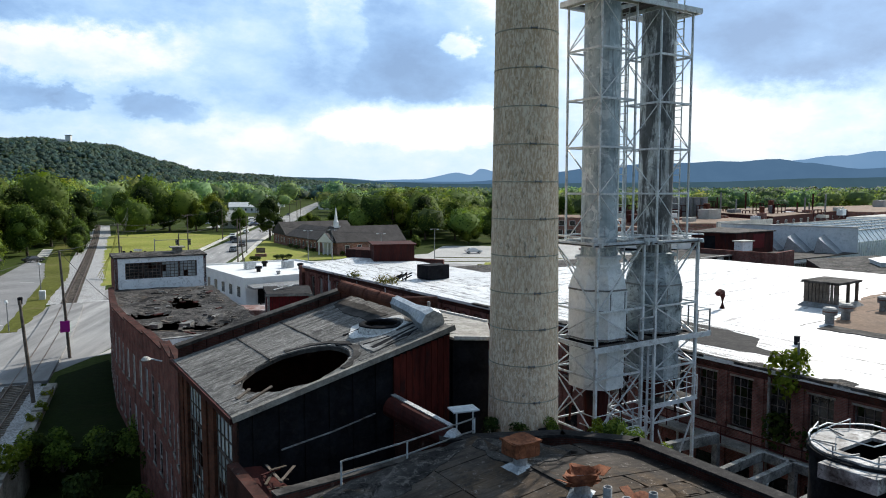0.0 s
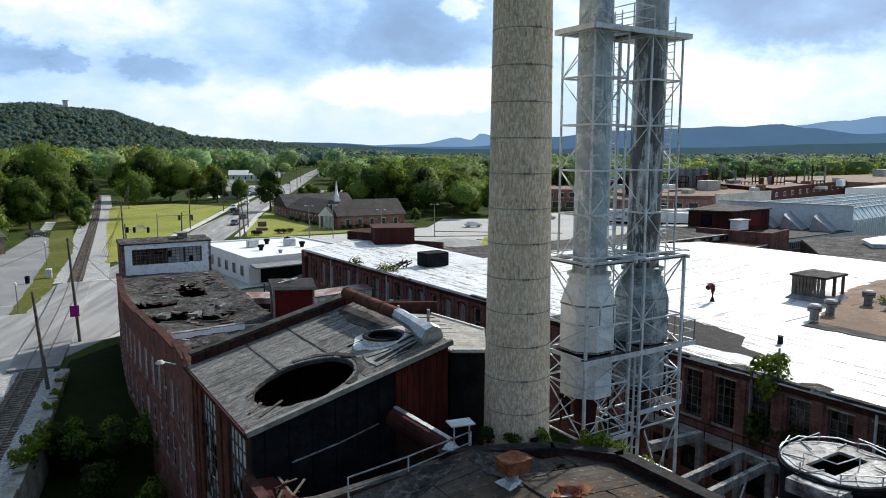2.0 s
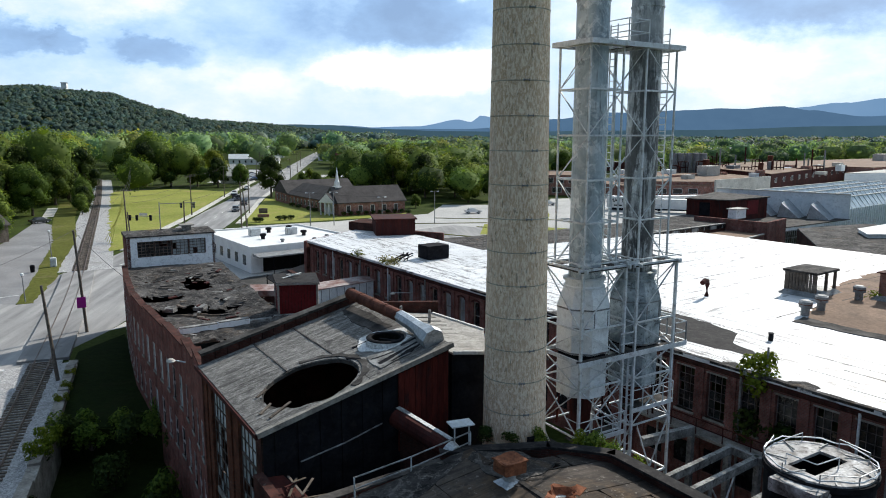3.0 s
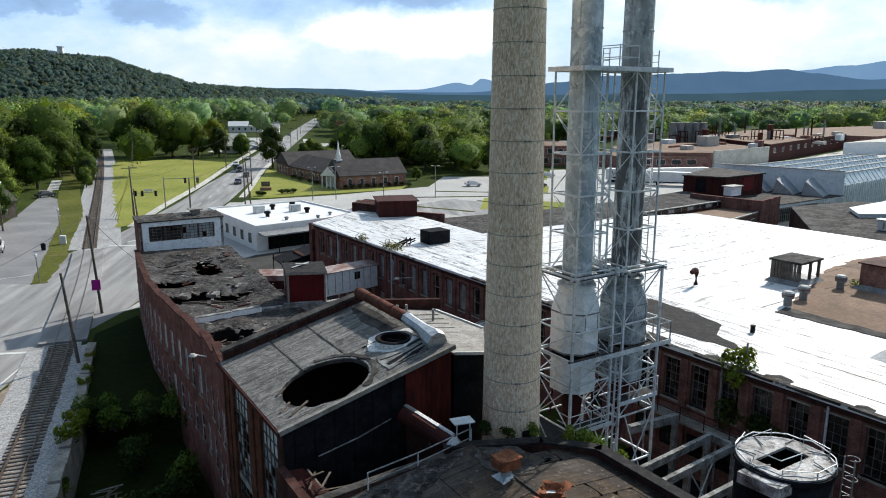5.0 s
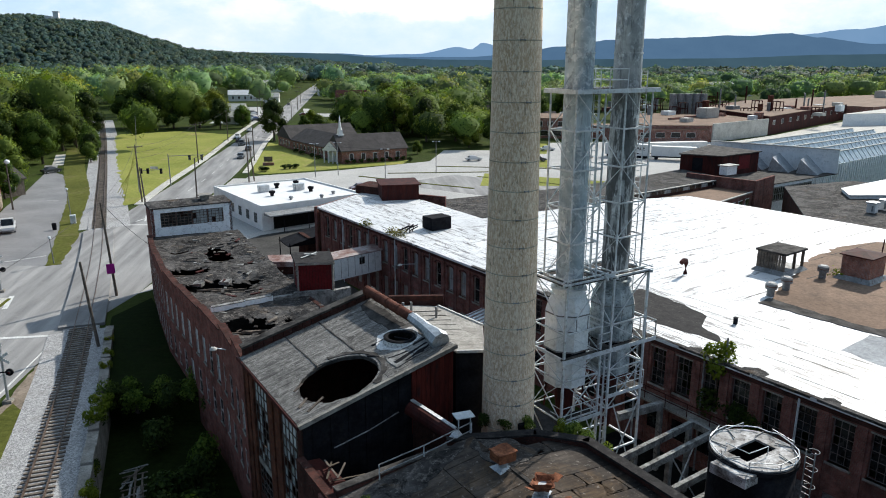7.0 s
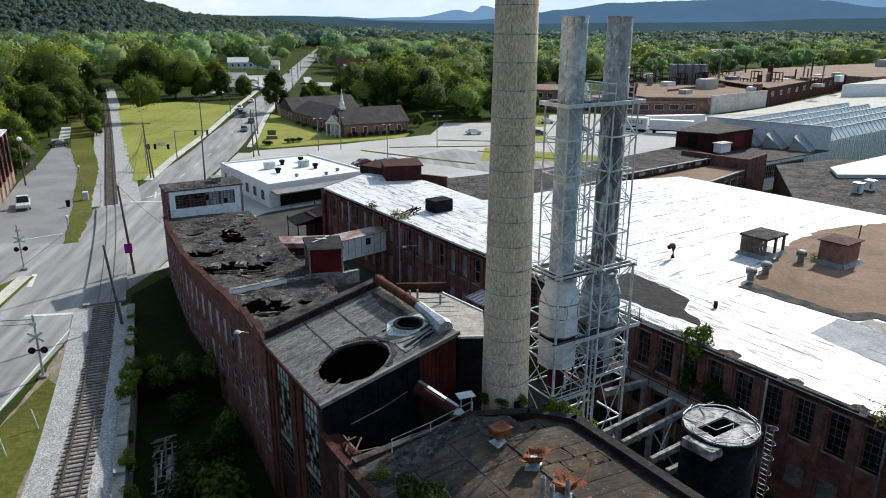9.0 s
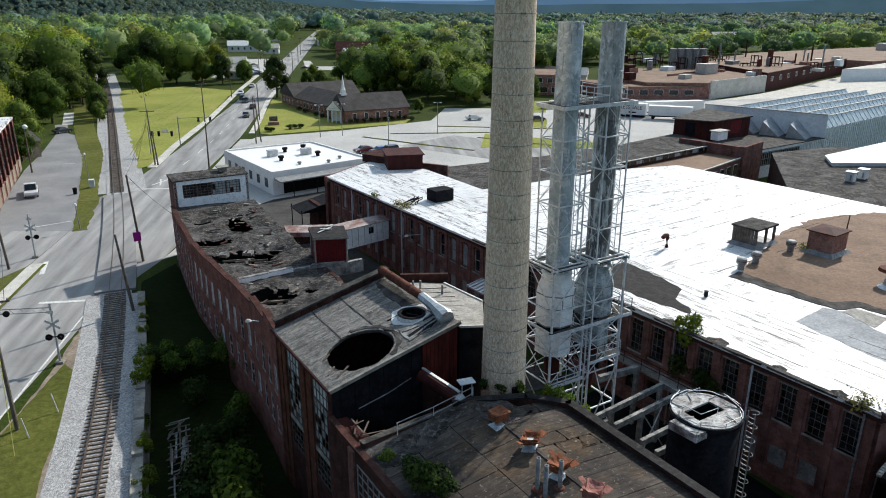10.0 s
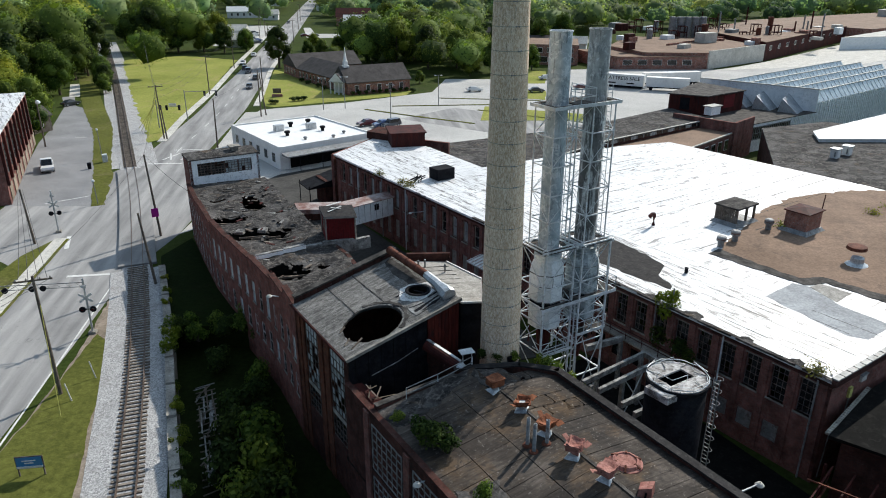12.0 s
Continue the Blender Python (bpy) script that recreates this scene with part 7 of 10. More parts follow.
part("wall", Shape().prism(bp, 0, 5.9), BRICK_OLD, back)
part("roof", Shape().prism(bp, 6.45, 6.6), FELT, back, "black tar roof with pale edges")
ed = [(4.9, 80.2), (14.3, 88.0), (27.6, 101.8), (51.3, 119.8)]
for a, b in zip(ed, ed[1:]):
    n_ = int((Vector(b) - Vector(a)).length / 1.7)
    part("edge_strip", Shape().wall(a, b, 6.6, 6.72, 0.35), CONC_PALE, back)
    for k in range(n_):
        p, q = lerp(a, b, (k + .1) / n_), lerp(a, b, (k + .9) / n_)
        w = part("window", Shape().wall(lerp(a, b, k / n_), lerp(a, b, (k + .1) / n_), 5.9, 6.45, 0.25), STEEL_DULL, back)
        part("pane", Shape().wall(p, q, 5.9, 6.45, 0.06), GLASS if k % 3 else GLASS_DIRTY, w)
tanp = [(6.0, 79.0), (26.5, 91.5), (35.0, 95.0), (43.5, 103.2), (56.0, 116.0), (53.0, 121), (27.4, 101.6), (14.4, 87.9), (5.0, 80.0)]
low = thing("low_brown_roof", "low brick annexe with a brown gravel roof and pale edge", "factory building")
part("wall", Shape().prism(tanp, 0, 5.3), BRICK, low)
part("roof", Shape().prism(tanp, 5.3, 5.46), GRAVEL_ROOF, low)
for a, b in zip(tanp[1:4], tanp[2:5]):
    part("edge_strip", Shape().wall(a, b, 5.46, 5.6, 0.3), CONC_PALE, low)
punch(low, (43.5, 103.2), (52.5, 112.4), 2.8, 4.6, 4, 1.4, GLASS)
pier = thing("brick_fire_wall", "red brick fire wall standing above the low roofs", "wall")
part("wall", Shape().wall((52.6, 112.0), (58.6, 118.2), 0, 7.4, 0.5).wall((44, 121.5), (52.6, 112.0), 5, 7.4, 0.5), BRICK, pier)
blk = thing("red_roof_block", "dull red sheet-clad block with a flat grey roof", "factory building")
bb = [(45.7, 131.4), (51.5, 128.8), (62.1, 135.1), (57.2, 145.9)]
bb = [(45.9, 131.2), (52.6, 127.6), (62.6, 134.6), (56.5, 145.0)]
part("wall", Shape().prism(bb, 0, 9.5), RUST_DARK, blk, "dull red wall")
part("roof", Shape().prism([lerp((54, 135), p, 1.06) for p in bb], 9.5, 9.7), TAR, blk)
part("door", Shape().wall(lerp(bb[1], bb[2], .45), lerp(bb[1], bb[2], .75), 6.6, 9.2, -0.06), RED_PAINT, blk, "bright red panel")
part("door", Shape().wall(lerp(bb[0], bb[1], .3), lerp(bb[0], bb[1], .55), 6.6, 9.0, -0.06), BLACK, blk)
s = Shape().box((52.3, 123.5, 7.6), (3.0, 1.6, 1.6), 35)
cab = tagged(part("roof_cabin", s, WHITE_FLAKED), "small white cabin on the workshop roof", "roof hut")
part("cabin_roof", Shape().box((52.3, 123.5, 8.5), (3.5, 2.1, 0.15), 35), CONC_PALE, cab)

# hall with glazed ridges
hall = thing("sawtooth_hall", "grey sawtooth hall with rows of glazed roof lights", "factory building")
H0, H1, H2 = (57.2, 118.4), (77.2, 132.0), (58.0, 148.2)
front = [H0, H1, H2, (46, 133)]
part("front_wall", Shape().prism(front, 0, 5.5), HOUSING, hall, "pale sheet wall")
part("front_roof", Shape().prism([lerp((60, 133), p, 1.01) for p in front], 5.5, 5.65), TAR, hall)
grid_window(lerp(H0, H1, 0.03), lerp(H0, H1, 0.62), 2.4, 5.0, 22, 2, hall, pane_mat=GLASS, set_back=-0.12, bar=0.12, seed=3)
for k in range(14):
    p = lerp(H0, H1, 0.62 + 0.38 * (k + .5) / 14)
    part("sheet_rib", Shape().box((p[0] + .05, p[1] - .1, 3.5), (0.12, 0.12, 3.8), 34), HOUSING, hall)
# tall end wall with three light monitors in front of it
part("end_wall", Shape().wall(H2, H1, 0, 10.2, -0.3), HOUSING, hall, "tall grey sheet end wall")
part("end_coping", Shape().wall(H2, H1, 10.2, 10.4, -0.45), CONC_PALE, hall)
ew = (Vector(H1) - Vector(H2)).normalized()
en = Vector((-ew.y, ew.x)) * -1
for k, f in enumerate((0.42, 0.62, 0.83)):
    c = Vector(lerp(H2, H1, f))
    a0, a1 = c - ew * 2.0, c + ew * 2.0
    o = en * 5.0
    apex = c - ew * 1.4
    s = Shape().add([(*a0, 5.6), (*a1, 5.6), (*(a1 + o), 5.6), (*(a0 + o), 5.6), (*apex, 8.9), (*(apex + o), 8.4)], [(0, 1, 4), (3, 5, 2), (0, 4, 5, 3), (1, 2, 5, 4), (3, 2, 1, 0)])
    mon = part("light_monitor", s, ALU, hall, "pale triangular roof light")
    for j in range(7):
        g0 = (a0 + o * (j + .2) / 7, apex + o * (j + .2) / 7)
        part("louvre", Shape().beam((*(g0[0] - ew * .06), 5.9), (*(g0[1] - ew * .06), 8.3), 0.45, 0.06), BLACK, mon)
side_dir = Vector((25.5, 20.5)).normalized()
HL = 62.0
s = Shape().wall(H1, Vector(H1) + side_dir * HL, 0, 7.6, 0.3)
part("side_wall", s, HOUSING, hall, "ribbed pale green-grey sheet wall")
for k in range(60):
    p = Vector(H1) + side_dir * (k + .5) * HL / 60
    part("sheet_rib", Shape().box((p.x + .08, p.y - .12, 4.4), (0.16, 0.16, 6.4), 39), HOUSING, hall)
for k in range(5):
    f0, f1 = 1 - k / 5, 1 - (k + 1) / 5
    o, e = Vector(lerp(H2, H1, f0)), Vector(lerp(H2, H1, f0)) + side_dir * HL
    o2, e2 = Vector(lerp(H2, H1, f1)), Vector(lerp(H2, H1, f1)) + side_dir * HL
    top0, top1 = o.lerp(o2, 0.3), e.lerp(e2, 0.3)
    s = Shape().add([(*o, 7.6), (*e, 7.6), (*e2, 7.6), (*o2, 7.6), (*top0, 9.6), (*top1, 9.6)], [(1, 2, 5), (2, 3, 4, 5), (3, 0, 4), (3, 2, 1, 0)])
    t = part("sawtooth", s, ALU, hall, "pale ribbed roof slope")
    part("glazing", Shape().add([(*o, 7.6), (*e, 7.6), (*top1, 9.62), (*top0, 9.62)], [(0, 1, 2, 3)]), GLASS_SKY, t, "pale blue-grey glazing")
    n_ = 30
    for q in range(n_):
        p_, q_ = lerp(o, e, (q + .5) / n_), lerp(top0, top1, (q + .5) / n_)
        part("glazing_bar", Shape().beam((*p_, 7.64), (*q_, 9.66), 0.1, 0.08), STEEL, t)
    part("ridge_cap", Shape().beam((*top0, 9.68), (*top1, 9.68), 0.4, 0.12), CONC_PALE, t)
    part("valley", Shape().beam((*o2, 7.68), (*e2, 7.68), 0.8, 0.1), TAR, t)
part("rear_block", Shape().prism([Vector(H1) + side_dir * HL, Vector(H1) + side_dir * (HL + 20), Vector(H2) + side_dir * (HL + 20), Vector(H2) + side_dir * HL], 0, 6.0), HOUSING, hall)

# grey roof and white canopy strip between mill and hall
flat_g = thing("grey_flat_roof", "low building with a stained grey flat roof", "factory building")
part("wall", Shape().prism([(45.4, 77.2), (54.0, 67.5), (75, 80), (90, 105), (72, 118), (57.5, 112)], 0, 6.3), BRICK_OLD, flat_g)
part("roof", Shape().prism([(45.4, 77.2), (54.0, 67.5), (75, 80), (90, 105), (72, 118), (57.5, 112)], 6.3, 6.5), FELT, flat_g)
wr = thing("white_roof_annexe", "annexe with a clean white metal roof", "factory building")
wp = [(62.5, 101.0), (74.0, 101.0), (100, 124), (99, 133), (85, 121.5), (64.5, 107.0)]
part("wall", Shape().prism(wp, 6.4, 7.0), HOUSING, wr)
part("roof", Shape().prism([lerp((80, 114), p, 1.02) for p in wp], 7.0, 7.15), WHITE_WALL, wr)
for x, y in ((59.8, 90.6), (62.6, 92.4)):
    t = thing("roof_ventilator", "small white box ventilator on the grey roof", "roof vent", group="grey roof ventilators")
    part("case", Shape().box((x, y, 7.2), (1.1, 1.1, 1.3), 38), WHITE_WALL, t)
    part("cap", Shape().box((x, y, 7.95), (1.4, 1.4, 0.2), 38), ALU, t)
    part("louvre", Shape().box((x - .2, y - .5, 7.2), (0.8, 0.1, 0.8), 38), STEEL_DULL, t)

# trailers and stores beyond the lot
def trailer(x, y, deg, l, label, h=4.0):
    t = thing("trailer", label, "trailer", group="trailers by the store")
    part("body", Shape().box((x, y, h / 2 + 0.55), (l, 2.6, h - 1.1), deg), WHITE_WALL, t)
    part("chassis", Shape().box((x, y, 0.85), (l - 0.5, 1.4, 0.3), deg), BLACK, t)
    f = frame_at(x, y, deg)
    for a in (l * 0.3, l * 0.4, -l * 0.38):
        for o in (-1.05, 1.05):
            c, d = f(a, o - 0.12), f(a, o + 0.12)
            part("wheel", Shape().tube((*c, 0.5), (*d, 0.5), 0.5, n=12), BLACK, t)
    return t
trailer(68.5, 203, 10, 18, "long white box trailer parked by the store")
trailer(64.5, 193, -20, 12, "white box trailer parked behind the workshop", 3.8)
ban = thing("banner_trailer", "white trailer with a sale banner on its side", "trailer")
part("body", Shape().box((53.0, 199, 2.4), (12.5, 2.6, 3.2), -28), WHITE_WALL, ban)
part("chassis", Shape().box((53.0, 199, 0.5), (11.5, 2.0, 0.7), -28), BLACK, ban)
txt = bpy.data.curves.new("lettering", "FONT")
txt.body, txt.size, txt.extrude, txt.align_x = "MATTRESS SALE", 1.5, 0.02, "CENTER"
lt = new("lettering", txt)
lt.data.materials.append(BLACK)
fb = frame_at(53.0, 199, -28)
lt.matrix_basis = pose(*fb(0, -1.34), 2.4, 90, 0, -28)
lt.parent = ban
lt["label"] = "black capital letters"
for o in (-3, 2.5):
    part("text_bar", Shape().box((*fb(o, -1.34), 1.5), (2.2, 0.04, 0.35), -28), BLACK, ban)

# large old works in the distance
works = thing("far_works", "rambling old brick works with flat brown roofs and pipework", "factory building")
w1 = [(92, 239), (121, 262), (114, 292), (78, 300), (62, 262), (70, 240)]
part("wall", Shape().prism(w1, 0, 5.4), BRICK_NEW, works)
part("roof", Shape().prism(w1, 5.4, 5.6), GRAVEL_ROOF, works)
part("tan_wall", Shape().wall((92.2, 238.6), (121.2, 261.6), 0.0, 6.2, 0.5), CONC_PALE, works, "tan rendered wall")
w2 = [(121.4, 261.8), (192, 338), (160, 372), (114, 320)]
part("wall", Shape().prism(w2, 0, 6.8), RUST_DARK, works, "dark red brick range")
part("roof", Shape().prism(w2, 6.8, 7.0), GRAVEL_ROOF, works)
punch(works, w2[0], w2[1], 3.6, 5.2, 11, 2.6, GLASS)
w3 = [(60, 238), (90, 238), (78, 258), (48, 262)]
part("low_wall", Shape().prism(w3, 0, 4.2), BRICK_NEW, works)
part("low_roof", Shape().prism(w3, 4.2, 4.4), GRAVEL_ROOF, works)
punch(works, (60, 238), (88, 238), 1.6, 3.2, 5, 3.0, GLASS)
w4 = [(200, 330), (330, 420), (300, 470), (160, 385)]
part("wall", Shape().prism(w4, 0, 6.0), BRICK_NEW, works)
part("roof", Shape().prism(w4, 6.0, 6.2), GRAVEL_ROOF, works)
w5 = [(170, 300), (300, 330), (320, 380), (215, 340)]
part("grey_shed", Shape().prism(w5, 0, 5.0), HOUSING, works)
part("shed_roof", Shape().prism(w5, 5.0, 5.2), CONC_PALE, works)
rng = random.Random(31)
for k in range(26):
    x, y = 84 + rng.random() * 70, 285 + rng.random() * 45
    h = rng.uniform(2.5, 6.5)
    if k % 3 == 0:
        part("tank", Shape().tube((x, y, 5.2), (x, y, 5.2 + h), rng.uniform(0.7, 1.4), n=14), RUST if k % 2 else STEEL_DULL, works)
    else:
        for a, b in ((0, 0), (3, 0), (3, 3), (0, 3)):
            part("rack_post", Shape().beam((x + a, y + b, 5.2), (x + a, y + b, 5.2 + h), 0.3), RUST_DARK, works)
        for z in (0.5, 1.0):
            for a, b, c, d in ((0, 0, 3, 0), (0, 3, 3, 3), (0, 0, 0, 3)):
                part("rack_beam", Shape().beam((x + a, y + b, 5.2 + h * z), (x + c, y + d, 5.2 + h * z), 0.3), RUST_DARK, works)
for k in range(5):
    x = 97 + 3.2 * k
    part("silo", Shape().tube((x, 300, 5), (x, 300, 13.5), 1.5, n=16), STEEL_DULL, works)
for k in range(40):
    x, y = 66 + rng.random() * 120, 250 + rng.random() * 110
    if y < 238 + (x - 92) * 0.8:
        continue
    w_, h = rng.uniform(2, 7), rng.uniform(1.0, 3.2)
    part("roof_plant", Shape().box((x, y, 5.4 + h / 2), (w_, rng.uniform(2, 4), h), 40), (CONC_PALE, RUST_DARK, HOUSING, BRICK_NEW, STEEL_DULL)[k % 5], works)
for k in range(14):
    x, y = 100 + rng.random() * 80, 285 + rng.random() * 70
    part("flue", Shape().tube((x, y, 5), (x, y, 10 + rng.random() * 6), 0.35, n=8), RUST_DARK if k % 2 else STEEL_DULL, works)
for k in range(8):
    a_, b_ = (84 + 9 * k, 262 + 9 * k), (92 + 9 * k, 268 + 9 * k)
    part("parapet", Shape().wall(a_, b_, 5.5, 6.3, 0.4), BRICK_NEW, works)
part("pump_hut", Shape().box((103, 275, 7.4), (7, 5, 3.8), 30), CONC_PALE, works)
part("tank_car", Shape().box((260, 420, 8), (16, 6, 4), 35), CONC_PALE, works)
# small brick store behind the stacks
st = thing("brick_store", "two-storey brick store with a flat brown roof", "shop building")
sq = [(28, 252), (48, 248), (52, 272), (30, 276)]
part("wall", Shape().prism(sq, 0, 7.0), BRICK_NEW, st)
part("roof", Shape().prism(sq, 7.0, 7.2), GRAVEL_ROOF, st)
punch(st, sq[0], sq[1], 1.0, 2.8, 4, 3.2, GLASS)
punch(st, sq[0], sq[1], 4.4, 6.0, 5, 1.8, GLASS)
single("far_pavement", Shape().prism([(95, 236), (150, 250), (330, 380), (330, 420), (190, 330), (124, 262)], -0.3, 0.04), CONC_PALE, "pale concrete yard by the old works", "pavement", kind="structure")

# houses and shops among the trees
house_spots = []
def house(x, y, deg, w, d, h, wall_mat, roof_mat, label, pitch_=0.35):
    t = thing("house", label, "house", group="houses among trees")
    p = rect(x, y, deg, w, d)
    part("wall", Shape().prism(p, 0, h), wall_mat, t)
    part("roof", gable(p, h, h + d * pitch_), roof_mat, t)
    punch(t, p[0], p[1], h * .35, h * .75, max(2, int(w / 4)), 1.1, GLASS, set_=0.03)
    return t
for x, y, deg, w, d, h, wm, rm, lb in (
        (-64, 424, 4, 20, 13, 5.2, BRICK_NEW, RUST_DARK, "brick hall with a dark red gable roof"), (-56.5, 398, 2, 25, 13, 3.0, WHITE_WALL, WHITE_WALL, "wide white shop with a pale gable roof"), (-47, 430, 4, 7, 8, 3.6, WHITE_WALL, CONC_PALE, "small white house beside the brick hall"), (-146, 486, 12, 22, 9, 4.2, WHITE_WALL, WHITE_WALL, "flat white filling station by the road"), (-120, 346, 4, 22, 8, 3.6, WHITE_WALL, CONC_PALE, "long low white building behind the trees"),
         (-118, 468, 8, 10, 8, 3.6, WHITE_WALL, CONC_PALE, "pale shop beside the road"), (-96, 306, 10, 9, 7, 3.2, WHITE_WALL, CONC_PALE, "white cottage behind the lawn"),
        (20, 330, -10, 14, 9, 3.4, WHITE_WALL, SLATE_ROOF, "white house with a grey roof"), (8, 318, 0, 12, 8, 3.2, WHITE_WALL, SLATE_ROOF, "white house with a grey roof"),
        (48, 372, 10, 12, 8, 3.2, WHITE_WALL, SLATE_ROOF, "white house with a grey roof"), (-238, 850, 12, 26, 12, 9, WHITE_WALL, SLATE_ROOF, "large white house on the slope"),
        (34, 286, 10, 13, 9, 3.6, WHITE_WALL, SLATE_ROOF, "white house with a grey roof"), (48, 292, -15, 11, 8, 3.4, WHITE_WALL, CONC_PALE, "small white house beside trees"), (-165, 630, 10, 24, 12, 6, WHITE_WALL, CONC_PALE, "pale building beside the far road"), (-268, 866, 8, 22, 12, 11, BRICK_NEW, SLATE_ROOF, "tall brick building among trees on the slope"), (-96, 560, 20, 22, 12, 5, WHITE_WALL, CONC_PALE, "low pale shop beside the far road"), (-20, 520, 5, 18, 10, 5, WHITE_WALL, CONC_PALE, "white house among trees"), (60, 560, -10, 26, 12, 5, WHITE_WALL, CONC_PALE, "long white building among trees"), (210, 560, 10, 34, 14, 6, WHITE_WALL, CONC_PALE, "long white building among trees"), (-200, 470, 15, 14, 9, 5, WHITE_WALL, SLATE_ROOF, "white house among trees"), (130, 470, 10, 16, 9, 5, WHITE_WALL, CONC_PALE, "white house among trees"),
        (28, 300, 20, 12, 9, 3.4, WHITE_WALL, SLATE_ROOF, "white bungalow with a grey roof"), (-12, 335, 0, 14, 9, 3.2, WHITE_WALL, CONC_PALE, "white house under trees"), (-92, 128, 66, 12, 8, 3.5, WOOD, SLATE_ROOF, "small dark house under the trees")):
    house(x, y, deg, w, d, h, wm, rm, lb)
    house_spots.append(Vector(rect(x, y, deg, w / 2, d / 2)[2]))

# ---- woods, hills and distance ----
def leaf_cloud(r_, blobs, per, size, flatten=0.85):
    """A crown: leaf clumps scattered over many lobes, with gaps."""
    sh = Shape()
    for bx, by, bz, br in blobs:
        for _ in range(per):
            d = Vector((r_.gauss(0, 1), r_.gauss(0, 1), r_.gauss(0, 1) * 0.9 + 0.25)).normalized()
            p = Vector((bx, by, bz)) + d * br * r_.uniform(0.72, 1.06) * Vector((1, 1, flatten)).length / 1.65
            nrm = (d + Vector((r_.uniform(-.7, .7), r_.uniform(-.7, .7), r_.uniform(-.3, .8)))).normalized()
            a = nrm.orthogonal().normalized()
            a = (Matrix.Rotation(r_.uniform(0, 6.28), 3, nrm) @ a)
            b = nrm.cross(a)
            e = size * r_.uniform(0.6, 1.3)
            k = e * r_.uniform(0.45, 0.8)
            sh.add([p - a * e, p - b * k + nrm * k * .25, p + a * e, p + b * k + nrm * k * .2], [(0, 1, 2, 3)])
    return sh

def tree_meshes(seed, h, spread, leaf, per=70, size=0.42):
    r_ = random.Random(seed)
    blobs = []
    n_ = r_.randint(9, 13)
    for k in range(n_):
        t = k / n_
        ang_ = k * 2.4 + r_.uniform(-.4, .4)
        zz = h * (0.24 + 0.65 * t)
        rad = spread * (0.62 * math.sin(math.pi * (0.28 + 0.66 * t)))
        blobs.append((rad * math.cos(ang_), rad * math.sin(ang_), zz, spread * r_.uniform(0.36, 0.55)))
    blobs.append((0, 0, h * 0.86, spread * 0.45))
    sh = leaf_cloud(r_, blobs, per, size)
    hubs = np.array([b[:3] for b in blobs])
    co = np.array(sh.v)
    mid = np.array([0, 0, h * 0.55])
    near_hub = hubs[np.argmin(((co[:, None] - hubs[None]) ** 2).sum(2), axis=1)]
    nn = (co - near_hub) / spread * 2 + (co - mid) / spread
    for bx, by, bz, br in blobs:
        sh.lathe((bx, by, bz), [(0.05, -br * .7), (br * .55, -br * .45), (br * .72, 0), (br * .5, br * .5), (0.05, br * .66)], 7)
    extra = np.array(sh.v[len(co):])
    ne_ = extra - hubs[np.argmin(((extra[:, None] - hubs[None]) ** 2).sum(2), axis=1)]
    nn = np.concatenate([nn, ne_]); nn /= np.maximum(np.linalg.norm(nn, axis=1, keepdims=True), 1e-6)
    rs = np.random.RandomState(seed)
    nq = len(co) // 4
    nn[:nq * 4] += np.repeat(rs.normal(size=(nq, 3)) * 0.5, 4, axis=0)
    nn /= np.maximum(np.linalg.norm(nn, axis=1, keepdims=True), 1e-6)
    crown = sh.mesh("crown", True)
    crown.normals_split_custom_set_from_vertices(nn.tolist())
    crown.materials.append(leaf)
    s = Shape().tube((0, 0, 0), (0, 0, h * 0.45), h * 0.03, h * 0.018, 8, False)
    for bx, by, bz, br in blobs[::2]:
        s.tube((0, 0, h * r_.uniform(0.25, 0.42)), (bx * .85, by * .85, bz), h * 0.012, h * 0.004, 5, False)
    trunk = s.mesh("trunk")
    trunk.materials.append(BARK)
    return trunk, crown

TREES = [tree_meshes(21 + i, 12.5 + i % 3, 5.4 + 0.5 * (i % 2), lf, 300, 0.25) for i, lf in enumerate((LEAF, LEAF, LEAF_DARK, LEAF_BRIGHT, LEAF))]
def tree(x, y, k, scale, deg, label="leafy green tree with an uneven crown", group="trees", z=0.0):
    t = thing("tree", label, "tree", group=group)
    t.matrix_basis = pose(x, y, z, 0, 0, deg) @ Matrix.Diagonal((scale, scale, scale * 1.05, 1))
    part("trunk", TREES[k][0], BARK, t)
    part("crown", TREES[k][1], LEAF, t)
    return t

rng = random.Random(77)
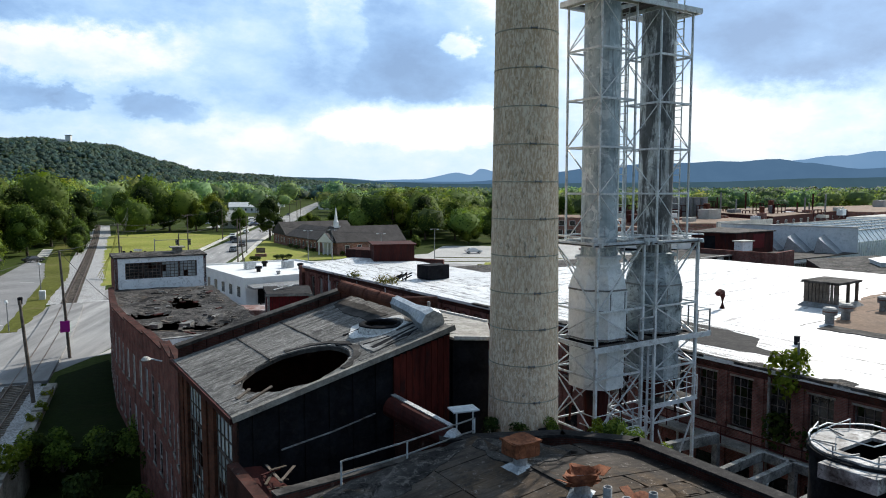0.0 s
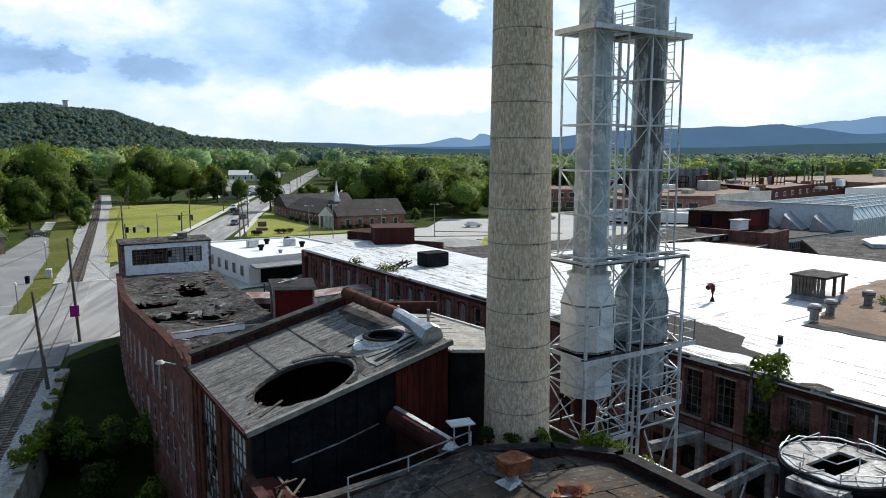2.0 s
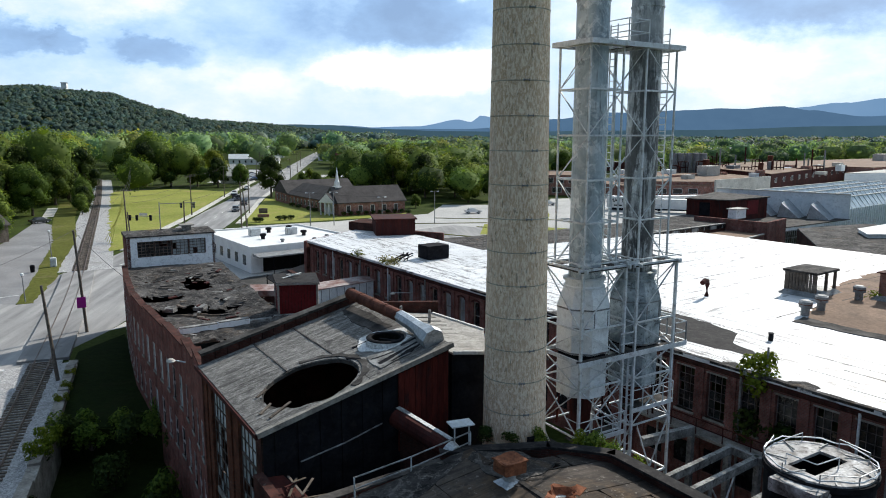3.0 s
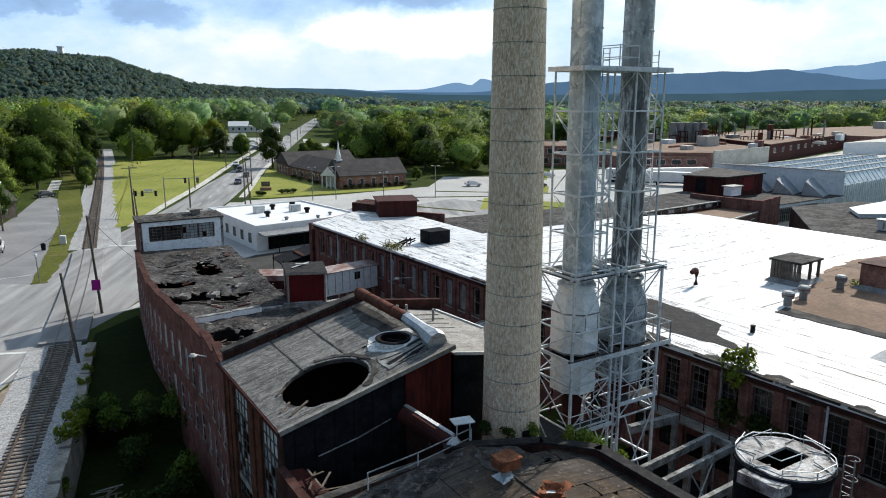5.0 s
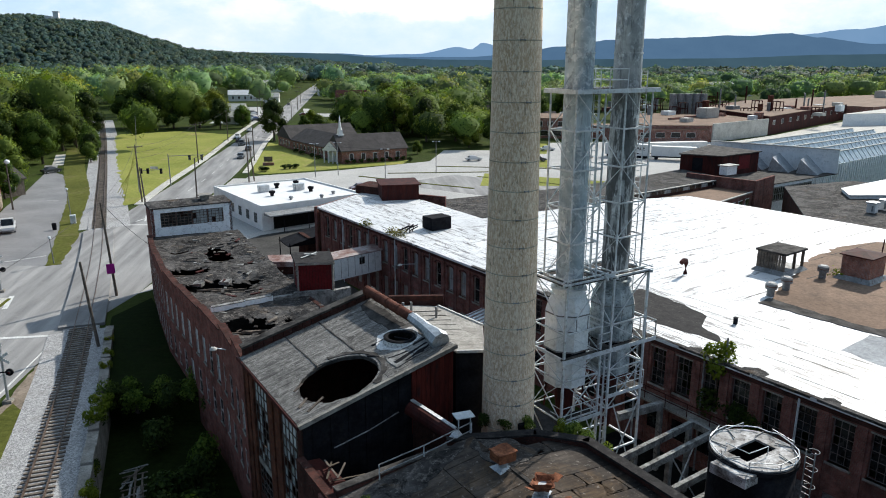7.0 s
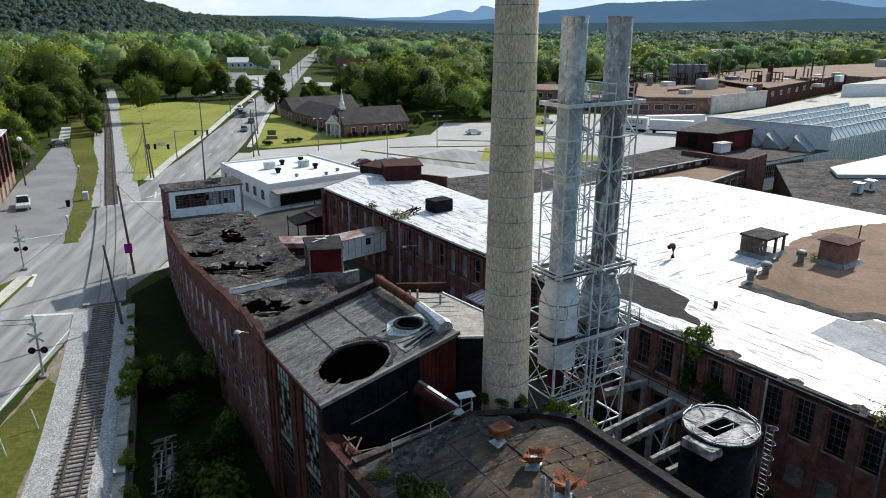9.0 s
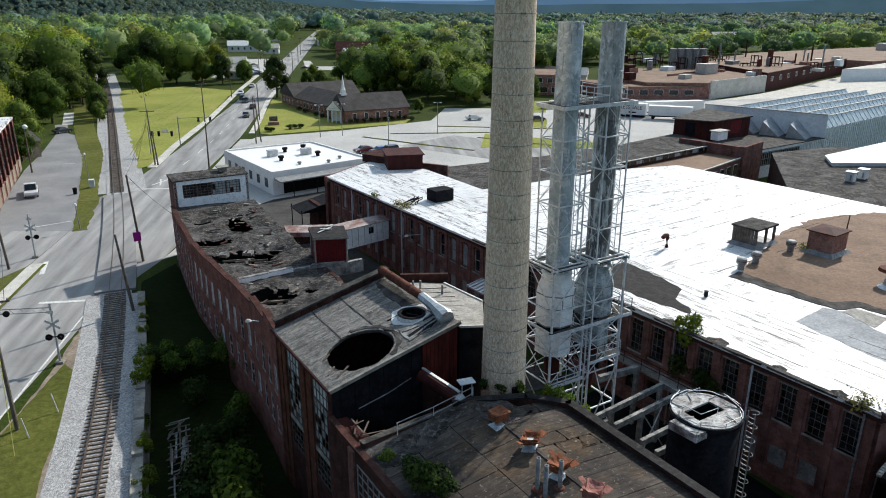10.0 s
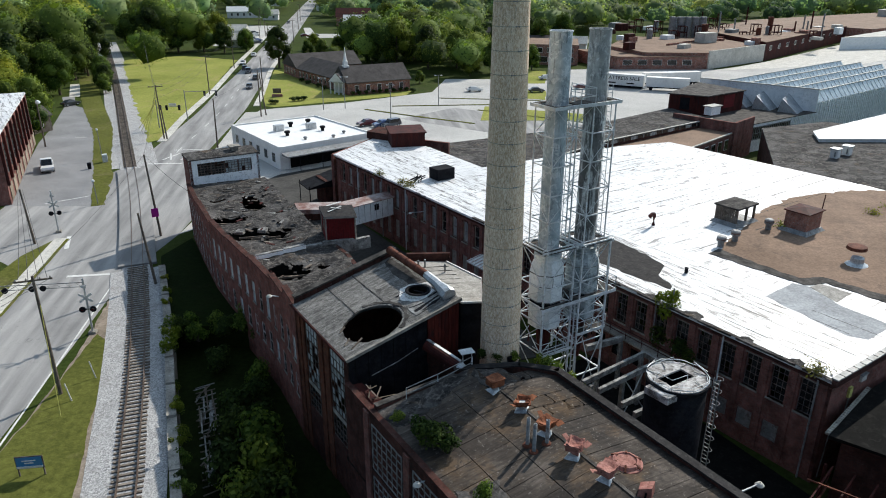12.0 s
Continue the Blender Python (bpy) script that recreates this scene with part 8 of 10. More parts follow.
SINGLE = [(-59, 242, 2, 0.95), (-54, 272, 0, 0.5), (-48, 269, 4, 0.5), (-42, 272, 0, 0.62), (-35, 258, 2, 0.5), (-27, 252, 0, 0.65), (-17.6, 249, 0, 1.25), (-6, 238, 2, 1.0), (-5, 284, 4, 1.2), (-56, 297, 3, 0.52), (-36, 289, 3, 0.62), (-22, 296, 0, 1.0), (-12, 268, 2, 1.0), (-30, 366, 0, 1.2), (-18, 366, 4, 1.2), 
          (8, 222, 4, 0.7), (16, 228, 0, 0.8), (4, 240, 0, 1.0), (30, 236, 4, 0.6), (-8, 206, 0, 0.3), (12, 262, 0, 1.0), (22, 284, 2, 1.0), (6, 296, 3, 0.8), (40, 296, 0, 1.0), (52, 310, 4, 1.0), (36, 318, 2, 1.1),
          (-104, 152, 3, 1.0), (-112, 164, 0, 1.15), (-122, 156, 4, 1.1), (-118, 178, 2, 1.2), (-124, 194, 0, 1.2), (-96, 138, 0, 0.85), (-88.5, 134, 0, 0.6), (-93, 143, 4, 0.8), (-87.5, 127.5, 0, 0.42), (-101, 147, 3, 0.95), (-96.5, 187, 0, 0.42), (-98.5, 192, 2, 0.5), (-102, 198, 0, 0.55), (-105, 205, 4, 0.6), (-108, 184, 4, 0.9), (-117, 196, 0, 1.0), (-128, 214, 2, 1.2), (-122, 212, 4, 0.8), (-134, 236, 0, 1.3), (-128, 252, 2, 1.1), (-136, 168, 0, 1.2), (-132, 184, 4, 1.2), (-116, 142, 0, 1.1),
          (-110, 286, 0, 1.1), (-100, 288, 4, 0.9), (-91, 286, 2, 0.8), (-83, 290, 0, 0.7), (-120, 286, 2, 1.2), (-130, 290, 0, 1.2), (-97, 300, 3, 1.1), (-118, 300, 0, 1.2), (-86, 304, 0, 0.6)] + [(-101.8 - (y_ - 205) * 0.463 - 8 - (y_ * 7 % 5), y_, (0, 2, 4)[y_ % 3], 0.6 + (y_ * 3 % 7) * 0.07) for y_ in range(212, 330, 8)]
for i, (x, y, k, sc) in enumerate(SINGLE):
    tree(x, y, k, sc, 40 * i)

def clear_of(x, y):
    """True where no wood grows: roads, lawns, town blocks."""
    if -122 < x < -84 and 306 < y < 430 or (-82 < x < -36 and 255 < y < 440):
        return False
    if -95 < x < -35 and 300 < y < 405 or (-140 < x < -85 and 300 < y < 480 and (x * 7.3 + y * 3.1) % 5 < 3):
        return False
    if y < 150 or (x > -112 - (y - 165) * 0.5 and x < 60 and y < 215):
        return False
    if any((h_ - Vector((x, y))).length < 15 or (h_.y - 34 < y < h_.y and abs(x - h_.x * y / h_.y) < 12) for h_ in house_spots):
        return False
    for a, b in zip(road_pts, road_pts[1:]):
        if a.y <= y <= b.y and abs(x - a.x) < 14 + 10 * (y < 420):
            return False
    for p in track_pts[::12]:
        if (p - Vector((x, y))).length < 9:
            return False
    if y < 282 and -130 + (282 - y) * 0.62 < x < -66:
        return False
    if x > 62 and y < 385 + (x - 100) * 0.45:
        return False
    if 14 < x <= 62 and y < 318:
        return False
    if -60 < x < -5 and y < 245:
        return False
    return True

# woods: many crowns joined, each a closed inner mass with leaf clumps round it
def woods(name, spots, seed, leaf, per, size, label="dense green broadleaf woods over the valley", rag=0.8, core=(5, 8), lift=0.0, tones=(0.5, 1.35)):
    r_ = np.random.RandomState(seed)
    pts = np.array(spots)                                  # x, y, base z, height, radius
    n_ = len(pts)
    m_ = n_ * per
    who = np.repeat(np.arange(n_), per)
    d = r_.normal(size=(m_, 3)); d[:, 2] = d[:, 2] * 0.8 + 0.3
    d /= np.linalg.norm(d, axis=1, keepdims=True)
    ph = r_.uniform(0, 6.28, (n_, 3))
    def lobes(dd, w_):
        return 1 + 0.2 * np.sin(dd[:, 0] * 5 + ph[w_, 0]) * np.cos(dd[:, 1] * 5 + ph[w_, 1]) + 0.12 * np.sin(dd[:, 2] * 7 + ph[w_, 2] + dd[:, 0] * 4)
    tall = pts[:, 3] * 0.36                                # half height of the crown
    rad = lobes(d, who) * r_.uniform(0.86, 1.08, m_)
    c = np.stack([pts[who, 0] + d[:, 0] * rad * pts[who, 4], pts[who, 1] + d[:, 1] * rad * pts[who, 4], pts[who, 2] + pts[who, 3] * 0.62 + d[:, 2] * rad * tall[who]], 1)
    nrm = d + r_.uniform(-.8, .8, (m_, 3))
    nrm /= np.linalg.norm(nrm, axis=1, keepdims=True)
    a = np.cross(nrm, r_.normal(size=(m_, 3))); a /= np.linalg.norm(a, axis=1, keepdims=True)
    b = np.cross(nrm, a)
    e = (size * pts[who, 4] / 5 * r_.uniform(0.55, 1.4, m_))[:, None]
    v = np.stack([c - a * e, c - b * e * .7, c + a * e, c + b * e * .7], 1).reshape(-1, 3)
    nv = np.repeat(d * 0.8 + nrm * rag, 4, axis=0) + np.array([0, 0, lift])
    # cores
    la, lo_ = core
    th = np.linspace(0.25, np.pi - 0.45, la)
    base = np.array([(math.sin(t) * math.cos(2 * math.pi * k / lo_), math.sin(t) * math.sin(2 * math.pi * k / lo_), math.cos(t)) for t in th for k in range(lo_)])
    wc = np.repeat(np.arange(n_), la * lo_)
    dc = np.tile(base, (n_, 1))
    rc = 0.86 * lobes(dc, wc)
    vc = np.stack([pts[wc, 0] + dc[:, 0] * rc * pts[wc, 4], pts[wc, 1] + dc[:, 1] * rc * pts[wc, 4], pts[wc, 2] + pts[wc, 3] * 0.62 + dc[:, 2] * rc * tall[wc]], 1)
    quad = np.array([(i * lo_ + k, (i + 1) * lo_ + k, (i + 1) * lo_ + (k + 1) % lo_, i * lo_ + (k + 1) % lo_) for i in range(la - 1) for k in range(lo_)])
    qc = (quad[None] + (np.arange(n_) * la * lo_)[:, None, None]).reshape(-1, 4) + m_ * 4
    allv = np.concatenate([v, vc]); alln = np.concatenate([nv, dc + np.array([0, 0, lift])])
    alln /= np.linalg.norm(alln, axis=1, keepdims=True)
    loops_ = np.concatenate([np.arange(m_ * 4), qc.ravel()]).astype(np.int32)
    nf = len(loops_) // 4
    me = bpy.data.meshes.new(name)
    me.vertices.add(len(allv)); me.vertices.foreach_set("co", allv.ravel())
    me.loops.add(len(loops_)); me.loops.foreach_set("vertex_index", loops_)
    me.polygons.add(nf); me.polygons.foreach_set("loop_start", np.arange(0, nf * 4, 4, dtype=np.int32)); me.polygons.foreach_set("loop_total", np.full(nf, 4, dtype=np.int32))
    me.polygons.foreach_set("use_smooth", np.ones(nf, dtype=bool))
    me.update(calc_edges=True)
    me.normals_split_custom_set_from_vertices(alln.tolist())
    tone = r_.uniform(*tones, n_)
    warm = r_.uniform(-0.16, 0.1, n_) + 0.3 * (r_.uniform(0, 1, n_) > 0.95)
    tint = np.stack([tone * (1 + warm), tone, tone * (1 - warm), np.ones(n_)], 1)
    col_ = np.concatenate([np.repeat(tint, per * 4, axis=0), np.repeat(tint, la * lo_, axis=0)])
    at_ = me.color_attributes.new("tree_tint", "FLOAT_COLOR", "POINT")
    at_.data.foreach_set("color", col_.ravel())
    me.materials.append(leaf)
    return tagged(new(name, me), label, "woods", kind="stuff")

spots = []
y = 160.0
while y < 1500:
    step = 9.0 + max(0, y - 250) * 0.012
    half = 0.68 * (y + 25) + 30
    x = -half
    while x < half:
        px, py = x + rng.uniform(-.5, .5) * step, y + rng.uniform(-.5, .5) * step
        if clear_of(px, py) and rng.random() < 0.8 - 0.14 * (py > 330) - 0.4 * (py > 330) * (noise.noise((px * .018, py * .012, 4)) > 0.08):
            far = py > 420
            sc = rng.uniform(0.5, 1.4)
            spots.append((px, py, 0, (12.5 + 4.5 * (px < -90)) * sc, (5.8 + 0.004 * max(0, py - 250)) * sc))
        x += step
    y += step
near_sp = [p for p in spots if p[1] < 330]
mid_sp = [p for p in spots if 330 <= p[1] < 700]
far_sp = [p for p in spots if p[1] >= 700]
woods("woods", [p for p in near_sp if p[0] < -75], 1, LEAF_WOOD, 900, 0.27)
woods("woods", [p for p in near_sp if p[0] >= -75], 4, LEAF_WOOD, 900, 0.27, lift=0.7)
woods("woods", mid_sp, 2, LEAF_FAR_HAZE, 300, 0.42, rag=0.7, lift=0.25)
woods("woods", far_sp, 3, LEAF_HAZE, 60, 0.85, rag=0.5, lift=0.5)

# wooded hill
CREST = [(-1400, 84), (-760, 84), (-620, 81), (-572, 80), (-547, 75), (-520, 77), (-485, 70), (-443, 54), (-398, 41), (-368, 35), (-320, 31), (-281, 29), (-222, 22), (-120, 10), (200, 0)]
def hill_z(x, y):
    """Long ridge, high at its near end and falling away to the distance."""
    k = max(i for i in range(len(CREST) - 1) if CREST[i][0] <= max(x, -1400))
    f = (x - CREST[k][0]) / (CREST[k + 1][0] - CREST[k][0])
    top = CREST[k][1] + (CREST[k + 1][1] - CREST[k][1]) * f + 3 * noise.noise((x * .02, 0, 0)) + 2.4 * noise.noise((x * .06, 3, 0))
    f = max(0.0, 1 - abs(y - (1246 + x * 0.35)) / 360)
    return max(0, top * f * f * (3 - 2 * f))
hs = Shape()
nxh, nyh = 230, 90
for j in range(nyh + 1):
    for i in range(nxh + 1):
        x, y = -1350 + 1450 * i / nxh, 480 + 820 * j / nyh
        hs.v.append((x, y, hill_z(x, y) - 2))
hs.f = [(j * (nxh + 1) + i, j * (nxh + 1) + i + 1, (j + 1) * (nxh + 1) + i + 1, (j + 1) * (nxh + 1) + i) for j in range(nyh) for i in range(nxh)]
single("hillside", hs, ROUGH_GRASS, "long wooded ridge above the town", "hill", kind="structure", smooth=True)
hsp = []
for _ in range(34000):
    x, y = rng.uniform(-1000, 60), rng.uniform(640, 1260)
    z = hill_z(x, y)
    if z > 4 and abs(x) < 0.72 * y + 20 and y < 1266 + x * 0.35:
        sc = rng.uniform(0.55, 1.25)
        hsp.append((x, y, z - 2, 9 * sc, 4.2 * sc))
woods("hill_woods", hsp, 5, LEAF_HILL_HAZE, 12, 1.3, "dark green woods covering the long ridge", 0.6, (3, 6), 1.1, (0.7, 1.15))

tw = thing("hilltop_tower", "small pale tower on the wooded hill crest", "tower")
part("body", Shape().box((-547, 1050, hill_z(-547, 1050) + 8), (7, 7, 18), 10), WHITE_WALL, tw)
part("annexe", Shape().box((-558, 1046, hill_z(-558, 1046) + 4), (12, 6, 9), 10), WHITE_WALL, tw)
part("roof", Shape().box((-547, 1050, hill_z(-547, 1050) + 17.4), (8, 8, 0.8), 10), STEEL_DULL, tw)

# ridge backdrop glows; distance haze is painted into its blue colour
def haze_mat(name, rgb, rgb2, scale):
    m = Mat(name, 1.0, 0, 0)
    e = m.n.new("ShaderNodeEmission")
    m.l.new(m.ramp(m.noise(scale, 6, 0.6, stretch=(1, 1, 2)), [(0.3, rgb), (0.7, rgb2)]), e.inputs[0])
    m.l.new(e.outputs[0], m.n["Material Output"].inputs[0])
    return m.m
def ridge(dist, prof, mat, seed, label):
    """A far ridge as a curved backdrop: (bearing, height) with rough outline."""
    sh = Shape()
    n_ = 260
    rows_ = []
    for i in range(n_ + 1):
        b_ = -42 + 84 * i / n_
        k = max(j for j in range(len(prof)) if prof[j][0] <= b_ or j == 0)
        k = min(k, len(prof) - 2)
        f = (b_ - prof[k][0]) / (prof[k + 1][0] - prof[k][0])
        f = min(max(f, 0), 1)
        f = f * f * (3 - 2 * f)
        h = prof[k][1] + (prof[k + 1][1] - prof[k][1]) * f
        h *= 1 + 0.05 * noise.noise((b_ * 0.6, seed, 0)) + 0.02 * noise.noise((b_ * 3, seed, 0))
        z = dist * math.tan(radians(h)) + 18
        t = radians(b_)
        rows_.append((dist * math.sin(t), dist * math.cos(t), z))
    for i in range(n_ + 1):
        x, y, z = rows_[i]
        sh.v += [(x, y, -20), (x, y, z), (x * 1.06, y * 1.06, z * .9)]
    sh.f = [(3 * i, 3 * i + 3, 3 * i + 4, 3 * i + 1) for i in range(n_)] + [(3 * i + 1, 3 * i + 4, 3 * i + 5, 3 * i + 2) for i in range(n_)]
    return single("backdrop", sh, mat, label, "backdrop", kind="structure", smooth=True)
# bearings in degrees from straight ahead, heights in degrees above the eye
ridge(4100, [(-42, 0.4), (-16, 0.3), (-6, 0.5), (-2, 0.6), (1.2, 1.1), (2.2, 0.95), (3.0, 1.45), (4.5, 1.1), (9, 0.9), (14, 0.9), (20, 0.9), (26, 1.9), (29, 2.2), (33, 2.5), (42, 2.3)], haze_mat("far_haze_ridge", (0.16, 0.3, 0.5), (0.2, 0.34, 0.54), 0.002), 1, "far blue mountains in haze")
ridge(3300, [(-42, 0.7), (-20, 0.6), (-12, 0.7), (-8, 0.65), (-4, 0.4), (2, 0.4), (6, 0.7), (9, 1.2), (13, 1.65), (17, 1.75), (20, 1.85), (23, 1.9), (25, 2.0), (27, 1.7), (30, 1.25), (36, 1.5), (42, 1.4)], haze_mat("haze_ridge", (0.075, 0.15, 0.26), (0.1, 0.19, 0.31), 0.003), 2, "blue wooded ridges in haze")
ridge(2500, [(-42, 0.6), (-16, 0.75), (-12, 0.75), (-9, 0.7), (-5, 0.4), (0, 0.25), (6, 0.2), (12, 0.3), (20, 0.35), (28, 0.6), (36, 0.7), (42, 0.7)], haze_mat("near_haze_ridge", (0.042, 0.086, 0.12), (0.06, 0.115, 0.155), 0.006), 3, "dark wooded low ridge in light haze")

# ---- yard between the low building and the mill: tank, frames, lean-to ----
TX, TY, TZ, TR = 14.6, 23.4, 9.05, 1.95
tank = thing("storage_tank", "dark round steel tank with a torn white lid", "tank")
part("shell", Shape().lathe((TX, TY, 0), [(TR, 0), (TR, TZ - 0.2), (TR - 0.05, TZ - 0.2), (TR - 0.05, 2)], 36), BLACK, tank, smooth=True)
part("rim", Shape().lathe((TX, TY, TZ - 0.25), [(TR, 0), (TR + 0.1, 0.02), (TR + 0.1, 0.22), (TR - 0.12, 0.25), (TR - 0.12, 0)], 36), BLACK, tank, "black rusted rim")
# lid in two parts with a rectangular opening between
F = frame_at(TX, TY, -58)
def lid(side):
    sh = Shape()
    n_ = 14
    arc = []
    x0 = 0.55
    t0 = math.acos(x0 / TR)
    for k in range(n_ + 1):
        t = -t0 + 2 * t0 * k / n_
        arc.append((side * TR * math.cos(t), TR * math.sin(t) * side))
    return sh.prism([F(*p) for p in arc], TZ - 0.06, TZ + 0.06)
for sd in (1, -1):
    part("lid", lid(sd), LID, tank, "white painted lid plate")
part("lid", Shape().prism([F(-.55, 0.95), F(.55, 0.95), F(.55, 1.85), F(-.55, 1.85)], TZ - 0.06, TZ + 0.06), LID, tank)
part("lid", Shape().prism([F(-.55, -1.85), F(.55, -1.85), F(.55, -1.25), F(-.55, -1.25)], TZ - 0.06, TZ + 0.06), LID, tank)
part("platform", Shape().prism([F(-0.5, -2.5), F(1.3, -2.35), F(1.3, -1.4), F(-0.5, -1.6)], TZ - 0.6, TZ - 0.1), LID, tank)
for k in range(9):
    t = radians(20 + 40 * k)
    p, q = F((TR + .02) * math.cos(t), (TR + .02) * math.sin(t)), F((TR + .02) * math.cos(t + 0.7), (TR + .02) * math.sin(t + 0.7))
    part("rail_post", Shape().beam((*p, TZ), (p[0], p[1], TZ + 0.4), 0.035), STEEL_DULL, tank)
    if k not in (2, 5, 6):
        part("handrail", Shape().beam((*p, TZ + 0.4), (*q, TZ + (0.4 if k % 3 else 0.05)), 0.03), STEEL, tank)
ring_ = [(*F((TR + .04) * math.cos(radians(a_)), (TR + .04) * math.sin(radians(a_))), TZ + 0.22 + 0.05 * math.sin(a_)) for a_ in range(0, 361, 15)]
part("ring_rail", Shape().pipe(ring_, 0.03, 5), STEEL, tank)
for k in range(7):
    t = radians(51 * k + 10)
    part("lid_strut", Shape().beam((*F(TR * math.cos(t), TR * math.sin(t)), TZ + .08), (*F(1.1 * math.cos(t + .25), 1.3 * math.sin(t + .25)), TZ + .14), 0.05), STEEL_DULL, tank)
part("hatch_rail", Shape().pipe([(*F(-.6, -1.3), TZ + .06), (*F(-.6, -1.3), TZ + .5), (*F(.6, -1.25), TZ + .52), (*F(.62, .2), TZ + .45), (*F(.62, .2), TZ + .06)], 0.025, 5), STEEL, tank)
# caged ladder
cage = thing("caged_ladder", "grey steel ladder with safety hoops beside the tank", "ladder")
lx, ly = 16.75, 22.3
s = Shape()
for o in (-0.22, 0.22):
    s.beam((lx + o * .53, ly - o * .85, 0.3), (lx + o * .53, ly - o * .85, TZ + 0.6), 0.05)
part("stile", s, STEEL_DULL, cage)
for k in range(29):
    part("rung", Shape().beam((lx - .117, ly + .187, 0.6 + .31 * k), (lx + .117, ly - .187, 0.6 + .31 * k), 0.035), STEEL_DULL, cage)
for k in range(9):
    z = 2.2 + 0.92 * k
    s = Shape().pipe([(lx + .26 * math.cos(radians(-148 + 29.4 * j)) + .2, ly + .26 * math.sin(radians(-148 + 29.4 * j)) + .12, z) for j in range(10)], 0.02, 5)
    part("hoop", s, STEEL_DULL, cage)
# white concrete frame of the fallen yard roof
fr_ = thing("concrete_frame", "pale concrete beams and posts of a fallen yard roof", "frame")
beams = [((9.7, 29.3), (15.4, 33.6)), ((10.7, 28.2), (16.6, 32.6)), ((12.0, 26.4), (17.4, 30.2)), ((12.6, 25.2), (14.4, 26.4)), ((15.4, 33.9), (18.6, 29.0))]
for a, b in beams:
    part("beam", Shape().beam((*a, 4.85), (*b, 4.85), 0.26, 0.42), YARD_CONC, fr_)
for p in ((15.3, 33.5), (16.5, 32.5), (13.0, 30.1), (17.3, 30.2), (10.4, 29.4), (11.2, 31), (14.2, 36.0)):
    part("post", Shape().box((*p, 2.3), (0.3, 0.3, 4.6), 35), YARD_CONC, fr_)
for a, b in (((13.0, 30.1, 0.4), (15.3, 32.2, 4.5)), ((13.2, 30.4, 4.5), (15.6, 32.4, 0.5)), ((14.5, 28.4, 0.4), (16.8, 30.4, 4.5))):
    part("rod", Shape().beam(a, b, 0.07), STEEL, fr_)
part("beam", Shape().beam((11.0, 34.6, 4.85), (14.3, 36.2, 4.85), 0.35, 0.5), YARD_CONC, fr_)
# the yard's shade is painted into this near-black floor
single("yard_floor", Shape().prism([(8.5, 24), (22.5, 14), (26, 20), (14, 42), (6, 37)], -0.3, 0.12), VOID, "yard floor with shade painted in as near-black", "ground", kind="structure")
# gallery with rails along the mill wall
gal = thing("wall_gallery", "narrow gallery with rusty rails along the mill wall", "walkway")
a, b = MF(8, -1.0), MF(22, -1.0)
part("slab", Shape().wall(MF(22, -1.2), MF(8, -1.2), 4.1, 4.25, 1.1), CONCRETE, gal)
for z in (4.75, 5.2):
    part("rail", Shape().beam((*MF(8, -1.15), z), (*MF(22, -1.15), z), 0.05), RUST_DARK, gal)
for k in range(9):
    p = MF(8 + 14 * k / 8, -1.15)
    part("rail_post", Shape().beam((*p, 4.2), (*p, 5.2), 0.05), RUST_DARK, gal)
# lean-to between boiler house and chimney, with a pale gravel roof
lean = thing("lean_to", "lean-to with a pale weathered board roof beside the chimney", "factory building")
lp = [BO(BW + 0.36, 0.1), (2.05, 29.6), (2.15, 33.9), (-0.6, 37.4), (-3.2, 37.3), BO(BW + 0.36, 8.6)]
LZ = [11.5, 11.42, 11.3, 11.3, 11.4, 11.5]
part("wall", Shape().prism([lerp((-0.6, 33.5), p, 0.96) for p in lp], 0, LZ), BLACK, lean, "dark ribbed sheet walls")
part("roof", Shape().prism(lp, LZ, [z_ + .1 for z_ in LZ]), GRAVEL_PALE, lean)
for a, b, c_, d in (((0.5, 29.5), (2.0, 29.7), (-3.9, 36.4), (-0.7, 37.2)),):
    for k in range(1, 9):
        part("board_joint", Shape().beam((*lerp(a, c_, k / 9), 11.6), (*lerp(b, d, k / 9), 11.46), 0.05, 0.03), TAR_DARK, lean)
for a, b in ((0, 1), (2, 3)):
    part("roof_edge", Shape().beam((*lp[a], LZ[a] + .12), (*lp[b], LZ[b] + .12), 0.12, 0.14), PAINT_WHITE, lean)
for a, b in ((1.0, 7.4), (1.5, 7.2), (2.4, 5.6)):
    p = BO(BW + a, b)
    single("roof_pipe", Shape().tube((*p, 11.1), (*p, 12.2), 0.08, n=8), STEEL_DULL, "thin grey pipe standing on the lean-to roof", "pipe", "lean-to pipes")
# parapet continuing from the boiler house ridge
single("ridge_wall", Shape().wall((-0.3, 38.1), (-3.9, 37.9), 0, 12.0, 0.3), BRICK_OLD, "dark brick wall behind the lean-to", "wall", kind="structure")
# white entrance hood and lamps on the mill wall
hood = thing("entrance_hood", "pale ribbed sheet hood over a mill door", "canopy")
part("sheet", Shape().prism([(1.6, 51.8), (3.1, 49.6), (4.6, 50.8), (3.2, 53.0)], 5.3, [5.45, 5.45, 5.75, 5.75]), ALU, hood)
for k in range(5):
    part("sheet_rib", Shape().beam((*lerp((1.6, 51.8), (3.1, 49.6), (k + .5) / 5), 5.5), (*lerp((3.2, 53.0), (4.6, 50.8), (k + .5) / 5), 5.8), 0.06, 0.05), RUST_PALE, hood)
part("bracket", Shape().beam((2.2, 51, 5.3), (4.0, 52.0, 4.5), 0.08), STEEL, hood)
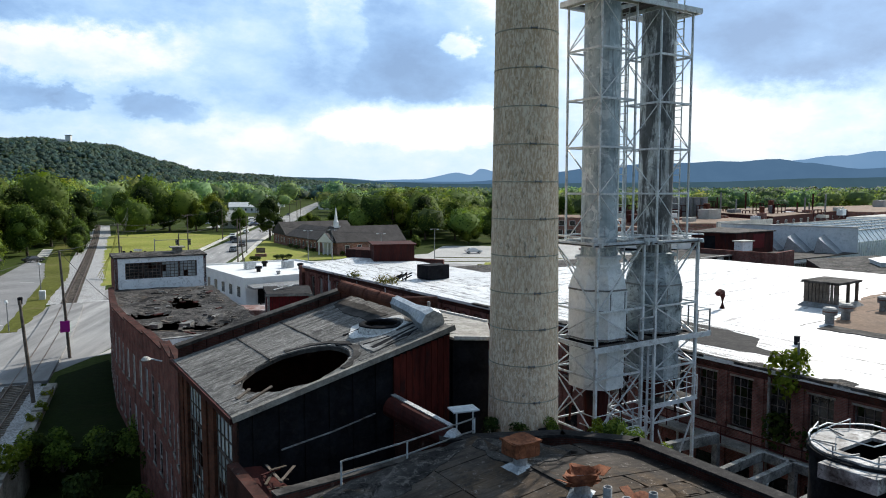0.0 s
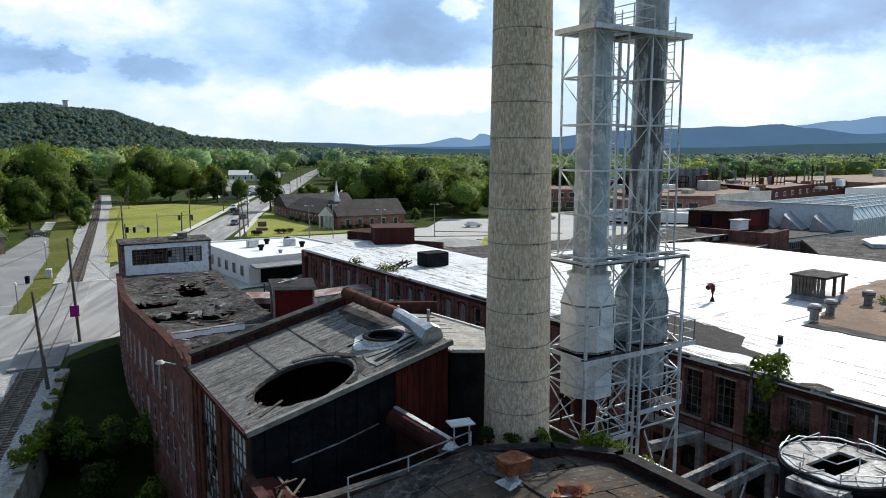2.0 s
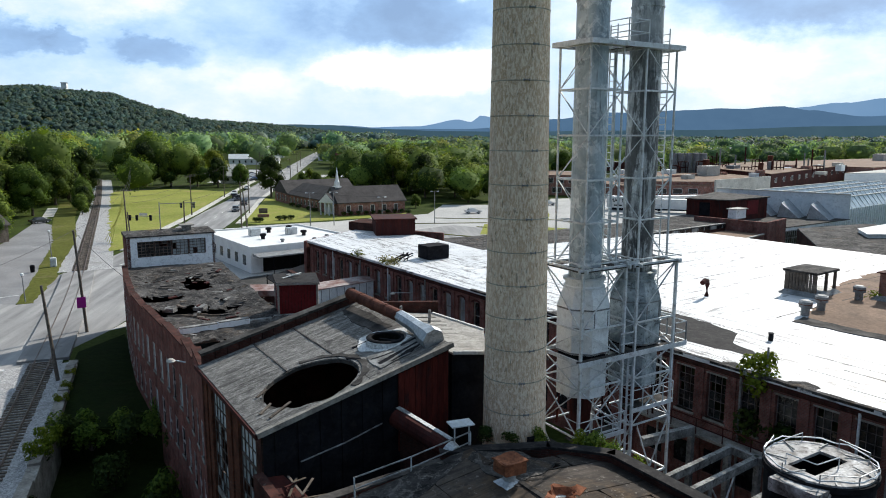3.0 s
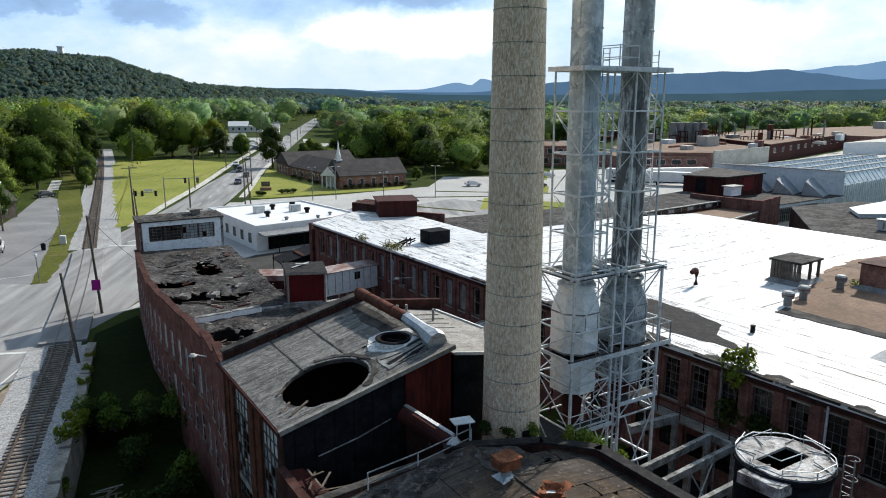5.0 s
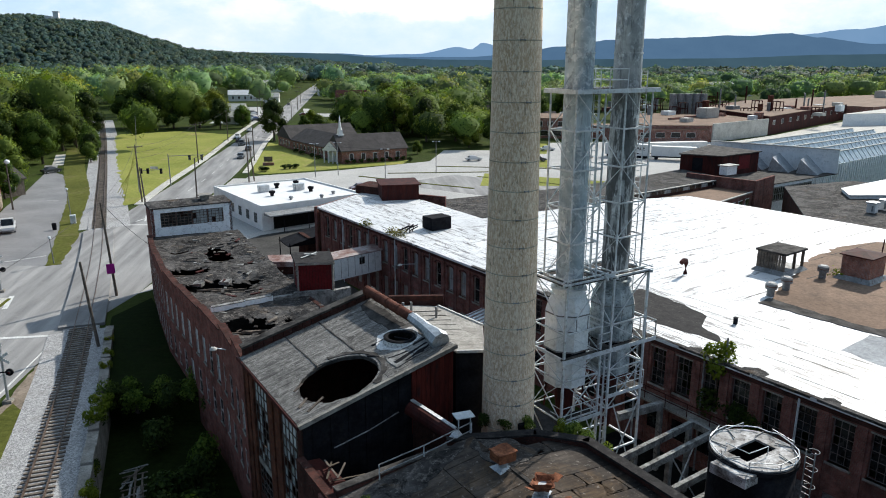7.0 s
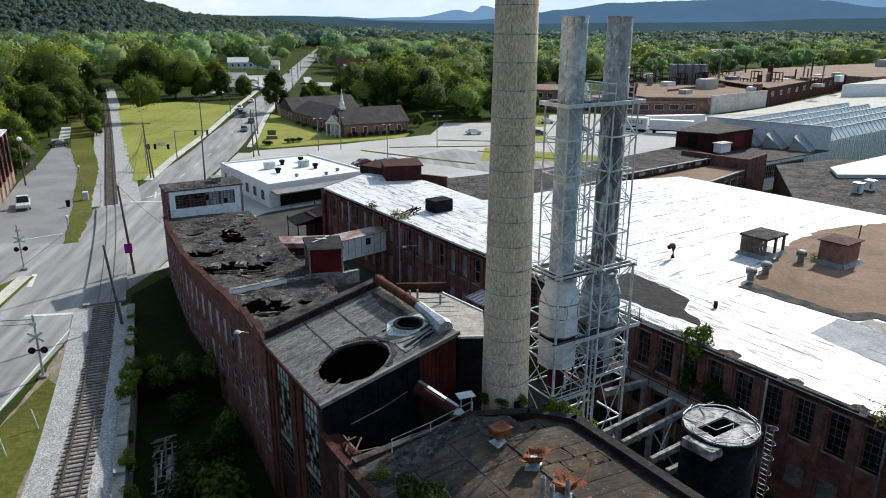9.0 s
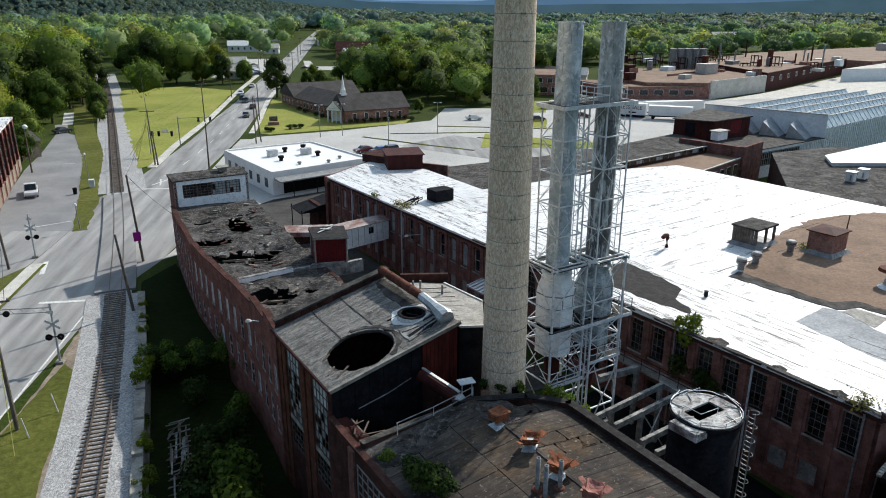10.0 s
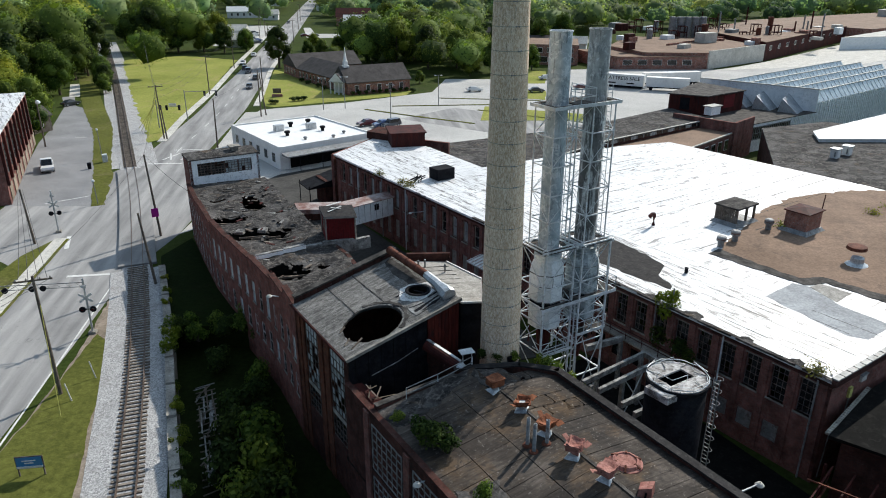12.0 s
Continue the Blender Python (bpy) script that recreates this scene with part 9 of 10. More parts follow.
def wall_lamp(x, y, z, dx, dy, label):
    t = thing("wall_lamp", label, "lamp", group="wall lamps")
    part("arm", Shape().beam((x, y, z - 0.25), (x + dx, y + dy, z), 0.06), STEEL, t)
    part("head", Shape().lathe((x + dx, y + dy, z - 0.12), [(0.04, 0.2), (0.14, 0.16), (0.25, 0.03), (0.22, -0.02), (0.02, 0.0)], 14), CONC_PALE, t)
p = MF(50, 0)
wall_lamp(p[0], p[1], 6.6, -1.7, -1.1, "round grey lamp on a long wall arm")
wall_lamp(14.6, 13.0, 8.7, 1.4, 0.5, "pale oval lamp on an arm over the yard")
wall_lamp(-14.3, 35.6, 9.3, -0.7, -0.3, "pale lamp on the wing corner")
wall_lamp(*NE(W0, -3.6), 8.0, -0.4, -0.5, "small white lamp on the brick wall")

# dark shed and low roofs in the court between wing and mill
court = thing("court_shed", "small dark shed with a sloping black roof in the court", "shed")
part("wall", Shape().prism([(-18.6, 86.4), (-16.6, 87.6), (-18.6, 91.0), (-20.6, 89.8)], 0, 3.8), BRICK_OLD, court)
part("roof", Shape().prism([(-21.0, 85.0), (-16.3, 87.6), (-18.5, 91.6), (-23.2, 89.0)], 2.9, [3.0, 4.3, 4.3, 3.0]), BLACK, court, "black sloping sheet roof")
for p in ((-20.8, 85.2), (-23.0, 88.9)):
    part("post", Shape().beam((*p, 0), (*p, 3.4), 0.12), BLACK, court)
single("court_roof", Shape().prism([(-15.2, 58.4), (-11.8, 62.6), (-15.6, 68.4), (-20.6, 67.8)], 3.0, 5.0), FELT, "low black roof in the court", "roof", kind="structure")
single("court_floor", Shape().prism([(-4.7, 37), (10, 42), (-16.4, 84.4), (-25.3, 77.2)], -0.3, 0.1), TAR_DARK, "dirty concrete court between wing and mill", "ground", kind="structure")
part("corner_tower", Shape().prism([(-4.4, 37.0), (-0.8, 39.2), (-3.2, 43.2), (-6.9, 41.2)], 0, 9.0), BRICK_OLD, wing)

# ---- things on the low roof ----
def cowl(a, b, turn, k, label):
    """Rusty hooded vent on a bare metal base, astride the ridge."""
    x, y = NE(a, b)
    z = near_z(a) + 0.04
    t = thing("roof_cowl", label, "roof vent", pose(x, y, z, 0, 0, turn) @ Matrix.Diagonal((.8, .8, .85, 1)), group="rusty ridge vents")
    part("flashing", Shape().add([(-.55, -.55, -.06), (.55, -.55, -.06), (.55, .55, -.06), (-.55, .55, -.06), (-.3, -.3, .12), (.3, -.3, .12), (.3, .3, .12), (-.3, .3, .12)], [(0, 1, 5, 4), (1, 2, 6, 5), (2, 3, 7, 6), (3, 0, 4, 7), (4, 5, 6, 7)]), ALU, t, "bright bare metal flashing")
    part("throat", Shape().lathe((0, 0, 0.05), [(0.3, 0), (0.28, 0.5), (0.3, 0.55)], 14, True), ALU, t)
    # crumpled sheet hood: a dented box with a lid that overhangs it
    def dented(w, d, z0, z1, amp, seed, n_=5):
        sh = Shape()
        for f, (u, v, o) in enumerate((((1, 0, 0), (0, 0, 1), (0, -1, 0)), ((0, 1, 0), (0, 0, 1), (1, 0, 0)), ((-1, 0, 0), (0, 0, 1), (0, 1, 0)), ((0, -1, 0), (0, 0, 1), (-1, 0, 0)), ((1, 0, 0), (0, 1, 0), (0, 0, 1)))):
            k0 = len(sh.v)
            for i in range(n_ + 1):
                for j_ in range(n_ + 1):
                    s_, t_ = 2 * i / n_ - 1, 2 * j_ / n_ - 1
                    p = Vector(o) + Vector(u) * s_ + Vector(v) * t_
                    p = Vector((p.x * w / 2, p.y * d / 2, z0 + (p.z + 1) / 2 * (z1 - z0)))
                    q = Vector((noise.noise((p.x * 2.2, p.y * 2.2, p.z * 2 + seed)), noise.noise((p.x * 2.2 + 9, p.y * 2.2, p.z * 2 + seed)), noise.noise((p.x * 1.6, p.y * 1.6 + 7, seed))))
                    p += q * amp + Vector((0, 0, -amp * 1.2 * (1 - (p.x / w * 2) ** 2) * (1 - (p.y / d * 2) ** 2) if f == 4 else 0))
                    sh.v.append(tuple(p))
            sh.f += [(k0 + i * (n_ + 1) + j_, k0 + (i + 1) * (n_ + 1) + j_, k0 + (i + 1) * (n_ + 1) + j_ + 1, k0 + i * (n_ + 1) + j_ + 1) for i in range(n_) for j_ in range(n_)]
        return sh
    bad = (0.06, 0.24, 0.16, 0.18, 0.1)[k]
    hood_m = (RUST_BRIGHT, RUST_BRIGHT, RUST_BRIGHT, RUST_PINK, RUST_PINK)[k]
    part("hood", dented(1.15, 0.95, 0.5, (1.05, 0.85, 1.0, 1.1, 1.05)[k], bad, k * 3.7), hood_m, t, "rusty dented sheet hood")
    part("lid", dented(1.3, 1.1, (0.98, 0.76, 0.92, 1.0, 0.98)[k], (1.06, 0.84, 1.0, 1.1, 1.06)[k], bad * 1.1, k * 2.3 + 5), hood_m, t)
    for j_, (p, q, w_) in enumerate((((0.45, -.5, 0.62), (0.95, -.75, 0.75), 0.5), ((-.5, .4, 0.6), (-.95, .7, 0.8), 0.4), ((0.2, .5, .9), (.5, 1.0, 1.1), 0.35))):
        if k in ((1, 2, 3), (1, 4), (2, 3))[j_]:
            part("flap", Shape().beam(p, q, w_, 0.025), hood_m, t)
    return t
for k, (x, y) in enumerate(((2.45, 21.9), (4.0, 19.75), (5.15, 17.45), (6.4, 15.35), (7.8, 13.45))):
    dx, dy = x - 7.5, y - 24.9
    cowl(dx * .848 + dy * .53, -dx * .53 + dy * .848, (32, 75, 50, 60, 48)[k], k, ("square rusty vent hood on a metal base", "collapsed rusty vent hood", "bent rusty vent hood", "rusty vent on a pale metal cone", "rusty vent on a pale metal base")[k])
# fallen round hood and red box
hx, hy = 9.15, 14.85
fh = thing("fallen_hood", "round pinkish rusted vent hood lying on the roof", "roof vent")
part("rim", Shape().lathe((hx, hy, 8.72), [(0.9, 0), (0.98, 0.06), (0.95, 0.28), (0.8, 0.32)], 12, True), RUST_PINK, fh)
part("crown", Shape().lathe((hx, hy, 9.02), [(0.84, 0), (0.72, 0.16), (0.6, 0.2), (0.56, 0.14), (0.05, 0.12)], 12, True), RUST_PINK, fh)
for k in range(6):
    t_ = radians(60 * k + 15)
    part("rib", Shape().beam((hx + .55 * math.cos(t_), hy + .55 * math.sin(t_), 9.22), (hx + .92 * math.cos(t_), hy + .92 * math.sin(t_), 9.05), 0.1, 0.06), RUST, fh)
part("spilled_rag", Shape().lathe((hx + .55, hy - 1.0, 8.6), [(0.3, 0), (0.32, .08), (0.12, .16)], 7, True), WHITE_FLAKED, fh)
s = Shape().add([(9.0, 12.0, 8.5), (9.7, 11.7, 8.5), (10.1, 12.5, 8.5), (9.4, 12.9, 8.5), (9.1, 12.1, 9.5), (9.7, 11.85, 9.75), (10.05, 12.5, 9.7), (9.4, 12.8, 9.4)], [(3, 2, 1, 0), (4, 5, 6, 7), (0, 1, 5, 4), (1, 2, 6, 5), (2, 3, 7, 6), (3, 0, 4, 7)])
rbx = single("rusty_box", s, RUST_PINK, "upright dull red rusty metal box on the roof", "roof vent")
part("slot", Shape().box((9.42, 11.86, 9.2), (0.1, 0.06, 0.5), -24), BLACK, rbx)
# vent pipes
for x, y, h in ((3.95, 16.5, 1.95), (4.25, 15.9, 1.95), (5.05, 16.5, 1.7)):
    t = thing("vent_pipe", "upright grey vent pipe with a rusty foot", "pipe", group="vent pipes")
    dx, dy = x - 7.5, y - 24.9
    z = near_z(dx * .848 + dy * .53)
    part("tube", Shape().lathe((x, y, z - 0.05), [(0.11, 0), (0.11, h), (0.08, h), (0.08, 0.4)], 14), STEEL_DULL, t, smooth=True)
    part("foot", Shape().lathe((x, y, z), [(0.3, 0.02), (0.24, 0.12), (0.14, 0.16)], 14), RUST, t)
# ridge gutter strip
single("ridge_strip", Shape().beam((*NE(-5.6, 1.5), 9.1), (*NE(-5.6, -20), 9.1), 0.2, 0.06), TAR, "black strip along the roof ridge", "roof trim", kind="structure")
# railing and small duct at the open pit
rl = thing("pit_railing", "bent thin steel railing round the open roof pit", "railing")
pts = [(-5.6, 24.0, 8.8), (-4.0, 25.5, 8.95), (-2.3, 27.6, 9.1)]
for a, b in zip(pts, pts[1:]):
    part("rail", Shape().beam(a, b, 0.045), STEEL_DULL, rl)
pts = [(-3.2, 21.7, 9.3), (-1.2, 23.2, 9.4), (1.15, 25.3, 9.5)]
for a, b in zip(pts, pts[1:]):
    part("rail", Shape().beam(a, b, 0.045), STEEL_DULL, rl)
    part("mid_rail", Shape().beam((a[0], a[1], a[2] - .45), (b[0], b[1], b[2] - .45), 0.045), STEEL_DULL, rl)
for p in pts:
    part("post", Shape().beam((p[0], p[1], 8.2), p, 0.055), STEEL, rl)
fd = thing("fallen_duct", "bent rusty duct with a pale fan end over the pit", "duct")
a, b = (*BO(5.7, -0.6), 9.45), (0.25, 25.0, 8.85)
part("pipe", Shape().tube(a, b, 0.4, 0.4, 14), RUST_DARK, fd)
part("strip", Shape().beam((a[0] + .1, a[1] + .1, a[2] + .42), (b[0] + .1, b[1] + .1, b[2] + .42), 0.22, 0.04), ALU, fd)
part("fan_end", Shape().tube(b, (0.5, 24.75, 8.75), 0.42, 0.36, 16), ALU, fd)
part("stand", Shape().beam((0.5, 25.4, 8.4), (0.5, 25.4, 9.75), 0.06).beam((1.1, 25.5, 8.6), (1.1, 25.5, 9.75), 0.06).box((0.75, 25.5, 9.78), (1.0, 0.7, 0.05), 20), STEEL, fd)
# broken timbers in the big roof hole and debris
for p, q in (((0.5, 0.5), (1.6, 1.1)), ((0.3, 1.2), (0.95, 1.75)), ((0.7, 2.9), (1.3, 3.3))):
    part("broken_board", Shape().beam((*BO(*p), roof_z(p[0]) + .05), (*BO(*q), roof_z(q[0]) + .04), 0.12, 0.04), WOOD, boiler)
# west front of the low building: piers and windows
for k in range(5):
    b0 = 3.2 - k * 5.2
    part("pier", Shape().wall(NE(W0 - .12, b0 + .7), NE(W0 - .12, b0), -2.7, NZ - .3, 0.14), BRICK, near_b)
    if k < 4:
        grid_window(NE(W0 - .02, b0 - .3), NE(W0 - .02, b0 - 4.2), 4.2, 7.6, 6, 6, near_b, pane_mat=GLASS_DIRTY if k == 0 else GLASS, broken=0.2, seed=40 + k, set_back=0.0)
        grid_window(NE(W0 - .02, b0 - .3), NE(W0 - .02, b0 - 4.2), 0.2, 3.6, 6, 6, near_b, pane_mat=GLASS, broken=0.25, seed=60 + k, set_back=0.0)

# ---- things on the mill roof ----
ZR = EAVE + 0.12
def house_vent(x, y, deg, w, d, h, mat, label):
    t = thing("roof_vent_house", label, "roof vent", pose(x, y, ZR, 0, 0, deg))
    part("curb", Shape().add([(-w * .62, -d * .62, 0), (w * .62, -d * .62, 0), (w * .62, d * .62, 0), (-w * .62, d * .62, 0), (-w * .5, -d * .5, .35), (w * .5, -d * .5, .35), (w * .5, d * .5, .35), (-w * .5, d * .5, .35)], [(0, 1, 5, 4), (1, 2, 6, 5), (2, 3, 7, 6), (3, 0, 4, 7), (4, 5, 6, 7)]), STEEL_DULL, t)
    return t
v = house_vent(30.6, 55.6, 36, 3.4, 2.6, 2.0, WOOD, "open-sided dark wooden vent house on the white roof")
for a, b in ((-1, -1), (1, -1), (1, 1), (-1, 1), (0.1, -1)):
    part("post", Shape().box((a * 1.6, b * 1.2, 1.1), (0.2, 0.2, 1.6)), WOOD, v)
part("roof", Shape().box((0, 0, 1.95), (3.7, 2.9, 0.18)), TAR, v)
part("back", Shape().box((0, 1.15, 1.1), (3.1, 0.08, 1.5)), BLACK, v)
for k in range(9):
    part("board", Shape().box((-1.66, -1.1 + k * 0.27, 1.1), (0.06, 0.22, 1.5)), WOOD, v)
v = house_vent(36.6, 52.9, 36, 3.0, 2.6, 2.1, RUST, "red-brown sheet vent housing on the gravel roof")
part("body", Shape().box((0, 0, 1.25), (2.8, 2.4, 1.8)), BRICK_NEW, v, "red-brown painted sides")
part("roof", Shape().add([(-1.6, -1.4, 2.15), (1.6, -1.4, 2.15), (1.6, 1.4, 2.15), (-1.6, 1.4, 2.15), (-1.6, -1.4, 2.25), (1.6, -1.4, 2.25), (1.6, 1.4, 2.25), (-1.6, 1.4, 2.25), (0, 0, 2.5)], [(3, 2, 1, 0), (0, 1, 5, 4), (1, 2, 6, 5), (2, 3, 7, 6), (3, 0, 4, 7), (4, 5, 8), (5, 6, 8), (6, 7, 8), (7, 4, 8)]), RUST_DARK, v)
for x, y in ((26.4, 48.0), (28.4, 49.6), (33.2, 53.0)):
    t = thing("drum_vent", "small grey drum vent on the roof", "roof vent", group="drum vents")
    part("drum", Shape().lathe((x, y, ZR), [(0.3, 0), (0.3, 0.6), (0.46, 0.62), (0.46, 1.05), (0.3, 1.15)], 16, True), STEEL_DULL, t, smooth=False)
    part("band", Shape().lathe((x, y, ZR + .85), [(0.45, -.04), (0.49, 0), (0.45, .04)], 16), RUST, t)
t = thing("turbine_vent", "grey metal vent with a torn rusty cap", "roof vent")
part("base", Shape().lathe((37.4, 43.6, ZR), [(1.0, 0), (0.6, 0.25), (0.55, 0.7), (0.4, 0.75)], 18, True), ALU, t)
part("cap", Shape().lathe((37.6, 44.4, ZR + 1.1), [(0.3, 0), (0.9, 0.1), (0.85, 0.4), (0.5, 0.45)], 12, True), RUST, t)
t = thing("gooseneck_vent", "rusty gooseneck vent pipe on the white roof", "roof vent")
s = Shape()
pp = [(21.5, 54.2, ZR), (21.5, 54.2, ZR + 1.0), (21.4, 54.05, ZR + 1.3), (21.1, 53.7, ZR + 1.4), (20.8, 53.4, ZR + 1.25)]
s.pipe(pp, 0.2, 12)
part("pipe", s, RUST_DARK, t)
single("roof_mast", Shape().tube((40.4, 56.6, ZR), (41.0, 57.4, ZR + 2.4), 0.06, n=6), RUST_DARK, "leaning thin rusty mast", "mast")
single("roof_mast", Shape().tube((*MF(13.4, 0.1), EAVE), (*MF(13.4, 0.1), EAVE + 1.7), 0.06, n=6), STEEL_DULL, "thin upright mast at the roof edge", "mast")
single("roof_stub", Shape().lathe((21.0, 41.6, ZR), [(0.16, 0), (0.16, 0.45), (0.2, 0.5)], 10, True), BLACK, "short black vent stub", "roof vent")
# units on the narrow part of the roof
t = thing("roof_unit", "dark box unit with scrap beside it on the white roof", "roof unit")
part("case", Shape().box((-1.0, 72.0, ZR + 0.75), (2.6, 2.0, 1.4), 34.6), BLACK, t)
for k in range(8):
    a = radians(45 * k)
    part("scrap", Shape().beam((-4.6 + .9 * math.cos(a), 70 + .7 * math.sin(a), ZR + .1), (-3.6 + .5 * math.sin(a * 2), 70.6, ZR + .5 + .05 * k), 0.1), BLACK, t)
bx = thing("stair_bulkhead", "dark red brick stair bulkhead on the mill roof", "roof hut")
bq = [(-8.6, 88.4), (-3.6, 89.4), (-4.6, 94.6), (-9.6, 93.4)]
part("wall", Shape().prism(bq, EAVE, 10.6), RUST_DARK, bx)
part("roof", Shape().prism([lerp((-6.6, 91.4), p, 1.1) for p in bq], 10.6, 10.75), RUST_DARK, bx)
part("low_wall", Shape().prism([(-13.0, 95.0), (-9.2, 92.6), (-8.2, 97.2), (-11.4, 98.6)], EAVE, 9.6), BRICK_OLD, bx)
# weeds on the roof edges
def tuft(name, x, y, z, r_, n_, leaf, label, size=0.22, cat="plant"):
    rr = random.Random(int(x * 31 + y * 17))
    sh = Shape()
    for _ in range(n_):
        d = Vector((rr.gauss(0, .6), rr.gauss(0, .6), abs(rr.gauss(0, .55))))
        p = Vector((x, y, z)) + d * r_
        nrm = (d + Vector((rr.uniform(-1, 1), rr.uniform(-1, 1), .6))).normalized()
        a = nrm.orthogonal().normalized(); a = Matrix.Rotation(rr.uniform(0, 6.28), 3, nrm) @ a
        b = nrm.cross(a)
        e = size * rr.uniform(.5, 1.3)
        sh.add([p - a * e, p - b * e * .5, p + a * e, p + b * e * .5], [(0, 1, 2, 3)])
    base = Shape()
    for _ in range(5):
        base.beam((x, y, z - .2), (x + rr.uniform(-.5, .5) * r_, y + rr.uniform(-.5, .5) * r_, z + r_ * rr.uniform(.4, 1)), 0.03)
    t = thing(name, label, cat, group=name + "s")
    part("leaves", sh, leaf, t)
    part("stem", base, BARK, t)
    return t
for x, y in ((-9.2, 73.6), (-6.0, 69.6), (-5.0, 68.4), (35.0, 53.6), (47.0, 58.0), (50.0, 60), (53, 61.5), (24.6, 24.9)):
    tuft("roof_weed", x, y, ZR, 0.7, 160, LEAF_BRIGHT if x > 30 else ROOFWEED, "dry green weeds growing on the roof edge", 0.13)

# ---- poles, wires, signals, signs and vehicles ----
def utility_pole(x, y, h, arms, lean=(0, 0), label="grey wooden utility pole with crossarm", deg=20):
    t = thing("utility_pole", label, "utility pole", group="utility poles")
    top = (x + lean[0], y + lean[1], h)
    part("pole", Shape().tube((x, y, 0), top, 0.17, 0.11, 9), WOOD, t)
    ca, sa = math.cos(radians(deg)), math.sin(radians(deg))
    for k in range(arms):
        z = h - 0.4 - 0.9 * k
        part("crossarm", Shape().beam((top[0] - 1.4 * ca, top[1] - 1.4 * sa, z), (top[0] + 1.4 * ca, top[1] + 1.4 * sa, z), 0.11, 0.13), WOOD, t)
        for o in (-1.25, -0.5, 0.5, 1.25):
            part("insulator", Shape().lathe((top[0] + o * ca, top[1] + o * sa, z + .06), [(0.05, 0), (0.07, .1), (0.03, .2)], 7, True), CONCRETE, t)
    return top
poles = {}
for name, x, y, h, arms, lean, lb in (("main", -33.6, 35.0, 11.0, 1, (-.3, .3), "tall grey utility pole leaning by the road"), ("c", -39.1, 73.3, 11.3, 0, (-.6, 0), "bare leaning wooden pole at the crossing"),
                                      ("lA", -54.6, 70.3, 7.5, 0, (-.4, 0), "short wooden pole on the grass corner"), ("lB", -80.8, 123.6, 9.5, 0, (0, 0), "wooden street lamp pole by the side street"),
                                      ("pA", -59.4, 130.5, 11.3, 1, (-.3, 0), "leaning wooden pole with a crossarm by the lawn"), ("pA2", -58.7, 130.2, 7.0, 0, (-.4, 0), "short bracing pole beside another pole"), ("pD", -44.7, 154.4, 11.0, 0, (0, 0), "wooden pole by the shop"), ("pD2", -44.0, 156.4, 10.0, 0, (-.8, 0), "leaning wooden pole by the shop"),
                                      ("pE", -46.0, 123.0, 9.8, 0, (.2, 0), "thin pole at the kerb"), ("pG", -66.5, 185.1, 10.8, 1, (0, 0), "wooden pole with a crossarm by the sidewalk"), ("pH", -74.5, 240, 10.5, 0, (0, 0), "wooden pole by the sidewalk"), ("pI", -52.6, 190, 10, 0, (0, 0), "wooden pole by the church lawn"), ("pJ", -63, 262, 10, 1, (0, 0), "wooden pole along the road"), ("pK", -71, 330, 10, 1, (0, 0), "wooden pole along the road"), ("pL", -88, 335, 10, 1, (0, 0), "wooden pole along the road"), ("w", -33.9, 57.6, 8.6, 0, (-.85, .2), "leaning bare pole by the retaining wall")):
    poles[name] = utility_pole(x, y, h, arms, lean, lb)
for x, y in ((-13.3, 152.4), (-25.8, 165), (-2.0, 168), (18, 205), (-31, 163)):
    t = thing("lot_lamp", "slender grey lamp post in the parking lot", "street lamp", group="parking lot lamps")
    part("post", Shape().tube((x, y, 0), (x, y, 8), 0.11, 0.07, 8), STEEL_DULL, t)
    part("arm", Shape().beam((x - .7, y, 7.95), (x + .7, y, 7.95), 0.08), STEEL_DULL, t)
    for o in (-.75, .75):
        part("head", Shape().box((x + o, y, 7.9), (0.5, 0.3, 0.16)), STEEL, t)
t = thing("street_lamp", "globe street lamp on a tall pole", "street lamp")
part("arm", Shape().beam((-80.8, 123.6, 9.2), (-80.2, 123.0, 9.4), 0.07), STEEL, t)
part("globe", Shape().lathe((-80.2, 123.0, 8.9), [(0.05, 0.6), (0.4, 0.4), (0.5, 0.1), (0.3, -.2), (0.05, -.25)], 14), HOUSING, t)

def wire(a, b, sag, r_=0.022):
    s = Shape()
    n_ = 14
    pt = [Vector(a).lerp(Vector(b), k / n_) - Vector((0, 0, sag * 4 * (k / n_) * (1 - k / n_))) for k in range(n_ + 1)]
    s.pipe(pt, r_, 4, False)
    single("overhead_wire", s, BLACK_WIRE, "thin overhead wire between poles", "wire", "overhead wires")
P = poles
for o in (-1.2, -0.4, 0.4, 1.2):
    wire((P["main"][0] + o, P["main"][1], 10.7), (-48 + o, -14, 11.5), 1.0)
    wire((P["main"][0] + o, P["main"][1], 10.7), (P["lA"][0] + o * .3, P["lA"][1], 7.4), 0.6)
wire(P["main"], P["c"], 0.5); wire(P["c"], (-35.4, 77.5, 4.5), 0.4); wire(P["c"], P["pA"], 1.0)
for z in (0, -1.2, -2.4):
    wire((P["pA"][0], P["pA"][1], 11 + z), (-95, 215, 12 + z), 1.4); wire((P["pA"][0], P["pA"][1], 11 + z), (P["pG"][0], P["pG"][1], 10.4 + z), 1.0)
wire(P["pG"], P["pH"], 0.8); wire(P["pD"], P["pI"], 0.6); wire(P["pE"], P["pD"], 0.5); wire(P["pI"], P["pJ"], 0.8); wire(P["pJ"], P["pK"], 0.8)
wire(P["pD"], (-13.3, 152.4, 8), 0.8)
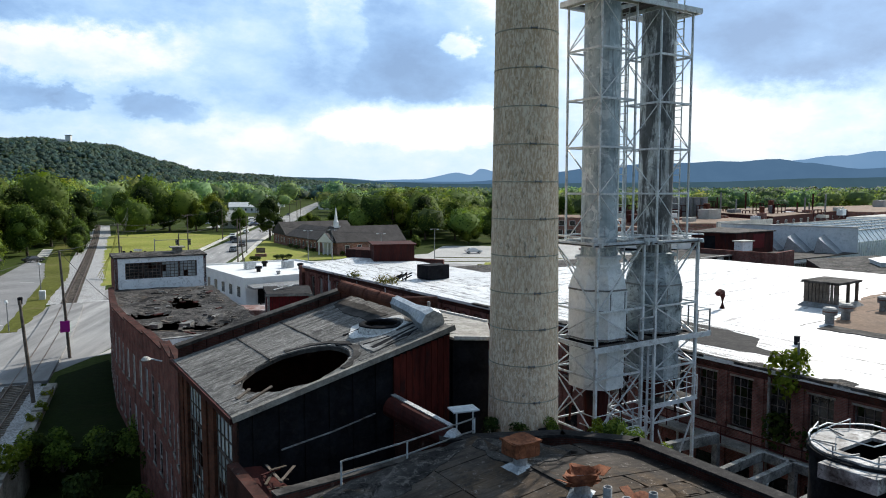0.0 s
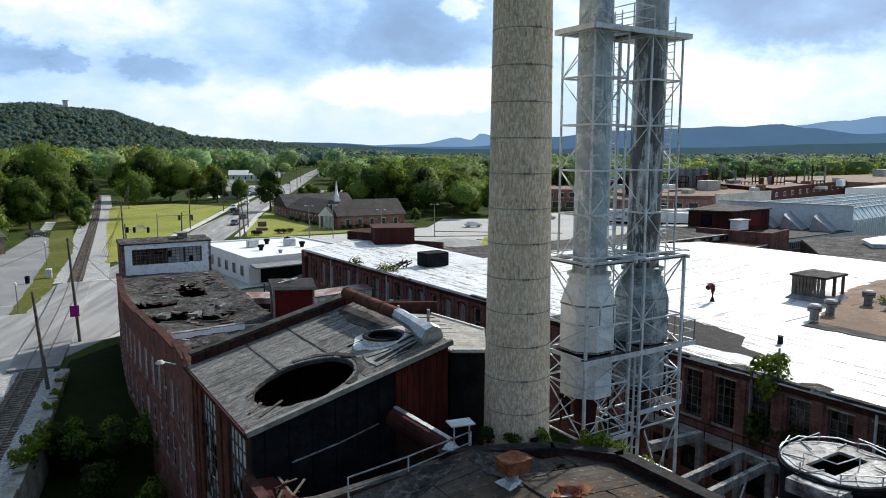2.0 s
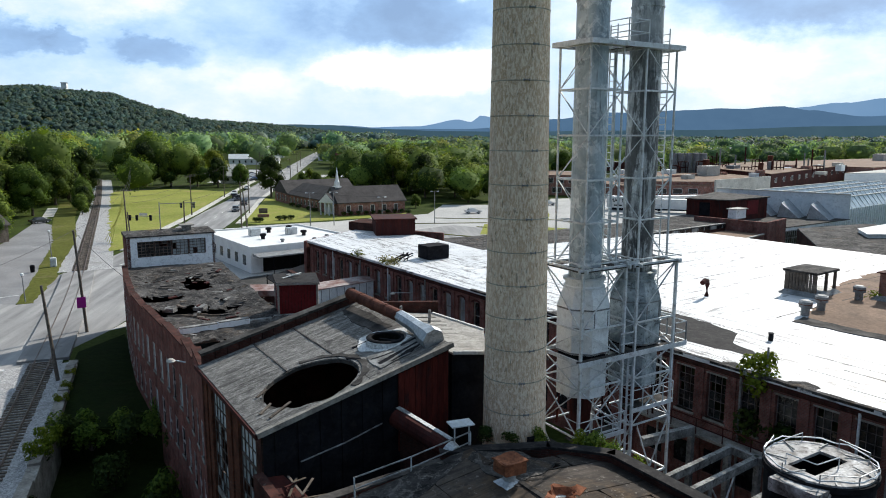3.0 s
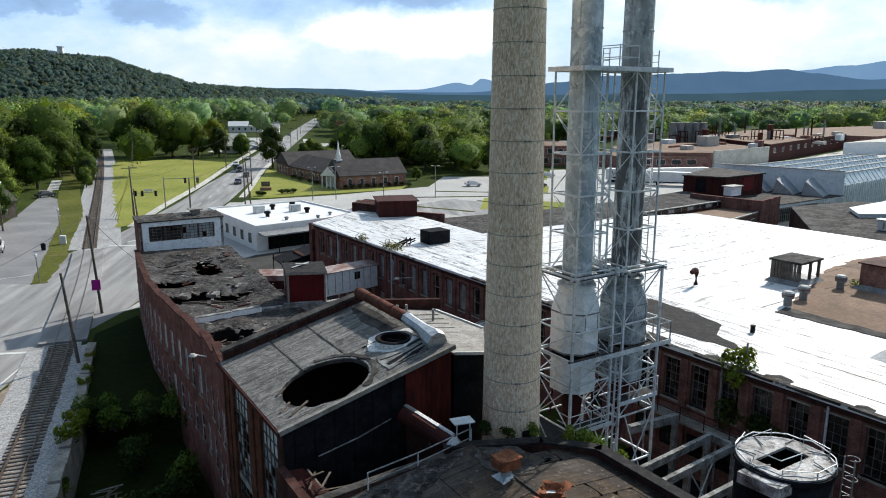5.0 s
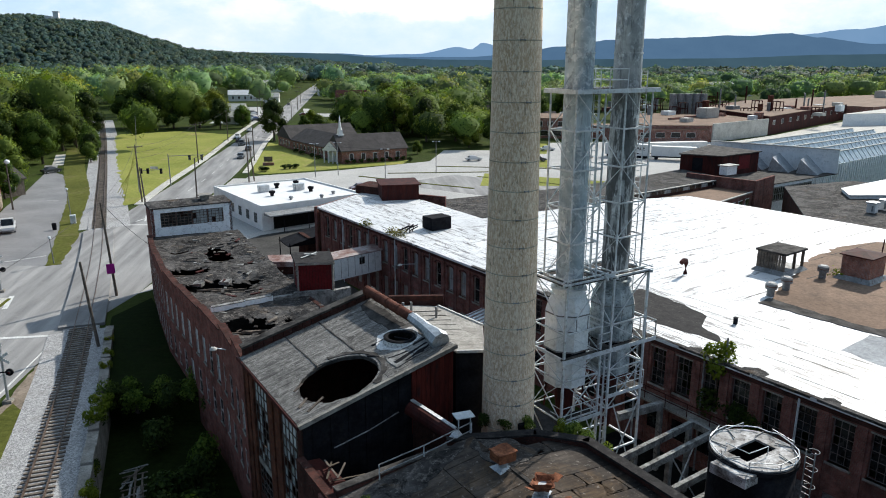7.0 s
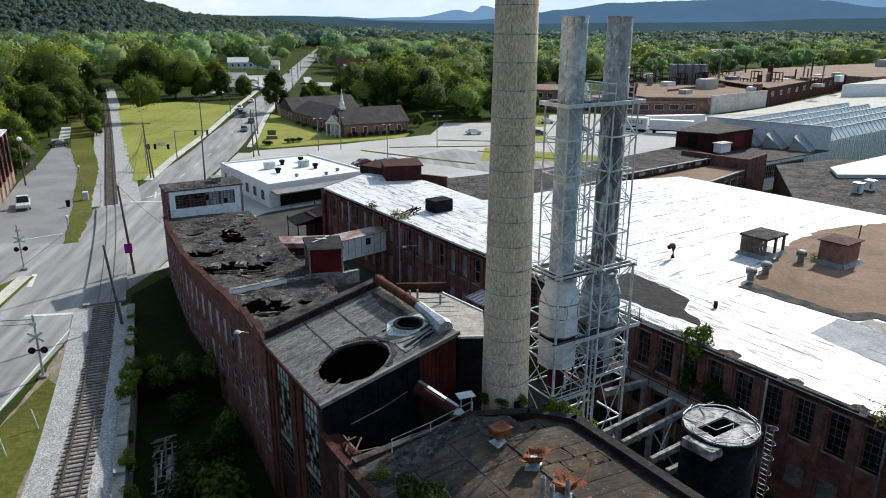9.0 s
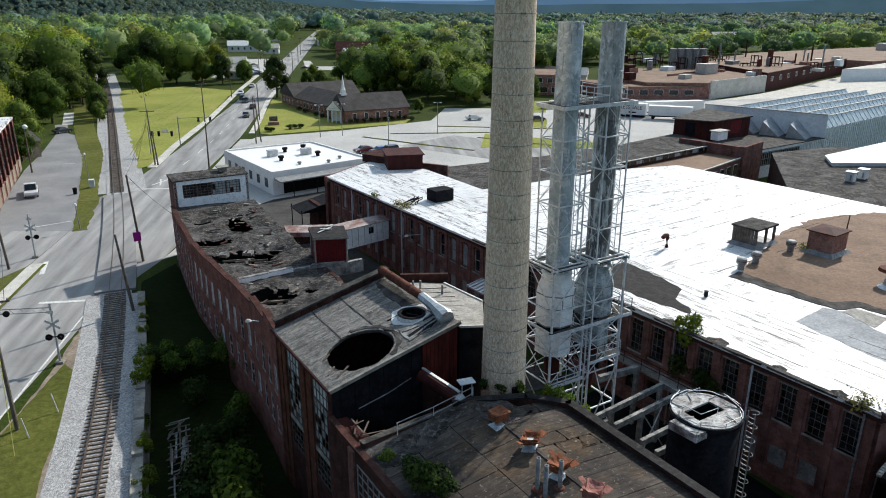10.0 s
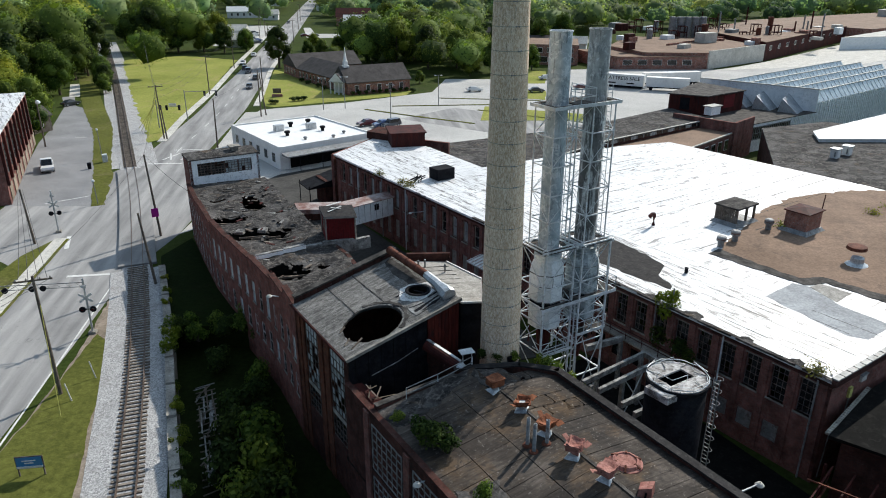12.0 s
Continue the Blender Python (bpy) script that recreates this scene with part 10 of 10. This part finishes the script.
for k, o in enumerate((0.0, 1.0, 2.0, 3.0)):
    s = Shape().tube((P["pA"][0], P["pA"][1], 10.5 - o * .8), (-64 - o * 1.6, 133 + o * 2.6, 0.1), 0.05, n=5)
    single("guy_guard", s, GUY, "yellow guarded guy wire beside a pole", "guy wire", "guy wires")
for a, b in (((-33.6, 35, 8.5), (-31.9, 31.6, 0)), ):
    single("guy_guard", Shape().tube(a, b, 0.03, n=5), GUY, "thin guy wire of the roadside pole", "guy wire", "guy wires")
for x, y in ((-32.1, 33.9), (-31.7, 37.5)):
    single("marker_post", Shape().tube((x, y, 0), (x - .5, y + .3, 1.6), 0.05, n=6), PAINT_WHITE, "leaning white marker post in the grass", "marker post", "marker posts")

def crossing_signal(x, y, deg, label, gantry=False):
    """Railway crossing signal: mast, crossbuck, twin lamps with round hoods."""
    t = thing("crossing_signal", label, "railway signal", pose(x, y, 0, 0, 0, deg), group="crossing signals")
    part("base", Shape().box((0, 0, 0.15), (0.7, 0.7, 0.3)), CONCRETE, t)
    part("mast", Shape().tube((0, 0, 0.2), (0, 0, 6.0), 0.11, 0.09, 10), ALU, t)
    for s_ in (1, -1):
        part("crossbuck", Shape().beam((-.6, -.16, 4.0 - .42 * s_), (.6, -.16, 4.0 + .42 * s_), 0.03, 0.22), PAINT_WHITE, t, "white crossbuck board")
    part("lamp_bar", Shape().beam((-.55, -.1, 2.75), (.55, -.1, 2.75), 0.08), BLACK, t)
    for o in (-.5, .5):
        l = part("signal_lamp", Shape().tube((o, -.08, 2.75), (o, -.2, 2.75), 0.3, 0.3, 18), BLACK, t, "black round lamp board")
        part("lens", Shape().tube((o, -.2, 2.75), (o, -.26, 2.75), 0.11, 0.11, 12), RED_PAINT, l)
        part("hood", Shape().tube((o, -.2, 2.78), (o, -.42, 2.76), 0.15, 0.15, 12, False), BLACK, l)
    part("sign", Shape().box((0, -.15, 5.2), (0.5, 0.03, 0.3)), PAINT_WHITE, t)
    if gantry:
        part("arm", Shape().beam((0, 0, 5.6), (-8.4, 0, 5.75), 0.07).beam((0, 0, 5.15), (-8.4, 0, 5.3), 0.06), STEEL_DULL, t)
        for k in range(9):
            part("arm_brace", Shape().beam((-.9 * k - .3, 0, 5.2), (-.9 * k - .7, 0, 5.65), 0.035), STEEL_DULL, t)
        for o in (-8.0, -7.0, -4.6, -3.6):
            part("signal_lamp", Shape().tube((o, -.08, 5.3), (o, -.25, 5.3), 0.28, 0.28, 16), BLACK, t, "black round lamp board")
    return t
crossing_signal(-35.8, 45.9, 10, "railway crossing signal with crossbuck and an arm over the road", True)
crossing_signal(-53.6, 74.6, 200, "railway crossing signal with twin black lamps")
for x, y, h, lb in ((-65.9, 115.7, 5.2, "thin grey post on the grass verge"), (-53.8, 87.0, 3.6, "thin grey post at the verge tip")):
    t = thing("verge_post", lb, "post", group="verge posts")
    part("pole", Shape().tube((x, y, 0), (x - .15, y, h), 0.08, 0.06, 8), STEEL_DULL, t)
    part("head", Shape().lathe((x - .15, y, h - .1), [(0.05, 0), (0.2, 0.06), (0.22, 0.3), (0.1, 0.4)], 10, True), HOUSING, t)
t = thing("signal_cabinet", "small pale grey signal cabinet by the track", "cabinet")
part("case", Shape().box((-63.6, 111.9, 0.75), (0.9, 0.7, 1.5), 25), HOUSING, t)
part("door", Shape().box((-63.42, 111.52, 0.8), (0.7, 0.05, 1.2), 25), STEEL, t)
t = thing("litter_bin", "round black bin on the grass verge", "bin")
part("drum", Shape().lathe((-64.3, 107.1, 0.05), [(0.3, 0), (0.36, 0.9), (0.38, 0.95), (0.3, 0.97)], 16, True), BLACK, t)
part("lid", Shape().lathe((-64.3, 107.1, 1.0), [(0.4, 0), (0.3, 0.15), (0.1, 0.2)], 16, True), BLACK, t)
# traffic signals over the far junction
ts = thing("traffic_light", "traffic lights hanging from a mast arm by the lawn", "traffic light")
part("mast", Shape().tube((-61.0, 150, 0), (-61.0, 150, 7), 0.13, 0.1, 9), STEEL_DULL, ts)
part("arm", Shape().beam((-61.0, 150, 6.6), (-53.5, 151, 6.8), 0.12), STEEL_DULL, ts)
for x in (-56.5, -53.8):
    h = part("signal_head", Shape().box((x, 150.6, 6.2), (0.42, 0.36, 1.1)), BLACK, ts)
    for k in range(3):
        part("lens", Shape().tube((x, 150.4, 6.55 - .35 * k), (x, 150.34, 6.55 - .35 * k), 0.12, n=10), STEEL_DULL, h)
t2 = thing("traffic_light", "dark traffic light heads on the near mast", "traffic light")
part("mast", Shape().tube((-64.5, 141.5, 0), (-64.5, 141.5, 6.2), 0.12, 0.1, 9), STEEL_DULL, t2)
part("arm", Shape().beam((-64.5, 141.5, 4.6), (-59, 141.5, 4.9), 0.1), STEEL_DULL, t2)
for x in (-63.6, -62.2, -59.4):
    part("signal_head", Shape().box((x, 141.3, 4.6), (0.42, 0.36, 1.1)), BLACK, t2)
part("street_sign", Shape().box((-60.8, 141.2, 5.3), (1.6, 0.05, 0.5)), PAINT_WHITE, t2)
# signs
sg = thing("ground_sign", "small blue and white sign board on two wooden legs", "sign")
part("board", Shape().box((-30.4, 24.5, 1.25), (1.75, 0.06, 0.9), 8), SIGN_BLUE, sg)
part("frame", Shape().box((-30.4, 24.53, 1.25), (1.9, 0.05, 1.05), 8), WOOD, sg)
part("white_band", Shape().box((-30.4, 24.455, 0.88), (1.75, 0.05, 0.16), 8), PAINT_WHITE, sg)
for k, w_ in enumerate((0.9, 0.6)):
    part("text_bar", Shape().box((-30.4, 24.455, 1.42 - .2 * k), (w_, 0.05, 0.08), 8), PAINT_WHITE, sg)
for o in (-.85, .85):
    part("leg", Shape().beam((-30.4 + o, 24.55 + o * .14, 0), (-30.4 + o, 24.55 + o * .14, 1.5), 0.09), WOOD, sg)
single("pole_banner", Shape().box((-39.35, 73.1, 3.4), (0.9, 0.05, 1.2), 30), PINK, "small magenta banner fixed to a wooden pole", "banner")
cs_ = thing("church_sign", "small dark church sign on the lawn", "sign")
part("board", Shape().box((-46.7, 181.6, 1.7), (2.2, 0.3, 1.3), 10), WOOD, cs_)
part("base", Shape().box((-46.7, 181.6, 0.4), (2.9, 0.6, 0.8), 10), BRICK_NEW, cs_)
bs = thing("billboard", "tall dark billboard beyond the parking lot", "sign")
part("board", Shape().box((22, 236, 5.8), (3.4, 0.4, 6.4), 10), BLACK, bs)
part("post", Shape().beam((22, 236.2, 0), (22, 236.2, 3), 0.4), STEEL_DULL, bs)

# vehicles
def car(x, y, deg, paint, label, l=4.6, w=1.82, h=1.5, kind_="sedan"):
    t = thing("car", label, "car", pose(x, y, 0.03, 0, 0, deg), group="cars")
    if kind_ == "pickup":
        prof = [(-l / 2, .5), (-l / 2, 1.0), (-.35, 1.02), (-.3, h), (.85, h), (1.35, 1.08), (l / 2 - .1, 1.0), (l / 2, .75), (l / 2, .45)]
    elif kind_ == "suv":
        prof = [(-l / 2, .45), (-l / 2 + .02, 1.0), (-l / 2 + .3, h), (.5, h), (1.1, 1.05), (l / 2 - .15, .95), (l / 2, .7), (l / 2, .4)]
    else:
        prof = [(-l / 2, .42), (-l / 2, .9), (-l / 2 + .7, .98), (-.9, h), (.45, h), (1.15, .98), (l / 2 - .2, .85), (l / 2, .62), (l / 2, .35)]
    s = Shape()
    n_ = len(prof)
    def half(z):
        return w / 2 if z < 1.05 else w / 2 - 0.16
    vs = [(px, -half(pz), pz) for px, pz in prof] + [(px, half(pz), pz) for px, pz in prof]
    s.add(vs, [tuple(range(n_)), tuple(range(2 * n_ - 1, n_ - 1, -1))] + [(i, n_ + i, n_ + (i + 1) % n_, (i + 1) % n_) for i in range(n_)])
    part("body", s, paint, t)
    lo, hi = 1.08, h - .08
    cab0, cab1 = (-.28, .95) if kind_ == "pickup" else ((-l / 2 + .25, .85) if kind_ == "suv" else (-1.2, .8))
    for sd in (-1, 1):
        part("side_window", Shape().add([(cab0, sd * (w / 2 - .1), lo), (cab1, sd * (w / 2 - .1), lo), (cab1 - .35, sd * (w / 2 - .14), hi), (cab0 + .2, sd * (w / 2 - .14), hi)], [(0, 1, 2, 3) if sd < 0 else (3, 2, 1, 0)]), GLASS, t)
    k = [i for i in range(n_ - 1) if prof[i][1] == h and prof[i + 1][1] < h][0]
    (ax, az), (bx_, bz) = prof[k], prof[k + 1]
    part("windscreen", Shape().add([(ax + .05, -w / 2 + .25, az - .04), (bx_ + .01, -w / 2 + .18, bz + .04), (bx_ + .01, w / 2 - .18, bz + .04), (ax + .05, w / 2 - .25, az - .04)], [(0, 1, 2, 3)]), GLASS, t)
    k = [i for i in range(1, n_) if prof[i][1] == h and prof[i - 1][1] < h][0]
    (ax, az), (bx_, bz) = prof[k], prof[k - 1]
    part("rear_window", Shape().add([(ax - .04, w / 2 - .25, az - .05), (bx_ - .02, w / 2 - .2, bz + .06), (bx_ - .02, -w / 2 + .2, bz + .06), (ax - .04, -w / 2 + .25, az - .05)], [(0, 1, 2, 3)]), GLASS, t)
    for ax in (-l * .31, l * .31):
        for sd in (-1, 1):
            wh = part("wheel", Shape().tube((ax, sd * (w / 2 - .2), .33), (ax, sd * (w / 2 + .02), .33), 0.34, n=16), BLACK, t)
            part("rim", Shape().tube((ax, sd * (w / 2), .33), (ax, sd * (w / 2 + .03), .33), 0.2, n=12), ALU, wh)
    for sd in (-1, 1):
        part("headlight", Shape().box((l / 2 - .04, sd * (w / 2 - .3), .7), (.1, .4, .16)), PAINT_WHITE, t)
        part("tail_light", Shape().box((-l / 2 + .0, sd * (w / 2 - .22), .85), (.08, .3, .2)), RED_PAINT, t)
    if kind_ == "pickup":
        part("load_bed", Shape().box((-l / 4 - .2, 0, 1.03), (l / 2 - .6, w - .4, 0.04)), BLACK, t)
    part("bumper", Shape().box((l / 2 - .02, 0, .5), (.12, w - .2, .18)), STEEL_DULL, t)
    return t
car(-71.6, 106.6, -61.5, CAR_WHITE, "white service pickup parked by the red building", 6.0, 2.1, 2.1, "pickup")
car(-18.2, 144.2, 215, CAR_RED, "red car parked in the lot")
car(-14.6, 143.4, 215, CAR_BLUE, "blue car parked in the lot")
car(-12.6, 143.0, 220, CAR_DARK, "dark blue van parked in the lot", kind_="suv", h=1.8)
car(8.2, 191, 10, CAR_WHITE, "white car on the far street")
car(-76.0, 274, 100, CAR_WHITE, "white car on the road", kind_="sedan")
car(-66.5, 228, 280, CAR_DARK, "dark car on the road", kind_="suv", h=1.7)
car(-60.5, 214, 100, CAR_DARK, "dark car driving along the road")
car(-80.5, 318, 100, CAR_WHITE, "pale car on the road")
car(-97.5, 168.5, 60, CAR_DARK, "dark car parked under the trees")
for x, y in ((-93, 340), (-96, 350), (-97, 362), (-100, 372), (-90, 330)):
    car(x, y, 15, CAR_WHITE if int(y) % 4 else CAR_DARK, "car parked at a roadside shop")

for x, y, d_, pm in ((-74, 250, 280, CAR_WHITE), (-69.6, 236, 100, CAR_DARK), (-89.5, 392, 100, CAR_WHITE), (-96, 442, 280, CAR_DARK), (-86, 322, 40, CAR_DARK), (-88.5, 332, 40, CAR_BLUE), (-70.5, 356, 20, CAR_RED), (-66, 358, 20, CAR_DARK), (-50, 374, 20, CAR_BLUE), (-58, 196, 281, CAR_DARK), (26, 190, 5, CAR_DARK), (40, 196, 5, CAR_RED), (32, 214, 5, CAR_WHITE)):
    car(x, y, d_, pm, "car on the street further off", kind_="suv" if int(x) % 2 else "sedan", h=1.65 if int(x) % 2 else 1.5)
for x, y in ((-92.5, 365), (-82, 400), (-108, 420), (-92, 460), (-77, 305)):
    utility_pole(x, y, 10.5, 1, (0, 0), "wooden pole along the road")

# ---- bushes, young trees and litter ----
def bush_mesh(seed, r_, h, leaf, per, size):
    rr = random.Random(seed)
    blobs = [(rr.uniform(-.6, .6) * r_, rr.uniform(-.6, .6) * r_, h * rr.uniform(.3, .85), r_ * rr.uniform(.35, .6)) for _ in range(7)]
    me = leaf_cloud(rr, blobs, per, size).mesh("leaves")
    me.materials.append(leaf)
    s = Shape()
    for bx, by, bz, br in blobs:
        s.tube((bx * .1, by * .1, 0), (bx, by, bz), 0.05, 0.02, 5, False)
    st = s.mesh("stem")
    st.materials.append(BARK)
    return st, me
BUSH = [bush_mesh(60 + i, 1.6, 2.6, lf, 130, 0.16) for i, lf in enumerate((LEAF, LEAF_DARK, LEAF_BRIGHT))]
def bush(x, y, z, k, sc, label="leafy green bush", group="bushes", tall=1.0):
    t = thing("bush", label, "bush", pose(x, y, z, 0, 0, (x * 57) % 360) @ Matrix.Diagonal((sc, sc, sc * tall, 1)), group)
    part("stem", BUSH[k][0], BARK, t)
    part("leaves", BUSH[k][1], LEAF, t)
    return t
rng = random.Random(15)
# mostly the dark-leaved bush here: shade of the strip put into leaf colour
for x, y, sc in ((-17.5, 31.5, 1.2), (-15.5, 29.0, 1.5), (-14.0, 26.0, 1.5), (-16.8, 27.0, 1.3), (-13.2, 23.0, 1.4), (-15.2, 22.6, 1.3), (-14.2, 19.4, 1.2), (-18.6, 34.6, 1.1), (-17.4, 37.4, 0.9), (-13.2, 15.6, 1.3), (-18.0, 40.5, 0.9), (-16.2, 34.4, 0.8), (-22.6, 43.2, 0.9), (-16.6, 19.0, 0.8)):
    bush(x, y, -2.6, rng.choice((0, 1, 1, 1)), sc, "bush growing in the sunken strip beside the factory", "bushes in the sunken strip", 1.15)
for x, y, sc in ((-27.2, 44.0, .55), (-26.6, 41.6, .6), (-24.2, 36.2, .4), (-21.4, 29.4, .5), (-20.4, 26.6, .5), (-19.0, 23.0, .6), (-30.4, 51.6, .35), (-31.4, 54.4, .35), (-33.0, 58.0, .3), (-23.0, 33.2, .4)):
    bush(x, y, 0.2 if y > 40 else -0.6, 2 if y > 40 else 0, sc, "weeds hanging over the retaining wall", "weeds on the wall")
# shrubs on the low roof and parapet
for x, y, z, k, sc in ((6.0, 25.9, 8.1, 2, .38), (6.9, 25.2, 7.9, 0, .45), (6.4, 25.6, 8.3, 0, .4), (7.7, 24.4, 7.8, 0, .38), (8.3, 23.4, 7.7, 0, .3), (-1.5, 16.9, 8.2, 1, .72), (-2.2, 18.2, 8.0, 1, .6), (-0.5, 16.4, 8.4, 1, .45), (-3.7, 19.8, 7.9, 0, .35), (1.3, 12.6, 8.5, 0, .4), (3.0, 27.0, 8.1, 1, .3), (2.0, 27.4, 8.1, 1, .3), (4.2, 26.9, 8.2, 0, .28)):
    bush(x, y, z, k, sc, "self-sown shrub growing on the roof", "roof shrubs")
# young tree by the mill wall
yt = thing("young_tree", "slender young tree growing against the mill wall", "tree", pose(17.5, 35.4, 4.2))
part("trunk", Shape().tube((0, 0, 0), (0.1, 0.1, 3.4), 0.07, 0.04, 7).tube((0.1, .1, 2.6), (.5, -.3, 4.2), .035, .015, 5).tube((0.1, .1, 2.8), (-.4, .2, 4.3), .035, .015, 5), BARK, yt)
rr = random.Random(3)
cm = leaf_cloud(rr, [(0, 0, 3.6, .75), (.5, -.3, 4.3, .65), (-.4, .3, 4.4, .6), (0.1, 0, 5.0, .5), (.7, -.4, 3.7, .5), (-.3, -.5, 3.9, .6), (.4, .4, 4.6, .55), (-.6, 0, 5.0, .4), (.5, -.2, 5.2, .4)], 110, 0.14).mesh("crown")
cm.materials.append(LEAF_BRIGHT)
part("crown", cm, LEAF_BRIGHT, yt)
for x, y, sc in ((17.6, 35.6, .9), (18.6, 34.0, .8), (18.9, 33.0, .7)):
    bush(x, y, 4.1, 1, sc, "dark bush on the gallery by the mill wall", "gallery bushes")
for k in range(16):
    x = -28.4 + k * 0.62
    bush(x + rng.uniform(-.4, .4), 47.6 + rng.uniform(-1.2, 1.6), -1.4 + rng.random(), rng.choice((0, 1)), .6 + .3 * rng.random(), "dark bush on the edge of the sunken strip", "bushes in the sunken strip")
# clipped bushes round the church
for k in range(9):
    p = lerp((-26.4, 184.6), (-11.6, 192.2), k / 8)
    bush(p[0] + .3, p[1] - .9, 0, 1, .5, "clipped dark bush by the church wall", "church bushes")
for x, y in ((-39.8, 175.4), (-38.4, 176.2), (-41.0, 174.8), (-45.9, 170.8), (-44.8, 170.4), (-9.5, 190), (-35.5, 194), (-38, 198), (-42, 204), (-45, 209)):
    bush(x, y, 0, 1, .7, "clipped dark bush on the church lawn", "church bushes", 0.7)
# scrap and boards in the sunken strip
for k in range(26):
    y = 40 - k * 0.5
    x = -23.0 + (40 - y) * 0.37 + rng.uniform(-.6, .6)
    single("scrap_board", Shape().beam((x, y, -2.4 + rng.random() * .5), (x + rng.uniform(-.5, .9), y - rng.uniform(1, 2.6), -2.2 + rng.random() * .9), 0.14, 0.05), YARD_CONC if k % 2 else WOOD, "grey weathered scrap board in the weeds", "scrap", "scrap boards")
# rubble on the wing roof
for k in range(110):
    f = rng.random()
    a = lerp((-31, 68.6), (-16.0, 43.0), f); b = lerp((-25.5, 75), (-10.5, 52), f)
    p = lerp(a, b, rng.random())
    sz = rng.uniform(.06, .3)
    single("roof_debris", Shape().box((*p, 6.8 + .5 * (1 - f) + sz * .2), (sz * rng.uniform(1, 5), sz, sz * .4), rng.uniform(0, 180)), (TAR, TIE, FELT, RUST_DARK, YARD_CONC, FELT)[k % 6], "broken board and felt lying on the wing roof", "debris", "roof debris")

for k, (x, y, l_) in enumerate(((-21.5, 62.8, 1.3), (-19.4, 64.2, 1.1), (-17.5, 62.0, .5), (-23.4, 57.0, .9), (-21.0, 57.6, .9))):
    single("fallen_sheet", Shape().prism([(x - l_ * .6, y - .3), (x + l_ * .5, y - .35 - .05 * k), (x + l_ * .6, y + .25), (x - l_ * .4, y + .4)], 6.5, [6.78, 6.84, 6.95, 6.85]), YARD_CONC, "pale torn sheet lying on the wing roof", "debris", "fallen sheets")
for k in range(6):
    y = 24 + k * 4.2 + rng.uniform(-1.5, 1.5)
    bush(-20.6 - (y - 26) * 0.38 + rng.uniform(-.2, .5), y, -0.2 + .4 * rng.random(), rng.choice((0, 2, 1)), .3 + .2 * rng.random(), "weeds hanging over the retaining wall", "weeds on the wall")

# fallen trestle of pale slats along the strip
trestle = thing("fallen_trestle", "collapsed grey wooden trestle lying in the weeds", "trestle")
for k in range(16):
    f = rng.uniform(0, .75)
    o = rng.uniform(-.7, .7)
    a = lerp((-22.9, 39.5), (-17.4, 24.5), f); b = lerp((-22.9, 39.5), (-17.4, 24.5), f + rng.uniform(.15, .3))
    part("slat", Shape().beam((a[0] + o, a[1] + o * .4, -1.9 + rng.random() * .5), (b[0] + o, b[1] + o * .4, -1.7 + rng.random() * .6), 0.12, 0.05), YARD_CONC if k % 3 else WOOD, trestle)
for k in range(18):
    p = lerp((-22.9, 39.5), (-17.4, 24.5), (k + .5) / 18)
    part("cross_slat", Shape().beam((p[0] - .8, p[1] - .35, -1.8), (p[0] + .8, p[1] + .3, -1.75 + rng.random() * .3), 0.1, 0.06), WOOD if k % 2 else YARD_CONC, trestle)
